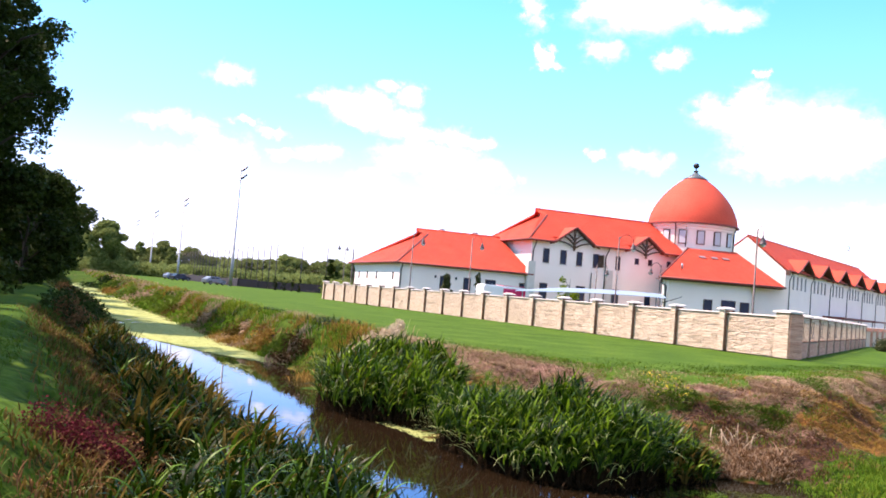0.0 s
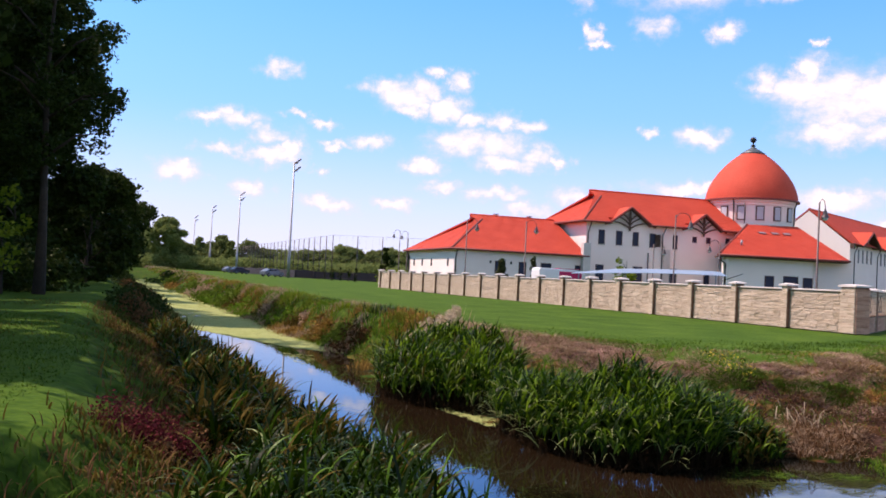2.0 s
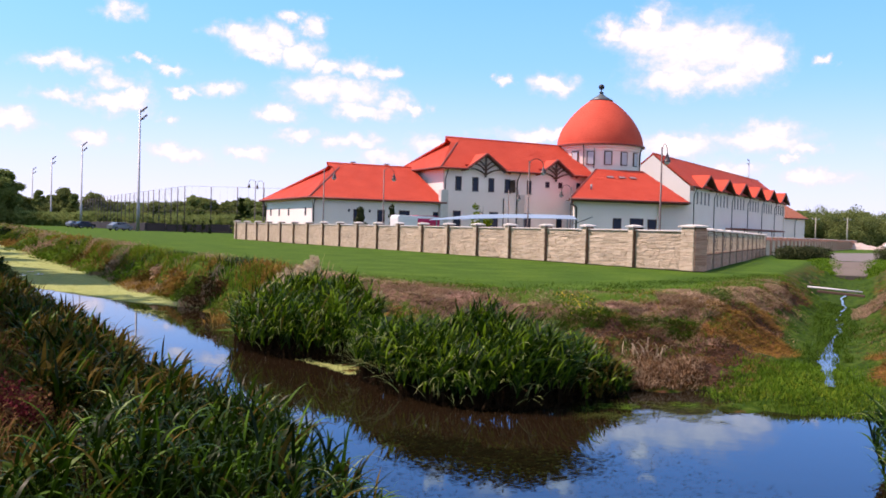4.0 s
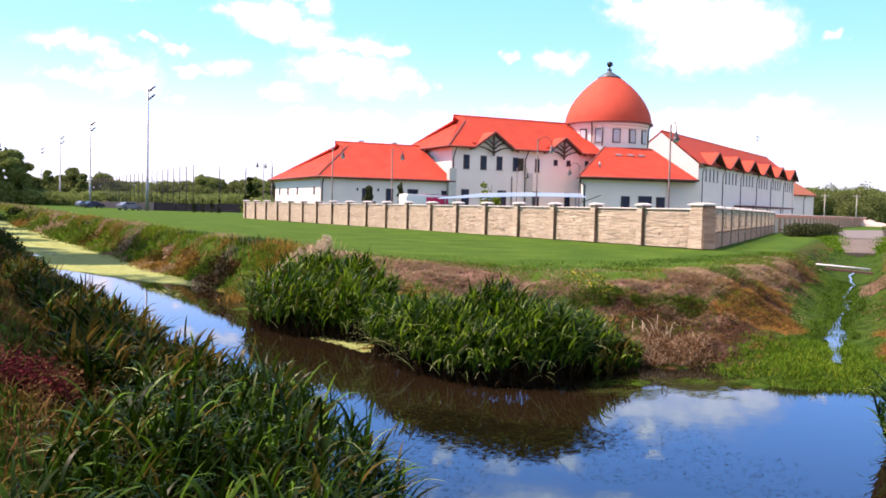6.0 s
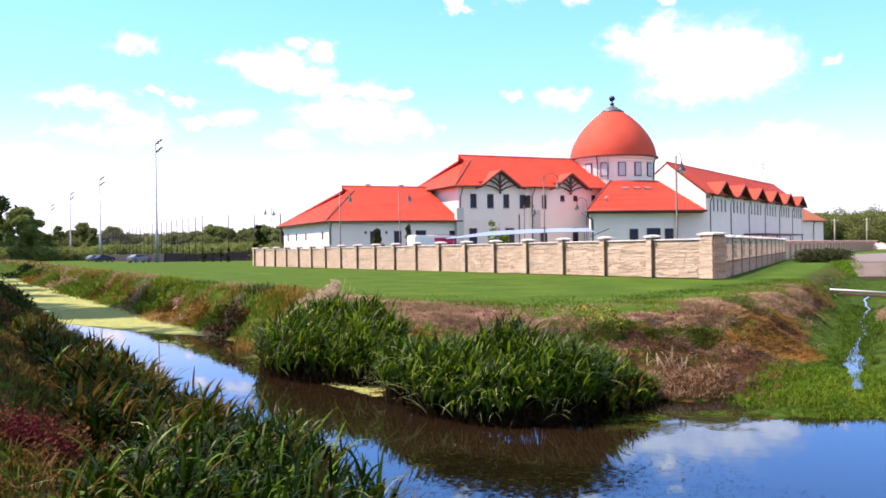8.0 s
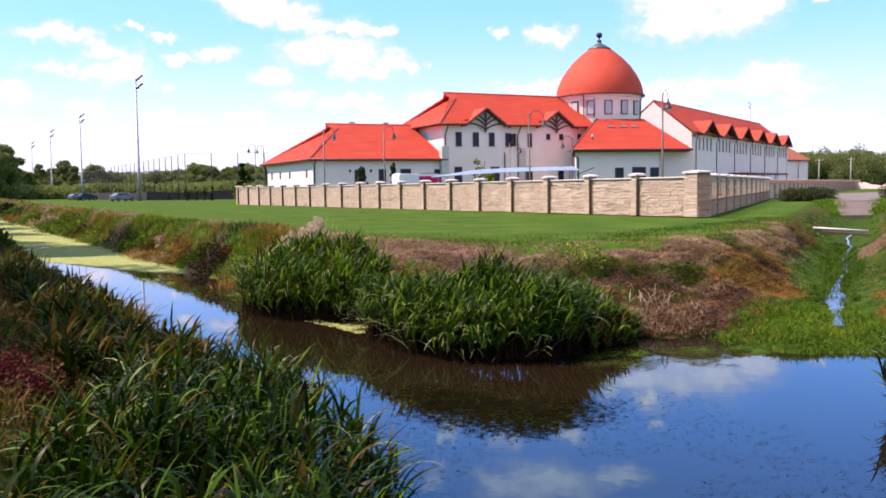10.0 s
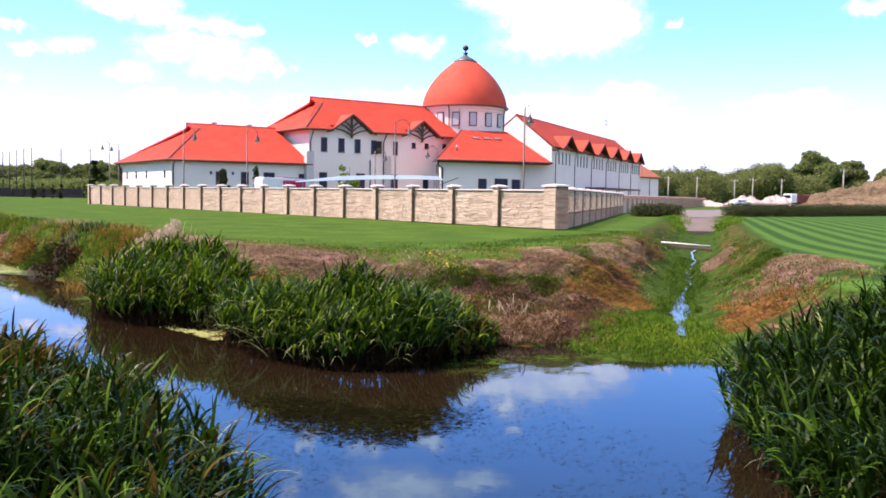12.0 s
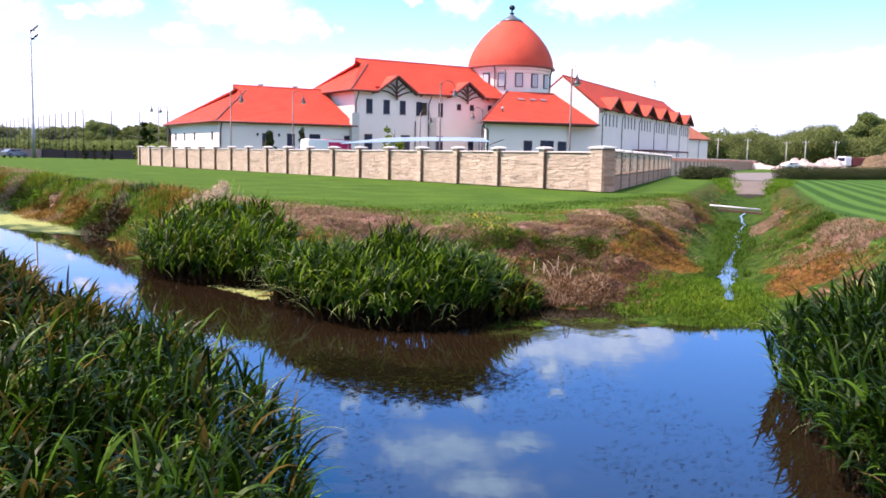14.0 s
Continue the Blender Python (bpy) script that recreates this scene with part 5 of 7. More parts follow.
def heap(name, x, y, rx, ry, h, mat, label, seed, turn=0):
    bm = bmesh.new()
    n, k = 96, 34
    rows = []
    for j in range(k + 1):
        t = j / k
        ring = []
        for i in range(n):
            a = 2 * math.pi * i / n
            s = 1 - t
            p = Vector((math.cos(a) * s * 2.2 + seed, math.sin(a) * s * 2.2, seed * 1.7))
            bulge = 1 + .28 * noise.noise(p)
            z = h * (1 - s ** 1.5) * (1 + .38 * noise.noise(p * 1.6) + .24 * noise.noise(p * 4.3) + .10 * noise.noise(p * 10)) - .05
            ring.append(bm.verts.new((rx * s * bulge * math.cos(a), ry * s * bulge * math.sin(a), z if j else -.1)))
        rows.append(ring)
    for a, b in zip(rows, rows[1:]):
        for i in range(n):
            bm.faces.new((a[i], a[(i + 1) % n], b[(i + 1) % n], b[i]))
    bmesh.ops.remove_doubles(bm, verts=bm.verts, dist=.001)
    ob = part(name, bm, mat, None, "", True)
    ob.matrix_world = pose(x, y, 0, 0, 0, turn)
    return tagged(ob, label, "heap")


heap("sand_mound", 122, 190, 17, 9, 7.4, SAND, "broad brown mound of dug earth and sand", 3, -20)
heap("sand_mound", 108, 184, 15, 7, 4.6, SAND, "lower brown shoulder of dug earth", 15, -20)
heap("sand_mound", 101, 178, 11, 5, 2.2, SAND, "low brown spread of dug earth", 5, -20)
heap("sand_cone", 79.5, 178, 6.0, 4, 2.0, SAND_WHITE, "pale pinkish-white heap of sand", 7)
heap("sand_cone", 86.5, 180, 5.0, 4, 2.3, SAND_WHITE, "pale pinkish-white heap of sand", 9)
heap("sand_cone", 72.5, 182, 5.0, 4, 1.1, SAND_WHITE, "low pale heap of sand", 12)


def truck():
    h = empty("tipper_truck", pose(94.5, 186, 0, 0, 0, 200), "red and white tipper truck beside the sand heaps", "truck")
    box_part("chassis", (-3.0, -.9, .6, 3.0, .9, .95), IRON, h)
    cab = box_part("cab", (1.3, -1.15, .95, 3.1, 1.15, 2.9), VAN_WHITE, h, "white cab", bevel=.12)
    box_part("windscreen", (3.08, -.95, 1.9, 3.13, .95, 2.65), DARK_GLASS, cab)
    bm = bmesh.new()
    box(bm, -3.1, -1.2, 1.0, 1.1, 1.2, 2.7, bevel=.05)
    part("tipper_body", bm, ROOF_EDGE, h, "dark red tipper body")
    for wx in (-2.2, -1.1, 2.2):
        for wy in (-1, 1):
            bm = bmesh.new()
            lathe(bm, [(.3, -.15), (.5, -.16), (.5, .16), (.3, .15)], 18)
            w = part("wheel", bm, RUBBER, h, "", True)
            w.matrix_basis = pose(wx, wy, .5, 90, 0, 0)


truck()
car(75.6, 172, 12, VAN_WHITE, "white car beside the sand heaps")


def utility_pole(x, y, tall):
    h = empty("utility_pole", pose(x, y, 0), "pale grey concrete utility pole with a crossbar", "pole", "poles beyond the field")
    tube_part("pole", [(0, 0, 0), (0, 0, tall)], [.17, .11], POLE_WOOD, h, "", 8)
    box_part("crossbar", (-.8, -.06, tall - .5, .8, .06, tall - .38), POLE_WOOD, h)
    for s in (-.7, 0, .7):
        tube_part("insulator", [(s, 0, tall - .38), (s, 0, tall - .18)], .05, LAMP_GLASS, h, "", 6)
    return h


POLES = [(.322, 205, 8.0), (.351, 200, 6.6), (.385, 205, 6.8), (.43, 208, 6.4), (.452, 204, 6.6), (.487, 206, 6.6), (.562, 200, 9.0), (.622, 196, 10.0), (.71, 175, 12.5), (.82, 170, 9.5)]
for a, d, t in POLES:
    utility_pole(*on_ray(a, d), t)
floodlight(*on_ray(.277, 330), 30.2, 200, .45)
wires = empty("overhead_wire", pose(0, 0, 0), "thin dark overhead wires between poles", "wire")
for (a0, d0, t0), (a1, d1, t1) in zip(POLES[1:], POLES[2:]):
    p, q = on_ray(a0, d0), on_ray(a1, d1)
    pts = [(p[0] + (q[0] - p[0]) * k / 6, p[1] + (q[1] - p[1]) * k / 6, t0 - .2 + (t1 - t0) * k / 6 - .5 * (1 - (k / 3 - 1) ** 2)) for k in range(7)]
    tube_part("wire", pts, .02, PIPE, wires, "", 4)
far_house = empty("far_house", frame_at(-73, 260, 0, 10), "distant house with a brownish-red tiled roof", "house")
box_part("wall", (0, 0, 0, 14, 8, 3.6), PLASTER, far_house)
roof_face("roof", [(-.5, -.5, 3.5), (14.5, -.5, 3.5), (13, 4, 6.6), (1, 4, 6.6)], far_house, False, TILE_FAR)
roof_face("roof", [(14.5, 8.5, 3.5), (-.5, 8.5, 3.5), (1, 4, 6.6), (13, 4, 6.6)], far_house, False, TILE_FAR)


# ---- plants ----
def leaf_quads(pts, size, rng, long=1.6):
    """Small pointed leaves, one at each point, turned at random."""
    n = len(pts)
    d = rng.normal(size=(n, 3))
    d[:, 2] *= .7
    d /= np.linalg.norm(d, axis=1)[:, None]
    e = np.cross(d, rng.normal(size=(n, 3)))
    e /= np.linalg.norm(e, axis=1)[:, None] + 1e-9
    s = size * rng.uniform(.6, 1.3, n)[:, None]
    return np.stack([pts - d * s * long / 2, pts + e * s * .5, pts + d * s * long / 2, pts - e * s * .5], 1)


def blob_points(blobs, per, rng, shell=.3, fuzz=.12):
    """Points in ellipsoids, denser near their outside: (x, y, z, rx, ry, rz)."""
    out = []
    for x, y, z, rx, ry, rz in blobs:
        n = max(6, int(per * rx * rz))
        v = rng.normal(size=(n, 3))
        v /= np.linalg.norm(v, axis=1)[:, None]
        r = rng.uniform(shell, 1, n) ** .6 * (1 + np.abs(rng.normal(0, fuzz, n)))
        r *= 1 + .18 * np.sin(v[:, 0] * 7 + x) * np.sin(v[:, 2] * 6 + y)
        out.append(v * r[:, None] * (rx, ry, rz) + (x, y, z))
    return np.concatenate(out)


def clump_blobs(cx, cy, z0, z1, rad, n, rng, squash=1.0, top_narrow=.5, bough=(.16, .34)):
    """Boughs of a crown between two heights."""
    blobs = []
    for _ in range(n):
        t = rng.uniform(0, 1)
        w = rad * rng.uniform(.7, 1.05) * (math.sin(math.pi * (.12 + .8 * t)) ** .7) * (1 - top_narrow * max(0, t - .5))
        a, q = rng.uniform(0, 2 * math.pi), rng.uniform(.2, 1) ** .6
        r = rad * rng.uniform(*bough)
        blobs.append((cx + w * q * math.cos(a), cy + w * q * math.sin(a), z0 + (z1 - z0) * t, r, r, r * rng.uniform(.6, .9) * squash))
    return blobs


def tree(name, x, y, tall, rad, seed, mat, label, leaf=.16, per=700, boughs=26, low=.18, squash=1.0, narrow=.5, group="", trunk=None, bough=(.16, .34), fuzz=.2):
    rng = np.random.RandomState(seed)
    h = empty(name, pose(x, y, 0), label, "tree", group)
    bm = bmesh.new()
    tr = trunk or max(.1, tall * .018)
    bend = [(rng.uniform(-.2, .2), rng.uniform(-.2, .2)) for _ in range(6)]
    pts = [(bend[k][0] * k * .4, bend[k][1] * k * .4, tall * .85 * k / 5 - (.15 if k == 0 else 0)) for k in range(6)]
    tube(bm, pts, [tr * (1.3 if k == 0 else 1) * (1 - k / 5.6) for k in range(6)], 8)
    blobs = clump_blobs(0, 0, tall * low, tall * .97, rad, boughs, rng, squash, narrow, bough)
    for b in blobs[:14]:
        t = min(.8, max(.15, (b[2] - rad * .35) / (tall * .85)))
        k = t * 5
        i = int(k)
        base = Vector(pts[i]).lerp(Vector(pts[min(i + 1, 5)]), k - i)
        end = Vector(b[:3])
        tube(bm, [base, base.lerp(end, .5) + Vector((0, 0, .1 * rad)), end], [tr * .38, tr * .22, tr * .08], 5)
    part("trunk", bm, BARK, h, "", True)
    p = blob_points(blobs, per, rng, fuzz=fuzz)
    p = p[p[:, 2] > tall * low * .55]
    quads_object("crown", leaf_quads(p, leaf, rng), mat, h)
    return h


def shrub_stuff(name, blobs, per, leaf, mat, label, category, seed, long=1.6, lift=0.0):
    rng = np.random.RandomState(seed)
    p = blob_points(blobs, per, rng, .3, .04 if category == "hedge" or mat is HEDGE else .12)
    p = p[p[:, 2] > lift - 3]
    return tagged(quads_object(name, leaf_quads(p, leaf, rng, long=long), mat), label, category, kind="stuff")


def ribbons(roots, heights, widths, lean, droop, rng, seg=5):
    """Curved tapering blades: returns quads (n * seg, 4, 3)."""
    n = len(roots)
    a = rng.uniform(0, 2 * np.pi, n)
    dirx, diry = np.cos(a), np.sin(a)
    sidex, sidey = -diry, dirx
    quads = []
    prev = None
    for k in range(seg + 1):
        t = k / seg
        out = lean * heights * t ** 1.8
        up = heights * (t - droop * t ** 3.2)
        c = np.stack([roots[:, 0] + dirx * out, roots[:, 1] + diry * out, roots[:, 2] + up], -1)
        w = widths * (1 - t ** 2.2) * (.55 + .45 * min(1, t * 4)) + .002
        l = c + np.stack([sidex * w, sidey * w, np.zeros(n)], -1) / 2
        r = c - np.stack([sidex * w, sidey * w, np.zeros(n)], -1) / 2
        if prev is not None:
            quads.append(np.stack([prev[0], prev[1], r, l], 1))
        prev = (l, r)
    return np.stack(quads, 1), n


def blade_object(name, quads, mat, label, category):
    """Joined blades: each is one strip, so that it is one island."""
    n, seg = quads.shape[:2]
    v = np.concatenate([quads[:, :1, 0:2].reshape(n, 1, 2, 3), quads[:, :, [3, 2]]], 1)   # n, seg+1, 2, 3
    base = (np.arange(n) * (seg + 1) * 2)[:, None, None]
    f = np.array([(2 * k, 2 * k + 1, 2 * k + 3, 2 * k + 2) for k in range(seg)])[None] + base
    me = bpy.data.meshes.new(name)
    nv, nf = n * (seg + 1) * 2, n * seg
    me.vertices.add(nv), me.loops.add(nf * 4), me.polygons.add(nf)
    me.vertices.foreach_set("co", v.astype(np.float32).reshape(-1))
    me.loops.foreach_set("vertex_index", f.astype(np.int32).reshape(-1))
    me.polygons.foreach_set("loop_start", np.arange(0, nf * 4, 4, dtype=np.int32))
    me.polygons.foreach_set("use_smooth", np.ones(nf, bool))
    me.update(calc_edges=True)
    me.materials.append(mat)
    return tagged(new(name, me), label, category, kind="stuff")


def scatter(poly, n, rng):
    """Points spread over a polygon."""
    xs, ys = [p[0] for p in poly], [p[1] for p in poly]
    out = np.zeros((0, 2))
    while len(out) < n:
        p = np.stack([rng.uniform(min(xs), max(xs), n), rng.uniform(min(ys), max(ys), n)], -1)
        out = np.concatenate([out, p[inside(p[:, 0], p[:, 1], poly)]])
    return out[:n]


def arching(roots, length, width, start, end, heading, rng, seg):
    """Blades that leave their root at one angle from upright and bend over to another; strips of quads."""
    n = len(roots)
    dx, dy = np.cos(heading), np.sin(heading)
    twist = rng.normal(0, .35, n)
    sx, sy = -np.sin(heading + twist), np.cos(heading + twist)
    p = np.array(roots, float)
    quads, prev = [], None
    for k in range(seg + 1):
        t = k / seg
        w = width * np.minimum(1, .45 + 2.2 * t) * (1 - t ** 2.6) + .0015
        side = np.stack([sx * w, sy * w, .25 * w * np.sin(twist * 3)], -1) / 2
        l, r = p + side, p - side
        if prev is not None:
            quads.append(np.stack([prev[0], prev[1], r, l], 1))
        prev = (l, r)
        a = start + (end - start) * (t + .5 / seg) ** 1.6
        p = p + (length / seg)[:, None] * np.stack([dx * np.sin(a), dy * np.sin(a), np.cos(a)], -1)
    return np.stack(quads, 1)


def reed_bed(poly, n, tall, seed, label, mat=None, dry=.03, leaves=6, tawny=0.0, wind=-20, seg=6, broad=1.0, mound=.7, low=.28, pale=0.0):
    """Stems set over a polygon, lower towards its edge, each with several broad arching leaves."""
    rng = np.random.RandomState(seed)
    p = scatter(poly, n, rng)
    keep = wobble(p[:, 0], p[:, 1], 3.4, seed) + rng.uniform(-.3, .6, n) > -.15
    p = p[keep]
    n = len(p)
    z = height(p[:, 0], p[:, 1])[0]
    root = np.stack([p[:, 0], p[:, 1], np.maximum(z, WATER - .1) - .03], -1)
    edge = seg_distance(p[:, 0], p[:, 1], poly, True)[0]
    mid = np.mean(np.array(poly), 0)
    hgt = tall * rng.uniform(.74, 1.08, n) * (1 + .24 * wobble(p[:, 0], p[:, 1], 2.6, seed)) * (mound + (1 - mound) * smooth(edge / .4))
    outward = np.arctan2(p[:, 1] - mid[1], p[:, 0] - mid[0])
    lean = rng.uniform(.0, .16, n) + .24 * np.exp(-edge / .25)
    stem = hgt * .82
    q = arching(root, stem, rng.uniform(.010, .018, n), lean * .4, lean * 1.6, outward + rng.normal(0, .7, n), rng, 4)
    blade_object("reed_stem", q, REED_SHADE, "stems coloured near-black for the shade inside the reeds", "reeds")
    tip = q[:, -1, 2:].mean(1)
    # short blades added at the foot, coloured near-black for the shade there
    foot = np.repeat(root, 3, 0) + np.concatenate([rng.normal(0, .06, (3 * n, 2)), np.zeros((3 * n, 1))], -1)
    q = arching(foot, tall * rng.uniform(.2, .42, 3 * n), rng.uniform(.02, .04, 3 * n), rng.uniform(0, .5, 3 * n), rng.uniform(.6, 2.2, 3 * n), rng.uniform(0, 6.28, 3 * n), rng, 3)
    blade_object("reed_litter", q, REED_SHADE, "dead leaves coloured near-black for shade at the reeds' feet", "reeds")
    k = n * leaves
    i = np.repeat(np.arange(n), leaves)
    f = np.tile((np.arange(leaves) + .5) / leaves, n) + rng.uniform(-.5, .5, k) / leaves
    f = low + (1 - low) * np.clip(f, 0, 1) ** .75
    at = root[i] + (tip[i] - root[i]) * f[:, None]
    wind_a = radians(wind)
    head = np.where(rng.uniform(0, 1, k) < .5, wind_a + rng.normal(0, .75, k), rng.uniform(0, 2 * np.pi, k))
    length = tall * rng.uniform(.30, .60, k) * (1.15 - .35 * f)
    droop = rng.uniform(1.3, 2.8, k)
    # the topmost leaves stand up like blades of a sword
    droop = np.where(f > .93, rng.uniform(.5, 1.8, k), droop)
    every = arching(at, length, broad * rng.uniform(.026, .060, k), rng.uniform(.12, .5, k), droop, head, rng, seg)
    pick = rng.uniform(0, 1, k) < tawny
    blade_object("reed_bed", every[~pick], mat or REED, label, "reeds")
    if tawny:
        blade_object("tawny_reed", every[pick], REED_TAWNY, "olive and tawny blades among the reeds", "reeds")
    d = int(n * pale)
    if d:
        # long leaves hanging outward over the water, their pale sheen put into the colour
        j = np.argsort(edge)[rng.randint(0, n * 2 // 3, d)]
        g = root[j] + (tip[j] - root[j]) * rng.uniform(.3, .95, d)[:, None]
        q4 = arching(g, tall * rng.uniform(.42, .75, d), rng.uniform(.012, .022, d), rng.uniform(.4, 1.0, d), rng.uniform(1.8, 2.6, d), outward[j] + rng.normal(0, .5, d), rng, seg)
        blade_object("pale_reed", q4, REED_SHEEN, "arching leaves over the water, pale sheen in their colour", "reeds")
    d = int(n * dry)
    if d:
        j = rng.randint(0, n, d)
        q3 = arching(root[j], hgt[j] * .7, rng.uniform(.012, .025, d), rng.uniform(.2, .6, d), rng.uniform(.8, 2.2, d), rng.uniform(0, 6.28, d), rng, 5)
        blade_object("dry_reed", q3, REED_DRY, "dry straw-coloured blades among the reeds", "reeds")


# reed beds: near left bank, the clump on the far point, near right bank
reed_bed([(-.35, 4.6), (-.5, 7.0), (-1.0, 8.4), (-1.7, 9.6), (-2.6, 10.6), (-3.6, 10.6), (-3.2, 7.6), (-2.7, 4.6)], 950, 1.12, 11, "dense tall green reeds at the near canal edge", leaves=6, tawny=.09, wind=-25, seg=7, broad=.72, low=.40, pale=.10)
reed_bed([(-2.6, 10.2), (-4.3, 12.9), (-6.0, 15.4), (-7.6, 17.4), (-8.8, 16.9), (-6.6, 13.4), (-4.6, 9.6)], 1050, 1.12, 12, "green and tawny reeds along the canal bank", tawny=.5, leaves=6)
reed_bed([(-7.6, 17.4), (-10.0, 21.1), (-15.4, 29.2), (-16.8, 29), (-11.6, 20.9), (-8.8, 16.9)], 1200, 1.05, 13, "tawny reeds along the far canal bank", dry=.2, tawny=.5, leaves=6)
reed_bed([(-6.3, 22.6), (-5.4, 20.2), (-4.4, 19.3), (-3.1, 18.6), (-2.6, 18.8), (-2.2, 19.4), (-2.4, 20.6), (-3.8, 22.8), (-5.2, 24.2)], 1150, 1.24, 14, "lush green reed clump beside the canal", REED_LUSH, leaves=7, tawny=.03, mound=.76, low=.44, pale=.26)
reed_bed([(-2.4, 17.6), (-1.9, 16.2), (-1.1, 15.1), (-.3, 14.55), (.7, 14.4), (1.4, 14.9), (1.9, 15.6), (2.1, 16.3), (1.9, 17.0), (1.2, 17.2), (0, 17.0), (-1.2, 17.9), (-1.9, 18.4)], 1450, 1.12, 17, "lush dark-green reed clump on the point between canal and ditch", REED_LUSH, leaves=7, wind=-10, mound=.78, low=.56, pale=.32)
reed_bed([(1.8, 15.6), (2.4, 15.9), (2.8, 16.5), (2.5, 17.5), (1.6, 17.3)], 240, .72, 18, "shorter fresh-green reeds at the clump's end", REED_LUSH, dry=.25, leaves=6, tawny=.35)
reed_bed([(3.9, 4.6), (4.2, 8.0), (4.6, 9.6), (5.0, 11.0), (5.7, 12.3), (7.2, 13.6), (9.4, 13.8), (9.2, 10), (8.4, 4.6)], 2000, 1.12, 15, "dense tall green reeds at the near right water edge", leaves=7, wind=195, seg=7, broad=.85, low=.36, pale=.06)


def bank_plants(name, poly, n, tall, mat, label, category, seed, lean=(.1, .6), width=(.008, .02), droop=(0, .4)):
    rng = np.random.RandomState(seed)
    p = scatter(poly, n, rng)
    z = height(p[:, 0], p[:, 1])[0]
    root = np.stack([p[:, 0], p[:, 1], z - .02], -1)
    q, _ = ribbons(root, tall * rng.uniform(.5, 1.2, n) * (1 + .4 * wobble(p[:, 0], p[:, 1], 2.4, seed)), rng.uniform(*width, n), rng.uniform(*lean, n), rng.uniform(*droop, n), rng, 4)
    return blade_object(name, q, mat, label, category)


MOUTH = [(4.2, 15.8), (5.4, 14.9), (6.6, 14.6), (7.3, 16.4), (7.6, 18.6), (8.2, 21.0), (9.6, 24.2), (12.6, 31.5), (12.3, 31.8), (9.2, 24.8), (7.4, 21.2), (6.1, 19.0), (4.7, 17.6)]
bank_plants("ditch_grass", MOUTH, 9000, .09, GRASS_BLADE, "fresh bright-green grass in the ditch mouth", "grass", 21, width=(.010, .022))
DIRT = [(-4, 24.5), (-1.5, 20.2), (2.0, 18.0), (4.6, 18.2), (7.0, 22.0), (11.2, 32.5), (9.6, 34), (6.0, 26.5), (2, 23.0), (-2, 26.2)]
bank_plants("bank_grass", DIRT, 900, .08, GRASS_BLADE, "patchy grass tufts on the dry bank", "grass", 22, width=(.008, .018))
bank_plants("dry_bank_grass", DIRT, 1500, .07, REED_DRY, "dry straw and dead stems on the dry bank", "dry grass", 23, lean=(.5, 2.0), droop=(.3, .9))
bank_plants("dry_bank_grass", [(8.0, 16.5), (10.9, 16.8), (11.3, 21), (12.0, 25), (10.4, 25), (8.8, 21)], 1200, .07, REED_DRY, "dry golden straw on the ditch bank", "dry grass", 24, lean=(.5, 2.0), droop=(.3, .9))
bank_plants("bank_grass", [(9.4, 16.0), (11.2, 16.0), (11.8, 21), (12.4, 25), (16.4, 36.5), (15.5, 36.8), (12.0, 27), (10.2, 22)], 1800, .10, GRASS_BLADE, "rough green grass on the ditch bank", "grass", 25)
bank_plants("field_edge_grass", [(-9, 30.5), (-4, 26.5), (1, 22.5), (5, 26), (12, 36.5), (10.5, 38), (5, 29), (0, 27.5), (-6, 31.5)], 3500, .06, GRASS_BLADE, "rough grass along the edge of the lawn", "grass", 26, width=(.010, .02))
bank_plants("dead_reed_stalk", [(2.9, 18.6), (3.6, 18.0), (3.9, 18.8), (3.2, 19.4)], 26, .55, PLUME, "bleached bent stalks at the foot of the bank", "dry grass", 27, lean=(.4, 1.2), width=(.010, .018), droop=(.2, .8))
bank_plants("mouth_straw", [(2.8, 16.9), (3.6, 16.8), (4.3, 17.2), (4.4, 18.2), (3.2, 18.6)], 900, .30, WEED_BROWN, "rusty dry grass at the corner of the bank", "dry grass", 28, lean=(.5, 1.8), droop=(.3, .9))
bank_plants("mouth_straw", [(2.8, 16.9), (3.6, 16.8), (4.3, 17.2), (4.6, 18.6), (3.2, 18.8)], 700, .26, WEED_PINK, "bleached straw at the corner of the bank", "dry grass", 29, lean=(.6, 2.0), droop=(.3, .9))
def tufts(name, poly, n, tall, mat, label, category, seed, spread=.16, blades=26, lean=(.2, 1.0), droop=(.1, .7), width=(.008, .02)):
    """Separate tussocks of blades on a bank."""
    rng = np.random.RandomState(seed)
    c = scatter(poly, n, rng)
    p = np.repeat(c, blades, 0) + rng.normal(0, spread, (n * blades, 2))
    z = height(p[:, 0], p[:, 1])[0]
    size = np.repeat(rng.uniform(.5, 1.3, n), blades)
    m = n * blades
    q, _ = ribbons(np.stack([p[:, 0], p[:, 1], z - .02], -1), tall * size * rng.uniform(.6, 1.1, m), rng.uniform(*width, m), rng.uniform(*lean, m), rng.uniform(*droop, m), rng, 4)
    return blade_object(name, q, mat, label, category)


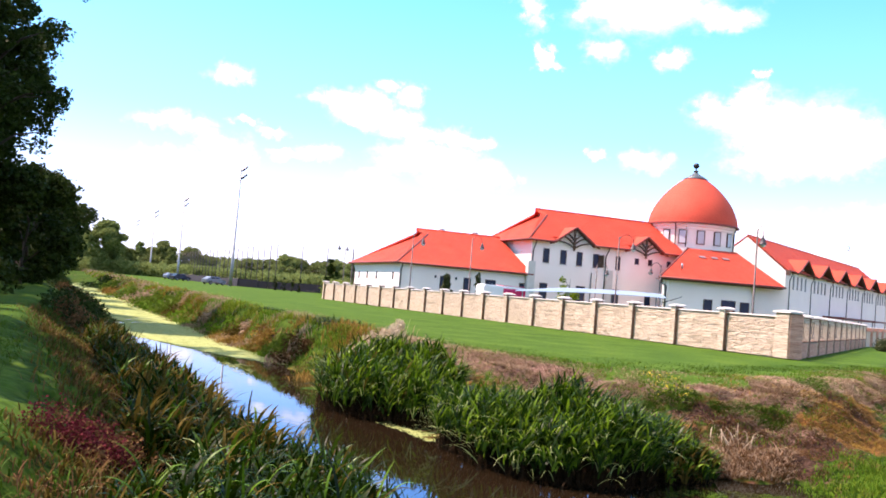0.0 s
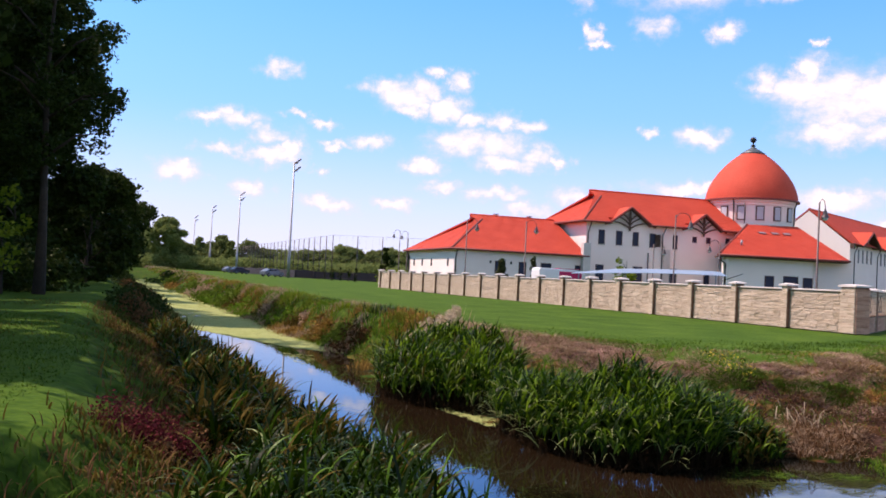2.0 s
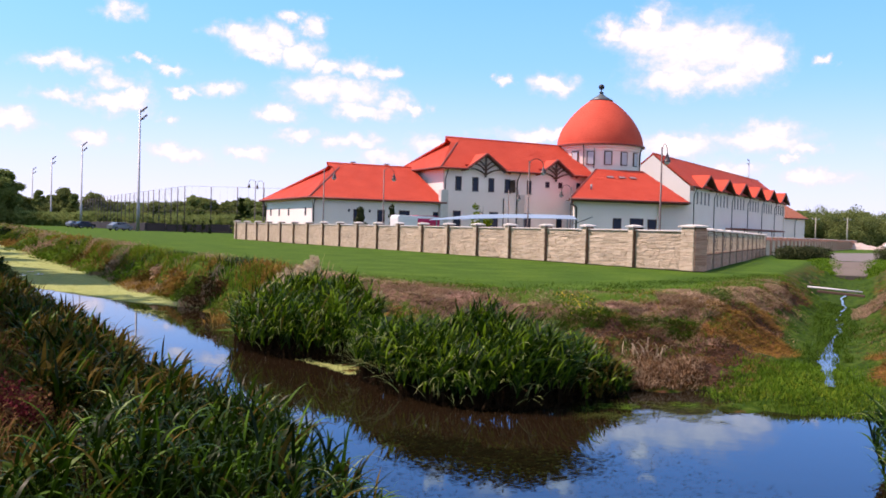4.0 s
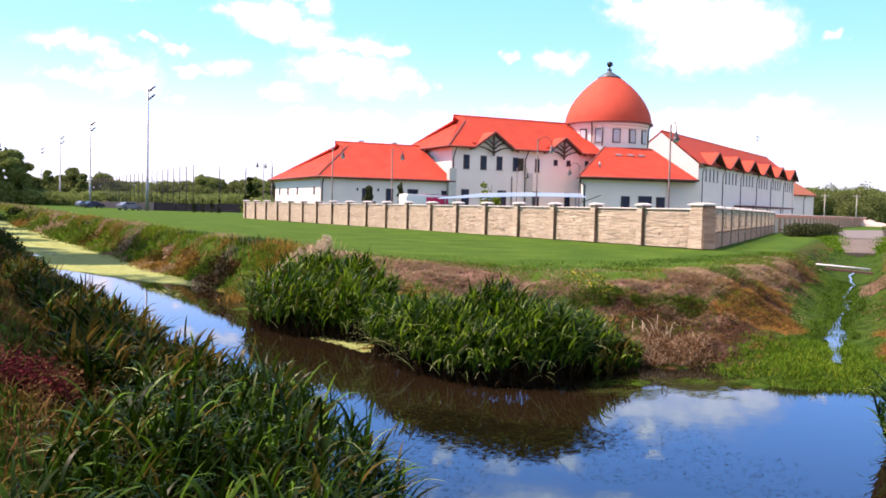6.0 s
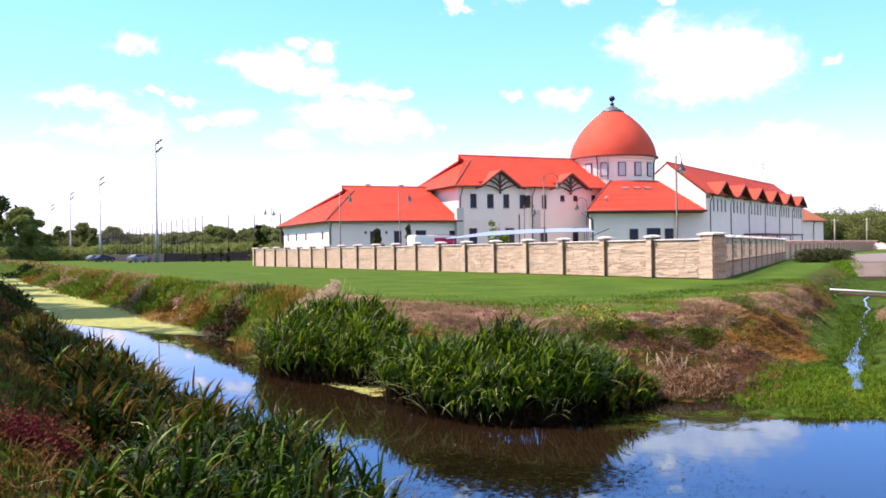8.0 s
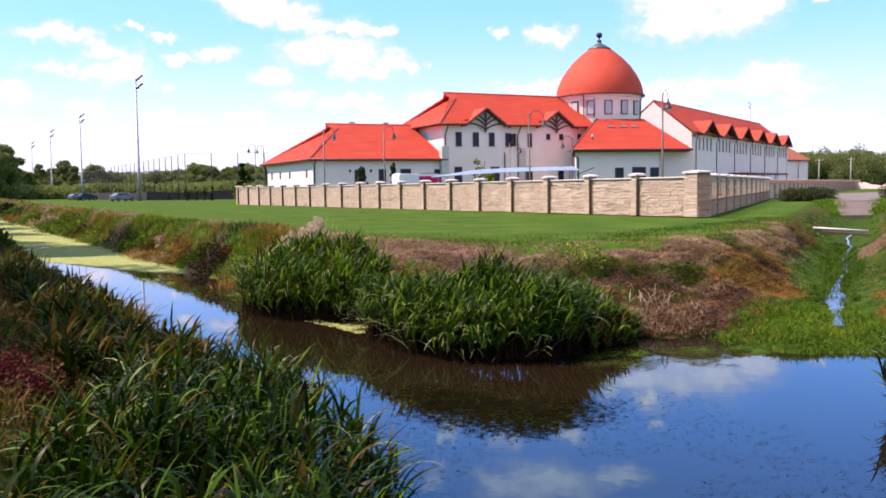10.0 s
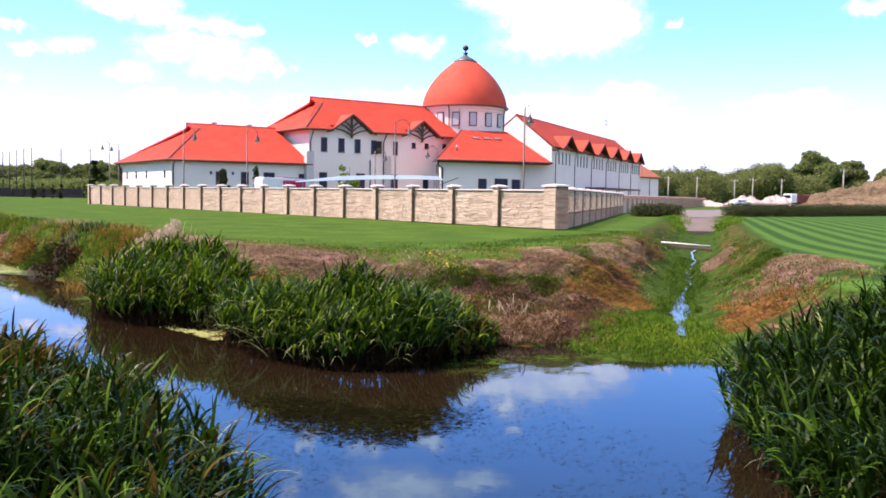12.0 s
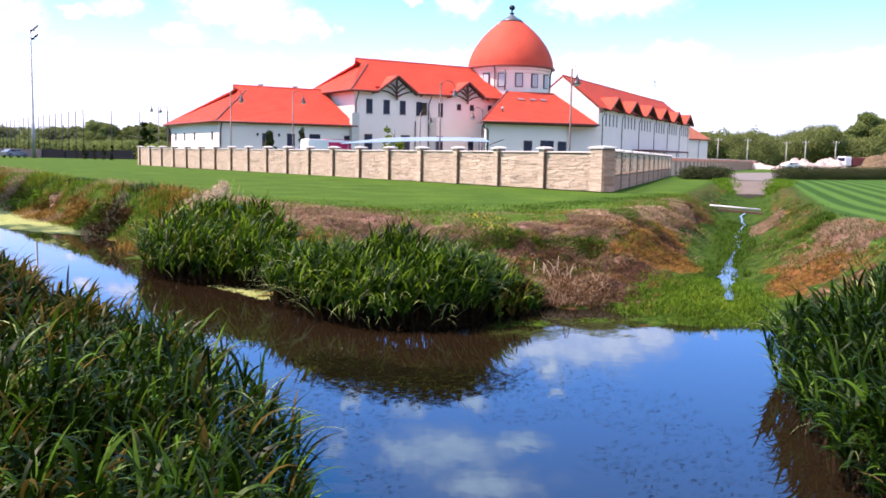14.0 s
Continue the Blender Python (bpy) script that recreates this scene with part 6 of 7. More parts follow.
def thatch(name, spots, per, length, mat, label, seed, width=(.005, .012), line=None, rise=.6, kind="dry grass"):
    """Dead or living grass combed down a bank, over elliptical patches or along a line."""
    rng = np.random.RandomState(seed)
    pts = []
    for x, y, a, b, turn in spots:
        n = int(per * a * b * 3.1)
        g = rng.normal(0, 1, (n, 2))
        g *= (rng.uniform(0, 1.15, n) ** .5 / np.hypot(g[:, 0], g[:, 1]))[:, None] * (a, b)
        c, s = math.cos(radians(turn)), math.sin(radians(turn))
        pts.append(np.stack([x + g[:, 0] * c - g[:, 1] * s, y + g[:, 0] * s + g[:, 1] * c], -1))
    if line:
        n = int(per * 18)
        i = rng.uniform(0, len(line) - 1, n)
        a = np.array(line, float)
        j = i.astype(int)
        pts.append(a[j] + (a[j + 1] - a[j]) * (i - j)[:, None] + rng.normal(0, .55, (n, 2)))
    p = np.concatenate(pts)
    clump = wobble(p[:, 0], p[:, 1], 4.3, seed) + rng.uniform(-.4, .4, len(p)) > -.35
    p = p[clump]
    z, d, q = height(p[:, 0], p[:, 1])
    ok = (d > .1) & (q > .4)
    p, z = p[ok], z[ok]
    n = len(p)
    e = .15
    gx = height(p[:, 0] + e, p[:, 1])[0] - height(p[:, 0] - e, p[:, 1])[0]
    gy = height(p[:, 0], p[:, 1] + e)[0] - height(p[:, 0], p[:, 1] - e)[0]
    down = np.arctan2(-gy, -gx) + rng.normal(0, .8, n)
    root = np.stack([p[:, 0], p[:, 1], z + .005], -1)
    q4 = arching(root, length * rng.uniform(.4, 1.3, n), rng.uniform(*width, n), rng.uniform(rise, 1.35, n), rng.uniform(1.45, 1.9, n), down, rng, 4)
    return blade_object(name, q4, mat, label, kind)


thatch("straw_mat", PINK_THATCH, 1500, .13, WEED_PINK, "bleached pinkish straw combed down the bank", 501, line=PINK_LINE)
thatch("brown_mat", PINK_THATCH, 300, .12, WEED_BROWN, "brown dead grass among the pale straw", 502, line=PINK_LINE)
thatch("orange_mat", ORANGE_THATCH, 1000, .14, WEED_OCHRE, "orange dead grass lying on the bank", 503)
thatch("brown_mat", BROWN_THATCH, 900, .13, WEED_BROWN, "dark brown dead grass lying on the bank", 504)
thatch("green_mat", GREEN_PATCH, 2200, .15, GRASS_BLADE, "green grass growing over the slumped bank", 505, rise=.1, kind="grass")
BANK = [(-3.6, 24.0), (-1.2, 19.8), (2.6, 18.2), (4.8, 18.4), (7.2, 22.4), (11.4, 32.4), (13.6, 38), (12.4, 38.5), (9.6, 33.6), (6.0, 26.2), (2, 22.8), (-2, 25.8)]
tufts("green_tussock", BANK, 110, .15, CANAL_GREEN, "green grass tussocks on the earthy bank", "grass", 231, .30, 90)
tufts("straw_tussock", BANK, 50, .12, WEED_PINK, "dry straw tussocks on the earthy bank", "dry grass", 232, .22)
tufts("ochre_tussock", BANK, 26, .12, WEED_OCHRE, "rust-coloured dead weeds on the earthy bank", "dry grass", 233, .25)
RBANK = [(8.6, 17.0), (10.9, 17.0), (11.3, 21), (12.1, 25), (14.2, 31), (16.2, 37), (15.4, 37.2), (13.2, 31), (10.6, 25.5), (8.9, 21)]
tufts("brown_tussock", BANK, 170, .11, WEED_BROWN, "flattened dead brown grass on the earthy bank", "dry grass", 241, .3, 40, lean=(1.0, 2.6), droop=(.5, .95))
tufts("rust_tussock", [(2.6, 17.6), (4.4, 17.6), (5.4, 19.6), (5.2, 22), (3.0, 21.0), (1.8, 19.4)], 40, .16, WEED_BROWN, "rusty dead weeds on the bank's foot", "dry grass", 245, .25, 24, lean=(.3, 1.4))
tufts("rust_tussock", [(3.4, 17.8), (5.4, 19.8), (6.4, 23), (4.6, 23.6), (2.4, 20.4)], 30, .14, WEED_OCHRE, "orange dead weeds on the bank", "dry grass", 246, .3, 30, lean=(.5, 2.0))
tufts("pale_straw", BANK, 130, .09, WEED_PINK, "bleached straw lying on the earthy bank", "dry grass", 242, .35, 60, lean=(1.0, 2.6), droop=(.5, .95))
tufts("brown_tussock", RBANK, 90, .11, WEED_BROWN, "flattened dead brown grass on the ditch bank", "dry grass", 243, .3, 40, lean=(1.0, 2.6), droop=(.5, .95))
tufts("green_tussock", RBANK, 34, .18, GRASS_BLADE, "green grass tussocks on the ditch bank", "grass", 234, .3, 80)
tufts("straw_tussock", RBANK, 44, .11, WEED_PINK, "dry golden straw tussocks on the ditch bank", "dry grass", 235, .22)
tufts("ochre_tussock", [(8.6, 17.0), (11, 16.8), (12.4, 21), (11, 24), (9.2, 21)], 44, .12, WEED_OCHRE, "golden dead weeds on the ditch bank", "dry grass", 236, .22)
tufts("edge_tussock", [(-9, 30.5), (-4, 26.3), (.6, 22.2), (3.6, 24), (8.4, 31.4), (12.2, 37.5), (11.4, 38.2), (6.6, 31), (2.6, 25.6), (0, 24.6), (-5, 28.5)], 170, .13, GRASS_BLADE, "ragged grass at the lawn's edge", "grass", 237, .25)
tufts("mouth_tussock", [(4.3, 16.4), (5.6, 15.1), (6.5, 14.9), (7.4, 17.0), (8.0, 19.4), (7.0, 20), (5.2, 18.4)], 190, .18, CANAL_GREEN, "bright yellow-green grass tussocks in the ditch mouth", "grass", 238, .18, lean=(.2, .8))
tufts("mouth_tussock", [(4.3, 16.4), (5.6, 15.1), (6.5, 14.9), (7.4, 17.0), (7.0, 18.4), (5.2, 18.0)], 60, .13, LEAF_LIGHT, "pale yellow-green grass patches in the ditch mouth", "grass", 248, .22, 40, lean=(.3, 1.0))
tufts("ditch_tussock", [(8.1, 21), (9.7, 24.5), (12.9, 32.5), (14.3, 36.5), (13.8, 36.8), (12.2, 33), (9.1, 25.0), (7.5, 21.2)], 240, .2, GRASS_BLADE, "green grass hanging over the ditch stream", "grass", 239, .2)
# left bank: tawny and reddish weeds, then lawn
LEFT_WEEDS = [(-3.1, 5), (-3.5, 5), (-4.9, 9.2), (-7.7, 13.6), (-11.8, 19.5), (-17.4, 27.5), (-16.6, 28.5), (-10.8, 19.5), (-6.4, 12.8), (-4.2, 9.4)]
for side in ([(18.6, 50.6), (19.6, 50.4), (23.3, 61.8), (22.4, 62.4)], [(20.4, 50.2), (21.4, 50.0), (26.8, 61.4), (25.7, 61.9)], [(22.2, 62.3), (23.2, 62.0), (25.0, 67.0), (24.0, 67.4)], [(25.9, 61.6), (26.9, 61.2), (29.0, 67.0), (28.0, 67.3)]):
    tufts("track_edge_grass", side, 60, .30, CANAL_GREEN, "rough green grass along the edge of the worn track", "grass", 71, .3, 30, lean=(.2, 1.0), width=(.02, .05))
tufts("left_weeds", LEFT_WEEDS, 220, .26, WEED_BROWN, "tawny dry grasses on the canal bank", "dry grass", 31, .32, 30, lean=(.2, 1.0))
tufts("left_weeds", LEFT_WEEDS, 150, .28, REED_TAWNY, "olive-yellow weeds on the canal bank", "dry grass", 36, .32, 34, lean=(.2, 1.0), width=(.012, .03))
tufts("left_weeds", LEFT_WEEDS, 110, .28, GRASS_BLADE, "green weeds on the canal bank", "grass", 32, .36, 34, lean=(.2, 1.0), width=(.012, .028))
rng = np.random.RandomState(33)
rb = []
for _ in range(40):
    x, y = -4.6 + rng.normal(0, .22), 8.7 + rng.normal(0, .42)
    r = rng.uniform(.10, .20)
    rb.append((x, y, float(height(x, y)[0]) + r, r, r, r * 1.25))
shrub_stuff("red_weeds", rb[:28], 6000, .024, WEED_RED, "dark crimson dock and sorrel on the bank", "weeds", 33)
shrub_stuff("brown_weeds", rb[30:], 4000, .028, WEED_BROWN, "rust-brown seeding dock on the bank", "weeds", 38)
tufts("lawn_weed", [(-5.0, 5), (-7.2, 9), (-14, 20), (-19, 28), (-21, 28), (-10, 9), (-8, 5)], 70, .10, REED_TAWNY, "tawny tufts where the lawn meets the bank", "grass", 34, .4, lean=(.4, 1.2))
bank_plants("lawn_grass", [(-4.4, 5), (-6.4, 9.6), (-9.0, 14), (-13, 20), (-17, 20), (-9.5, 9), (-7, 5)], 16000, .06, GRASS_BLADE, "tufty mown grass on the canal's lawn", "grass", 37, lean=(.2, 1.2), width=(.008, .018))

# shrubby growth along the far side of the canal


def along(line, t):
    t *= len(line) - 1
    i = min(int(t), len(line) - 2)
    f = t - i
    return line[i][0] + (line[i + 1][0] - line[i][0]) * f, line[i][1] + (line[i + 1][1] - line[i][1]) * f


NEAR_BANK = [(-7.2, 25.4), (-8.8, 27.6), (-11.8, 32.4), (-20.0, 44.6), (-29.4, 59), (-27.6, 60.2), (-17.6, 45.8), (-9.4, 33.4), (-5.4, 27.2)]
MID_BANK = [(-29.4, 59), (-42.0, 78), (-72.4, 125.2), (-69.6, 127), (-39.6, 79.6), (-27.6, 60.2)]
END_BANK = [(-72.4, 125.2), (-150, 247), (-146, 249), (-69.6, 127)]
for mat, n, lab, nm, tall, sd in ((CANAL_GREEN, 50, "green grass clumps along the canal", "canal_grass", .62, 61), (LEAF_LIGHT, 34, "yellow-green grass clumps along the canal", "light_canal_grass", .6, 62),
                                  (WEED_OCHRE, 46, "ochre seeding weeds along the canal", "ochre_weeds", .6, 63), (WEED_PINK, 40, "pinkish-brown seeding grass along the canal", "seeding_grass", .72, 64), (REED, 16, "dark green sedge clumps along the canal", "sedge", .62, 65)):
    tufts(nm, NEAR_BANK, n // 2, tall * .7, mat, lab, "grass", sd, .44, 300, lean=(.1, .8), droop=(.1, .7), width=(.014, .034))
    tufts(nm, MID_BANK, int(n * .8), tall * .8, mat, lab, "grass", sd + 10, .62, 170, lean=(.1, .7), droop=(.1, .7), width=(.03, .07))
    tufts(nm, END_BANK, n, tall * 1.1, mat, lab, "grass", sd + 20, 1.4, 110, lean=(.1, .7), droop=(.1, .7), width=(.08, .18))
def edge_bush(x, y, wide, tall, mat, seed, label, leaf=.06):
    """A rounded water-side bush of many small leaves on thin stems."""
    rng = np.random.RandomState(seed)
    blobs = []
    for _ in range(11):
        a, r = rng.uniform(0, 6.28), wide * .55 * rng.uniform(0, 1) ** .5
        u, v = x + r * math.cos(a) * 1.2, y + r * math.sin(a)
        top = tall * (1 - .5 * (r / wide / .55) ** 2) * rng.uniform(.75, 1.05)
        base = min(max(float(height(u, v)[0]), WATER), WATER + .4)
        blobs.append((u, v, base + top * .48, wide * .26, wide * .26, top * .48))
    pts = blob_points(blobs, 950 / wide, rng, .2, .16)
    return tagged(quads_object("water_side_bush", leaf_quads(pts, leaf, rng, long=2.4), mat), label, "bush", kind="stuff")


for k, (x, y, w, t, mat, lab) in enumerate((
        (-9.3, 30.5, 1.5, .85, WEED_RUSSET, "dark russet bush at the water's edge"), (-10.6, 32.3, 1.3, .8, LEAF_MID, "dark olive-green bush at the water's edge"),
        (-12.1, 34.3, 1.2, .75, WEED_OCHRE, "ochre seeding bush at the water's edge"), (-13.2, 36.4, 1.5, .85, WEED_OCHRE, "ochre seeding bush at the water's edge"), (-11.4, 35.6, 1.3, 1.0, WEED_PINK, "pinkish seeding grass clump above the water"), (-13.8, 38.9, 1.4, 1.0, WEED_PINK, "tall pinkish weeds above the water"),
        (-15.1, 39.4, 1.2, .7, REED_TAWNY, "tawny weeds at the water's edge"), (-16.8, 42.1, 2.0, .95, CANAL_GREEN, "bright green bush at the water's edge"), (-19.0, 45.2, 1.3, .7, WEED_PINK, "pinkish weeds at the water's edge"), (-20.0, 47.4, 1.4, .8, WEED_OCHRE, "orange-ochre bush at the water's edge"),
        (-22.6, 51.4, 2.3, 1.0, CANAL_GREEN, "bright green bush at the water's edge"), (-25.0, 54.6, 1.8, .8, REED_TAWNY, "tawny weeds at the water's edge"), (-27.0, 57.6, 2.6, 1.2, LEAF_MID, "green bush at the water's edge"), (-29.6, 61.0, 2.4, 1.2, CANAL_GREEN, "green bush at the water's edge"),
        (-32.0, 63.8, 2.8, 1.3, LEAF_MID, "green bush at the water's edge"), (-35.8, 70.5, 2.6, 1.3, WEED_PINK, "pinkish seeding bush along the canal"), (-41.3, 78.8, 3.4, 1.4, LEAF_MID, "green bush along the canal"), (-47.6, 89, 3.4, 1.4, WEED_OCHRE, "ochre bush along the canal"),
        (-55.2, 100.8, 4.0, 1.6, LEAF_MID, "green bush along the canal"), (-64.6, 115, 4.4, 1.6, LEAF_DARK, "dark green bush along the canal"))):
    edge_bush(x, y, w, t, mat, 700 + k, lab, .04 + .0010 * y)
bush = [(-7.6 + .4 * a, 26.6 + .6 * b, float(height(-7.6 + .4 * a, 26.6 + .6 * b)[0]) + .22, .34, .34, .34) for a, b in ((0, 0), (.8, .3), (-.9, .8), (.2, 1.2), (-1.6, 1.6))]
shrub_stuff("russet_bush", bush, 3600, .035, LEAF_MID, "dark green bush at the water's edge", "bushes", 66)
shrub_stuff("russet_bush", bush[1:4], 1600, .03, WEED_RUSSET, "russet twigs in the dark bush", "bushes", 67)
LEFT_SIDE = [(-16.0, 28.7), (-24, 42.8), (-35, 60), (-46, 75.5), (-77, 123)]
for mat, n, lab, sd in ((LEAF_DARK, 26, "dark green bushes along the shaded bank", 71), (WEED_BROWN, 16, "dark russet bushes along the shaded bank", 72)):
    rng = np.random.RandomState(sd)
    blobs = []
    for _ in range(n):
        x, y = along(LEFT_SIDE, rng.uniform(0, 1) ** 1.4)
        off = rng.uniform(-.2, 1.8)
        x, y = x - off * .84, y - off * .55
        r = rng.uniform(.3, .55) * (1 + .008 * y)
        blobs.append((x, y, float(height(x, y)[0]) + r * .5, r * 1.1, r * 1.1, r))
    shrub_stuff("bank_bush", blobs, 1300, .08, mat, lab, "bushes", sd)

# pale plume grass and yellow flowers
bank_plants("plume_grass", [(-6.3, 25.0), (-5.0, 24.4), (-4.7, 25.4), (-6.0, 26.2)], 1900, .95, PLUME, "pale feathery plume grass on the bank", "grass", 41, lean=(.05, .4), droop=(0, .3))
rng = np.random.RandomState(44)
tops = []
for _ in range(26):
    x, y = rng.uniform(-6.3, -4.9), rng.uniform(24.6, 26.0)
    tops.append((x, y, float(height(x, y)[0]) + rng.uniform(.25, .80), .17, .17, .24))
shrub_stuff("plume_heads", tops, 7000, .035, PLUME, "pale feathery seed heads above the bank", "grass", 45, long=3.0)
yb = [(2.0 + .4 * a, 20.5 + .6 * b, float(height(2.0 + .4 * a, 20.5 + .6 * b)[0]) + .34, .2, .2, .16) for a, b in ((0, 0), (.6, .3), (-.4, .5), (1.0, -.5), (.2, -.9), (1.5, -.9))]
shrub_stuff("yellow_flowers", yb, 900, .03, WEED_YELLOW, "small clump of yellow wild flowers", "flowers", 42, long=1.1)
shrub_stuff("flower_leaves", [(x, y, z - .15, .22, .22, .24) for x, y, z, *_ in yb], 900, .045, LEAF_MID, "yellow-green leaves of wild flowers", "weeds", 43)


# floating plants on the water
def floating(name, poly, n, size, mat, label, category, seed, flat=.006, keep=None, slim=(.25, .9), fray=0.0):
    rng = np.random.RandomState(seed)
    p = scatter(poly, n, rng)
    if fray:
        p = p[seg_distance(p[:, 0], p[:, 1], poly, True)[0] > fray * rng.uniform(0, 1, len(p))]
        p = p + rng.normal(0, fray * .25, p.shape)
    if keep is not None:
        p = p[wobble(p[:, 0], p[:, 1], keep[0], seed) > keep[1]]
    n = len(p)
    a = rng.uniform(0, np.pi, n) if slim[1] > .5 else rng.normal(.15, .5, n)
    s = size * rng.uniform(.4, 1.4, n)
    e = rng.uniform(*slim, n)
    z = WATER + flat + rng.uniform(0, .004, n)
    ux, uy = np.cos(a) * s, np.sin(a) * s
    vx, vy = -np.sin(a) * s * e, np.cos(a) * s * e
    q = np.stack([np.stack([p[:, 0] + i * ux + j * vx, p[:, 1] + i * uy + j * vy, z], -1) for i, j in ((-1, 0), (-.4, -.8), (.5, -.7), (1, 0), (.4, .8), (-.5, .7))], 1)
    return tagged(quads_object(name, q, mat, k=6), label, category, kind="stuff")


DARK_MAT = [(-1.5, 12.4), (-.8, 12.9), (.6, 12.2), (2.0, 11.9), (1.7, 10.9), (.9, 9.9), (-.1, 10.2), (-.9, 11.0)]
floating("duckweed", [(-19.5, 45), (-11.2, 32.6), (-9.6, 30.0), (-11.8, 30.8), (-15.2, 33.4), (-19.0, 36.6), (-21.0, 39.2), (-24.2, 44.2)], 14000, .14, DUCKWEED, "pale green film of duckweed on the canal", "duckweed", 81, keep=(.5, -1.2))
floating("duckweed", [(-155, 255), (-72, 125.5), (-41.6, 78), (-19.5, 44.6), (-23.4, 44.2), (-45, 76), (-76, 122.5), (-160, 254)], 16000, .42, DUCKWEED, "pale green film of duckweed on the far canal", "duckweed", 82, keep=(.25, -.9))
floating("duckweed", [(-3.9, 19.1), (-3.2, 18.3), (-2.4, 17.3), (-2.1, 17.6), (-2.6, 18.7), (-3.6, 19.5)], 700, .05, DUCKWEED, "bright duckweed at the reeds' foot", "duckweed", 83)
floating("duckweed", [(-8.0, 27.3), (-10.6, 31.0), (-14, 32.5), (-9.6, 25.6), (-6.4, 20.8), (-4.6, 19.9), (-6.0, 22.6)], 1000, .10, DUCKWEED, "scattered duckweed on the canal", "duckweed", 84, keep=(.8, .35), slim=(.1, .35))
floating("floating_weed", [(1.6, 14.9), (2.6, 15.8), (4.0, 15.9), (4.6, 14.9), (4.0, 14.0), (2.6, 13.6), (1.5, 14.0)], 2600, .07, WATER_WEED, "floating olive water weed by the bank", "water weed", 85, keep=(3.4, -.1), slim=(.05, .13), fray=.4)
floating("floating_weed", [(1.5, 14.6), (2.2, 15.4), (4.0, 15.9), (4.2, 15.4), (2.8, 14.8), (2.0, 14.3)], 1100, .07, CANAL_GREEN, "bright green grass afloat at the bank's foot", "water weed", 89, keep=(3.4, -.1), slim=(.05, .13), fray=.3)
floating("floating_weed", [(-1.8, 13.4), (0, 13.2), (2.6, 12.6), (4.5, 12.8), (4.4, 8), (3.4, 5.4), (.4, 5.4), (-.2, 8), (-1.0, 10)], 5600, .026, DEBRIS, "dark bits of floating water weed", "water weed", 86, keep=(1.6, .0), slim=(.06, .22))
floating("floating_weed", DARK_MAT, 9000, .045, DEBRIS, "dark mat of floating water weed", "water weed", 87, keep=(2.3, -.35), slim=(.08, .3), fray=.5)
floating("floating_weed", DARK_MAT, 900, .04, WATER_WEED, "olive strands on the dark weed mat", "water weed", 90, keep=(2.3, -.35), slim=(.05, .14), fray=.5)
bank_plants("water_grass", [(1.6, 14.8), (3.9, 16.2), (4.5, 15.2), (3.8, 14.4), (2.6, 14.2)], 1500, .12, WATER_WEED, "grass blades lying on the water", "grass", 88, lean=(1.0, 2.0), droop=(.7, 1.0))

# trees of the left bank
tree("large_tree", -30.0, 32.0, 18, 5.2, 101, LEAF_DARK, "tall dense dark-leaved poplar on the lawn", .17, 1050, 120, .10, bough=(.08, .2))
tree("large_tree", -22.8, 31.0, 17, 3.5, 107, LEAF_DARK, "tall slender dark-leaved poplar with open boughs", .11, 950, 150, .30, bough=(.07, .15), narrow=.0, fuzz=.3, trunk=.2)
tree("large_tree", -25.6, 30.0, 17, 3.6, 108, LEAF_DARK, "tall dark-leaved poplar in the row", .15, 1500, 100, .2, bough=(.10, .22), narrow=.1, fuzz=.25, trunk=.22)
# out of view, added for the shade it casts on the lawn
tree("large_tree", -30.0, 23.0, 18, 5.0, 109, LEAF_DARK, "unseen dark-leaved tree added behind the lawn for its shade", .22, 700, 80, .15, bough=(.1, .22))
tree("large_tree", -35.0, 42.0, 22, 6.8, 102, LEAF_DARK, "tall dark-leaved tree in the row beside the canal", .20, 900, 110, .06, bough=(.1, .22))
# four more unseen trees, added to cast shade on lawn and bank
tree("large_tree", -15.0, 4.4, 13, 4.5, 103, LEAF_DARK, "unseen dark-leaved tree added to shade the lawn's edge", .2, 800, 70, .12, bough=(.1, .22))
tree("large_tree", -19.6, 18.2, 16, 4.2, 106, LEAF_DARK, "unseen dark-leaved tree added to shade the lawn", .22, 700, 60, .2, bough=(.1, .22))
tree("large_tree", -15.6, 11.2, 13, 4.6, 111, LEAF_DARK, "unseen dark-leaved tree added to shade the lawn's side", .22, 700, 64, .2, bough=(.1, .22))
tree("large_tree", -36.0, 25.0, 20, 6.0, 104, LEAF_DARK, "unseen dark-leaved tree added behind the row for its shade", .22, 700, 70, .08, bough=(.1, .22))
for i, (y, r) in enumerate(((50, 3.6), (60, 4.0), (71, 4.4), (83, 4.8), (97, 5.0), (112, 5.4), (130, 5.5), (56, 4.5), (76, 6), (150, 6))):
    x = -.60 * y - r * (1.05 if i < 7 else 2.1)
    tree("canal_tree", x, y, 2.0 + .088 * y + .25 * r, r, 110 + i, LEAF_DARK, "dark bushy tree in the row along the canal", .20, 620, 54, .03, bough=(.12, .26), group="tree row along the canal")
rng = np.random.RandomState(320)
ub = []
for _ in range(60):
    u = rng.uniform(0, 1)
    x, y = -24.5 - 14 * u + rng.normal(0, .8), 33.0 + 9 * u + rng.normal(0, 1.2)
    r = rng.uniform(.6, 1.5)
    ub.append((x, y, r * .7, r * 1.2, r, r))
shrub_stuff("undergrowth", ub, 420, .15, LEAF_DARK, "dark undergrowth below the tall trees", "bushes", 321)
tree("sapling", -23.3, 29.5, 4.2, 1.3, 130, LEAF_LIGHT, "young bright-green sapling on the lawn", .16, 260, 14, .25, trunk=.05)

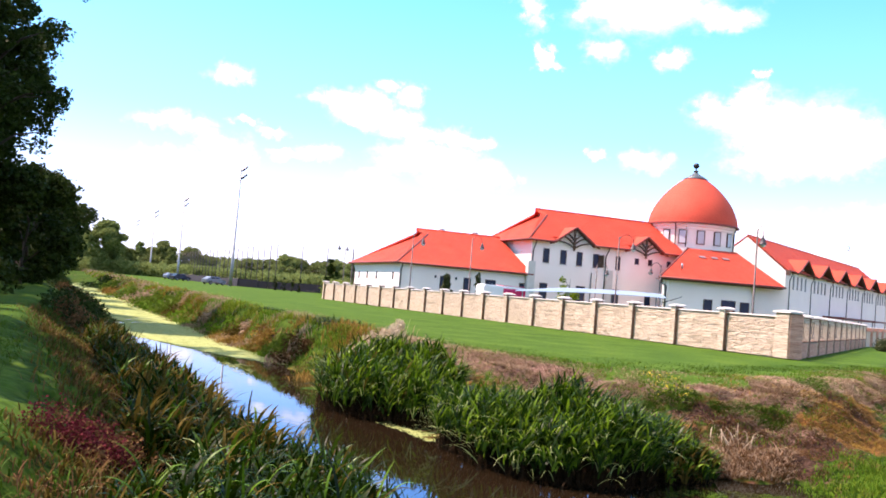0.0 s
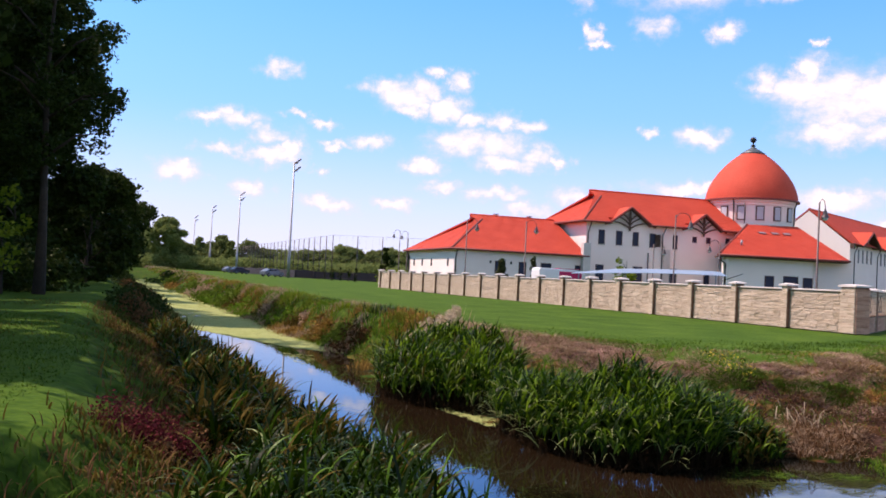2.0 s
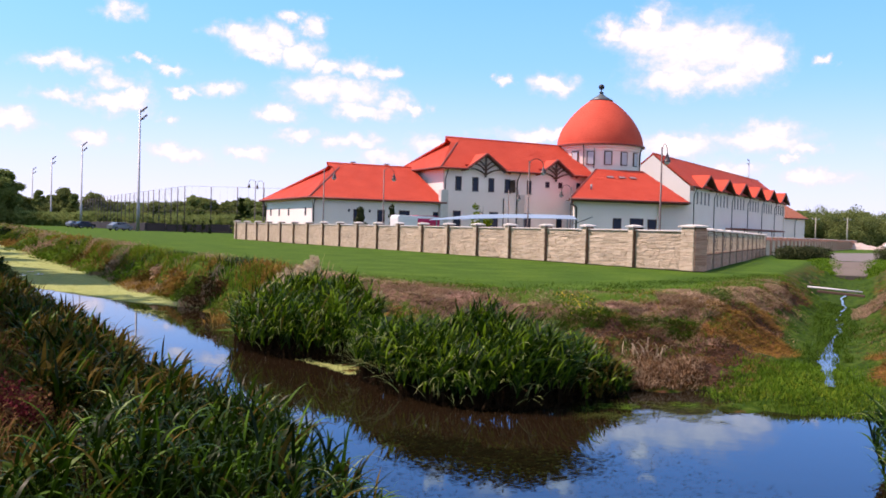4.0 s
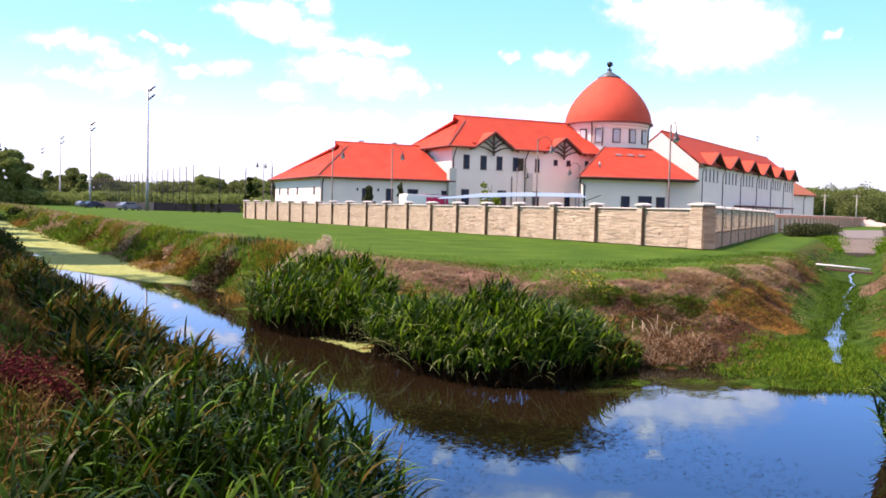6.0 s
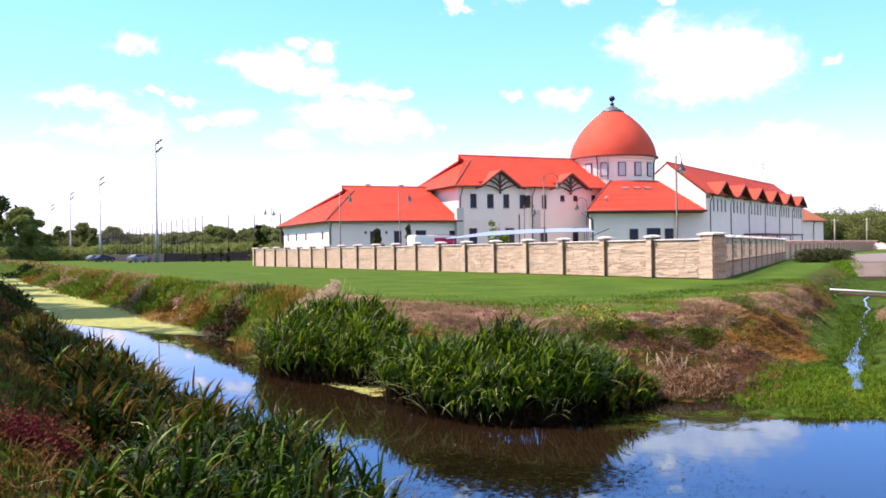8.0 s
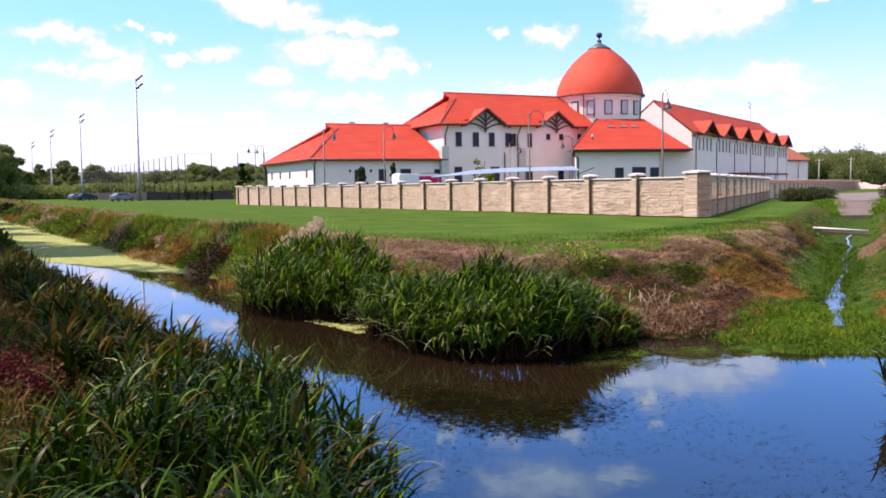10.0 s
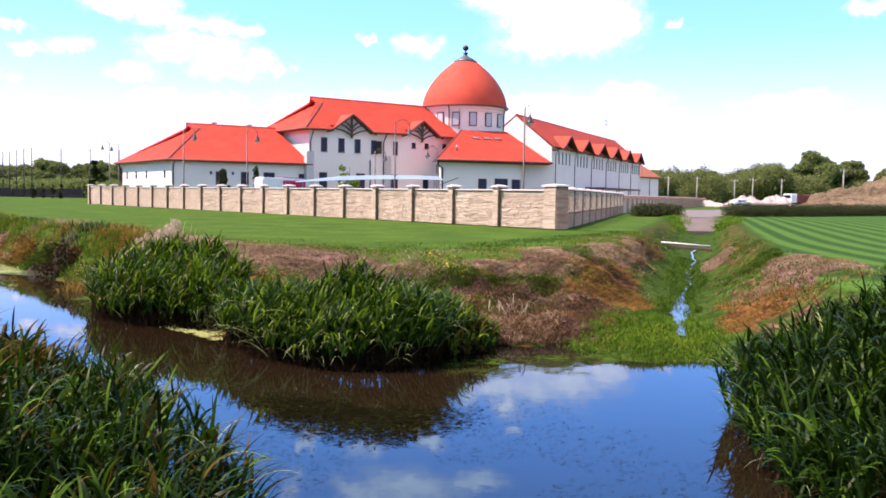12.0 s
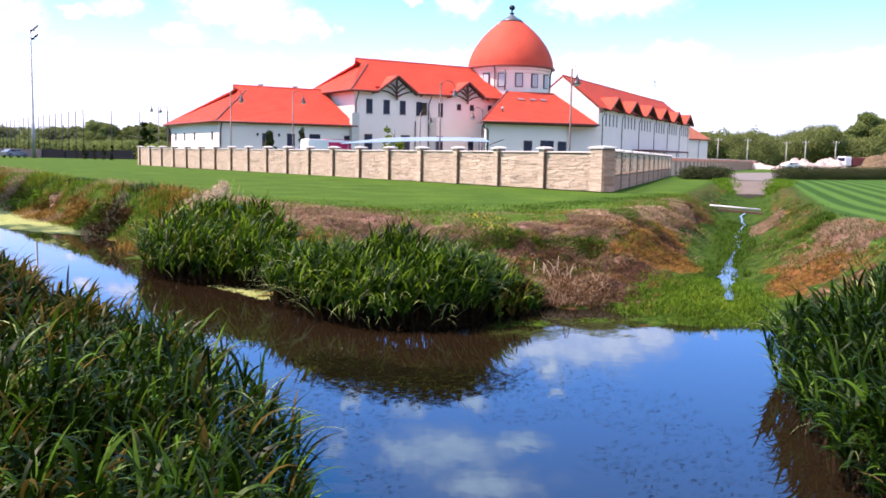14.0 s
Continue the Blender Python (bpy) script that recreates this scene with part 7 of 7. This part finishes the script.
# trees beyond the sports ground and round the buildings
tree("field_tree", *on_ray(-.574, 238), 14.4, 6.6, 140, LEAF_HAZED, "broad round tree beyond the sports ground", .34, 420, 80, .0, bough=(.16, .3), fuzz=.1)
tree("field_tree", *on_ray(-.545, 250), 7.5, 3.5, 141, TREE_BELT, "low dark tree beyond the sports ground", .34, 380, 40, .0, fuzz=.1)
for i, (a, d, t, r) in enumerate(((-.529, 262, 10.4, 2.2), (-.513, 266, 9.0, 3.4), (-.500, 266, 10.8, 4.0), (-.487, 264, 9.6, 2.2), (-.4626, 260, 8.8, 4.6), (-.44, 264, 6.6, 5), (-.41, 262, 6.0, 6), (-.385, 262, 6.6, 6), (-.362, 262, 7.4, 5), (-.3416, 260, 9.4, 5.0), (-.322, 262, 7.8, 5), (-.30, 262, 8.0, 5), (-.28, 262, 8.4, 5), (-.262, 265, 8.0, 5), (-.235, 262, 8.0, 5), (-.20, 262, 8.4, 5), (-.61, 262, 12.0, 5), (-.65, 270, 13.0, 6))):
    tree("field_tree", *on_ray(a, d), t, r, 145 + i, TREE_BELT if i % 3 else LEAF_HAZED, "rounded tree in the belt beyond the sports ground", .30, 480, 70, .0, bough=(.2, .4), group="belt of trees beyond the field", fuzz=.12)
rng = np.random.RandomState(170)
hb = []
for _ in range(150):
    a, d = rng.uniform(-.62, -.2), rng.uniform(236, 250)
    x, y = on_ray(a, d)
    r = rng.uniform(1.6, 3.2)
    hb.append((x, y, r * .6, r * 1.5, r, r * .8))
shrub_stuff("hedge_belt", hb, 170, .36, LEAF_HAZED, "sunlit light-green hedge behind the sports ground", "hedge", 171)
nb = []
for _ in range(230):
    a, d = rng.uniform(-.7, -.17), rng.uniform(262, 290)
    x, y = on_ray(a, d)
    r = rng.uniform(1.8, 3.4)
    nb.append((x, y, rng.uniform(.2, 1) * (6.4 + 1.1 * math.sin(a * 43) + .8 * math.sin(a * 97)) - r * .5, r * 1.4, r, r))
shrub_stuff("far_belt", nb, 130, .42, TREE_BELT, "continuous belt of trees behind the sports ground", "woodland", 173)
fb = []
for _ in range(200):
    a, d = rng.uniform(.25, .95), rng.uniform(255, 330)
    x, y = on_ray(a, d)
    r = rng.uniform(2.5, 5.5)
    z = rng.uniform(.3, 1) * (7.5 + 2.5 * math.sin(a * 17) + 2 * math.sin(a * 41))
    fb.append((x, y, max(z - r * .4, r * .5), r * 1.3, r, r))
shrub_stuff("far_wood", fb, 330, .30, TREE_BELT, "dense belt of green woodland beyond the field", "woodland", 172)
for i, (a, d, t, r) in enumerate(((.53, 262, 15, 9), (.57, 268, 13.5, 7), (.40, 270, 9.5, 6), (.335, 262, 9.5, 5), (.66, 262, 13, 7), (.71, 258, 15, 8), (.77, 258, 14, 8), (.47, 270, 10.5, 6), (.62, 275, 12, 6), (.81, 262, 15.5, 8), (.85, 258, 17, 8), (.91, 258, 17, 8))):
    tree("wood_tree", *on_ray(a, d), t, r, 180 + i, TREE_BELT if i % 3 else LEAF_HAZED, "large leafy tree at the edge of the wood", .32, 560, 60, .0, fuzz=.08, group="trees of the far wood")
tree("conifer", *on_ray(-.2905, 130), 5.5, 1.3, 195, LEAF_DARK, "narrow dark conifer beside the low building", .22, 900, 30, .02, narrow=1.6)
for i, a in enumerate((-.1531, -.1169)):
    tree("conifer", *on_ray(a, 88 + i), 3.5 + .5 * i, .60 - .15 * i, 196 + i, HEDGE, "small grey-green cypress before the low building", .12, 1600, 46, .0, narrow=1.5, bough=(.3, .5), squash=1.5)
tree("young_tree", *on_ray(-.018, 93), 4.9, 1.6, 199, LEAF_LIGHT, "young light-green tree before the white facade", .2, 420, 16, .3)
sh = [(*on_ray(a, 112 + 3 * math.sin(a * 90)), 1.0, 1.6, 1.2, 1.2) for a in np.arange(-.286, -.262, .006)]
shrub_stuff("garden_hedge", sh, 300, .2, LEAF_LIGHT, "light-green clipped hedge by the low building", "hedge", 201)
for i, a in enumerate((-.326, -.335, -.345, -.356)):
    tree("small_cypress", *on_ray(a, 140), 2.3, .42, 205 + i, LEAF_DARK, "small dark cypress by the field fence", .16, 2200, 14, .02, narrow=1.4, group="row of small cypresses")

# hedges beside the gravel track
hb = [(x, 74.5 + .62 * (x - 32) + rng.uniform(-.3, .3), .52, 1.0, .9, .66 + rng.uniform(-.05, .08)) for x in np.arange(32.0, 110, .8)]
shrub_stuff("lavender_hedge", hb, 4200, .05, HEDGE, "low grey-green hedge along the striped lawn", "hedge", 211)
hb = [(21.9 + 3.4 * rng.uniform(0, 1), 69 + rng.uniform(-1, 2.0), .4, .9, .8, .62) for _ in range(16)]
shrub_stuff("dark_bush", hb, 2200, .07, HEDGE, "dark bushes at the end of the railing wall", "bushes", 212)
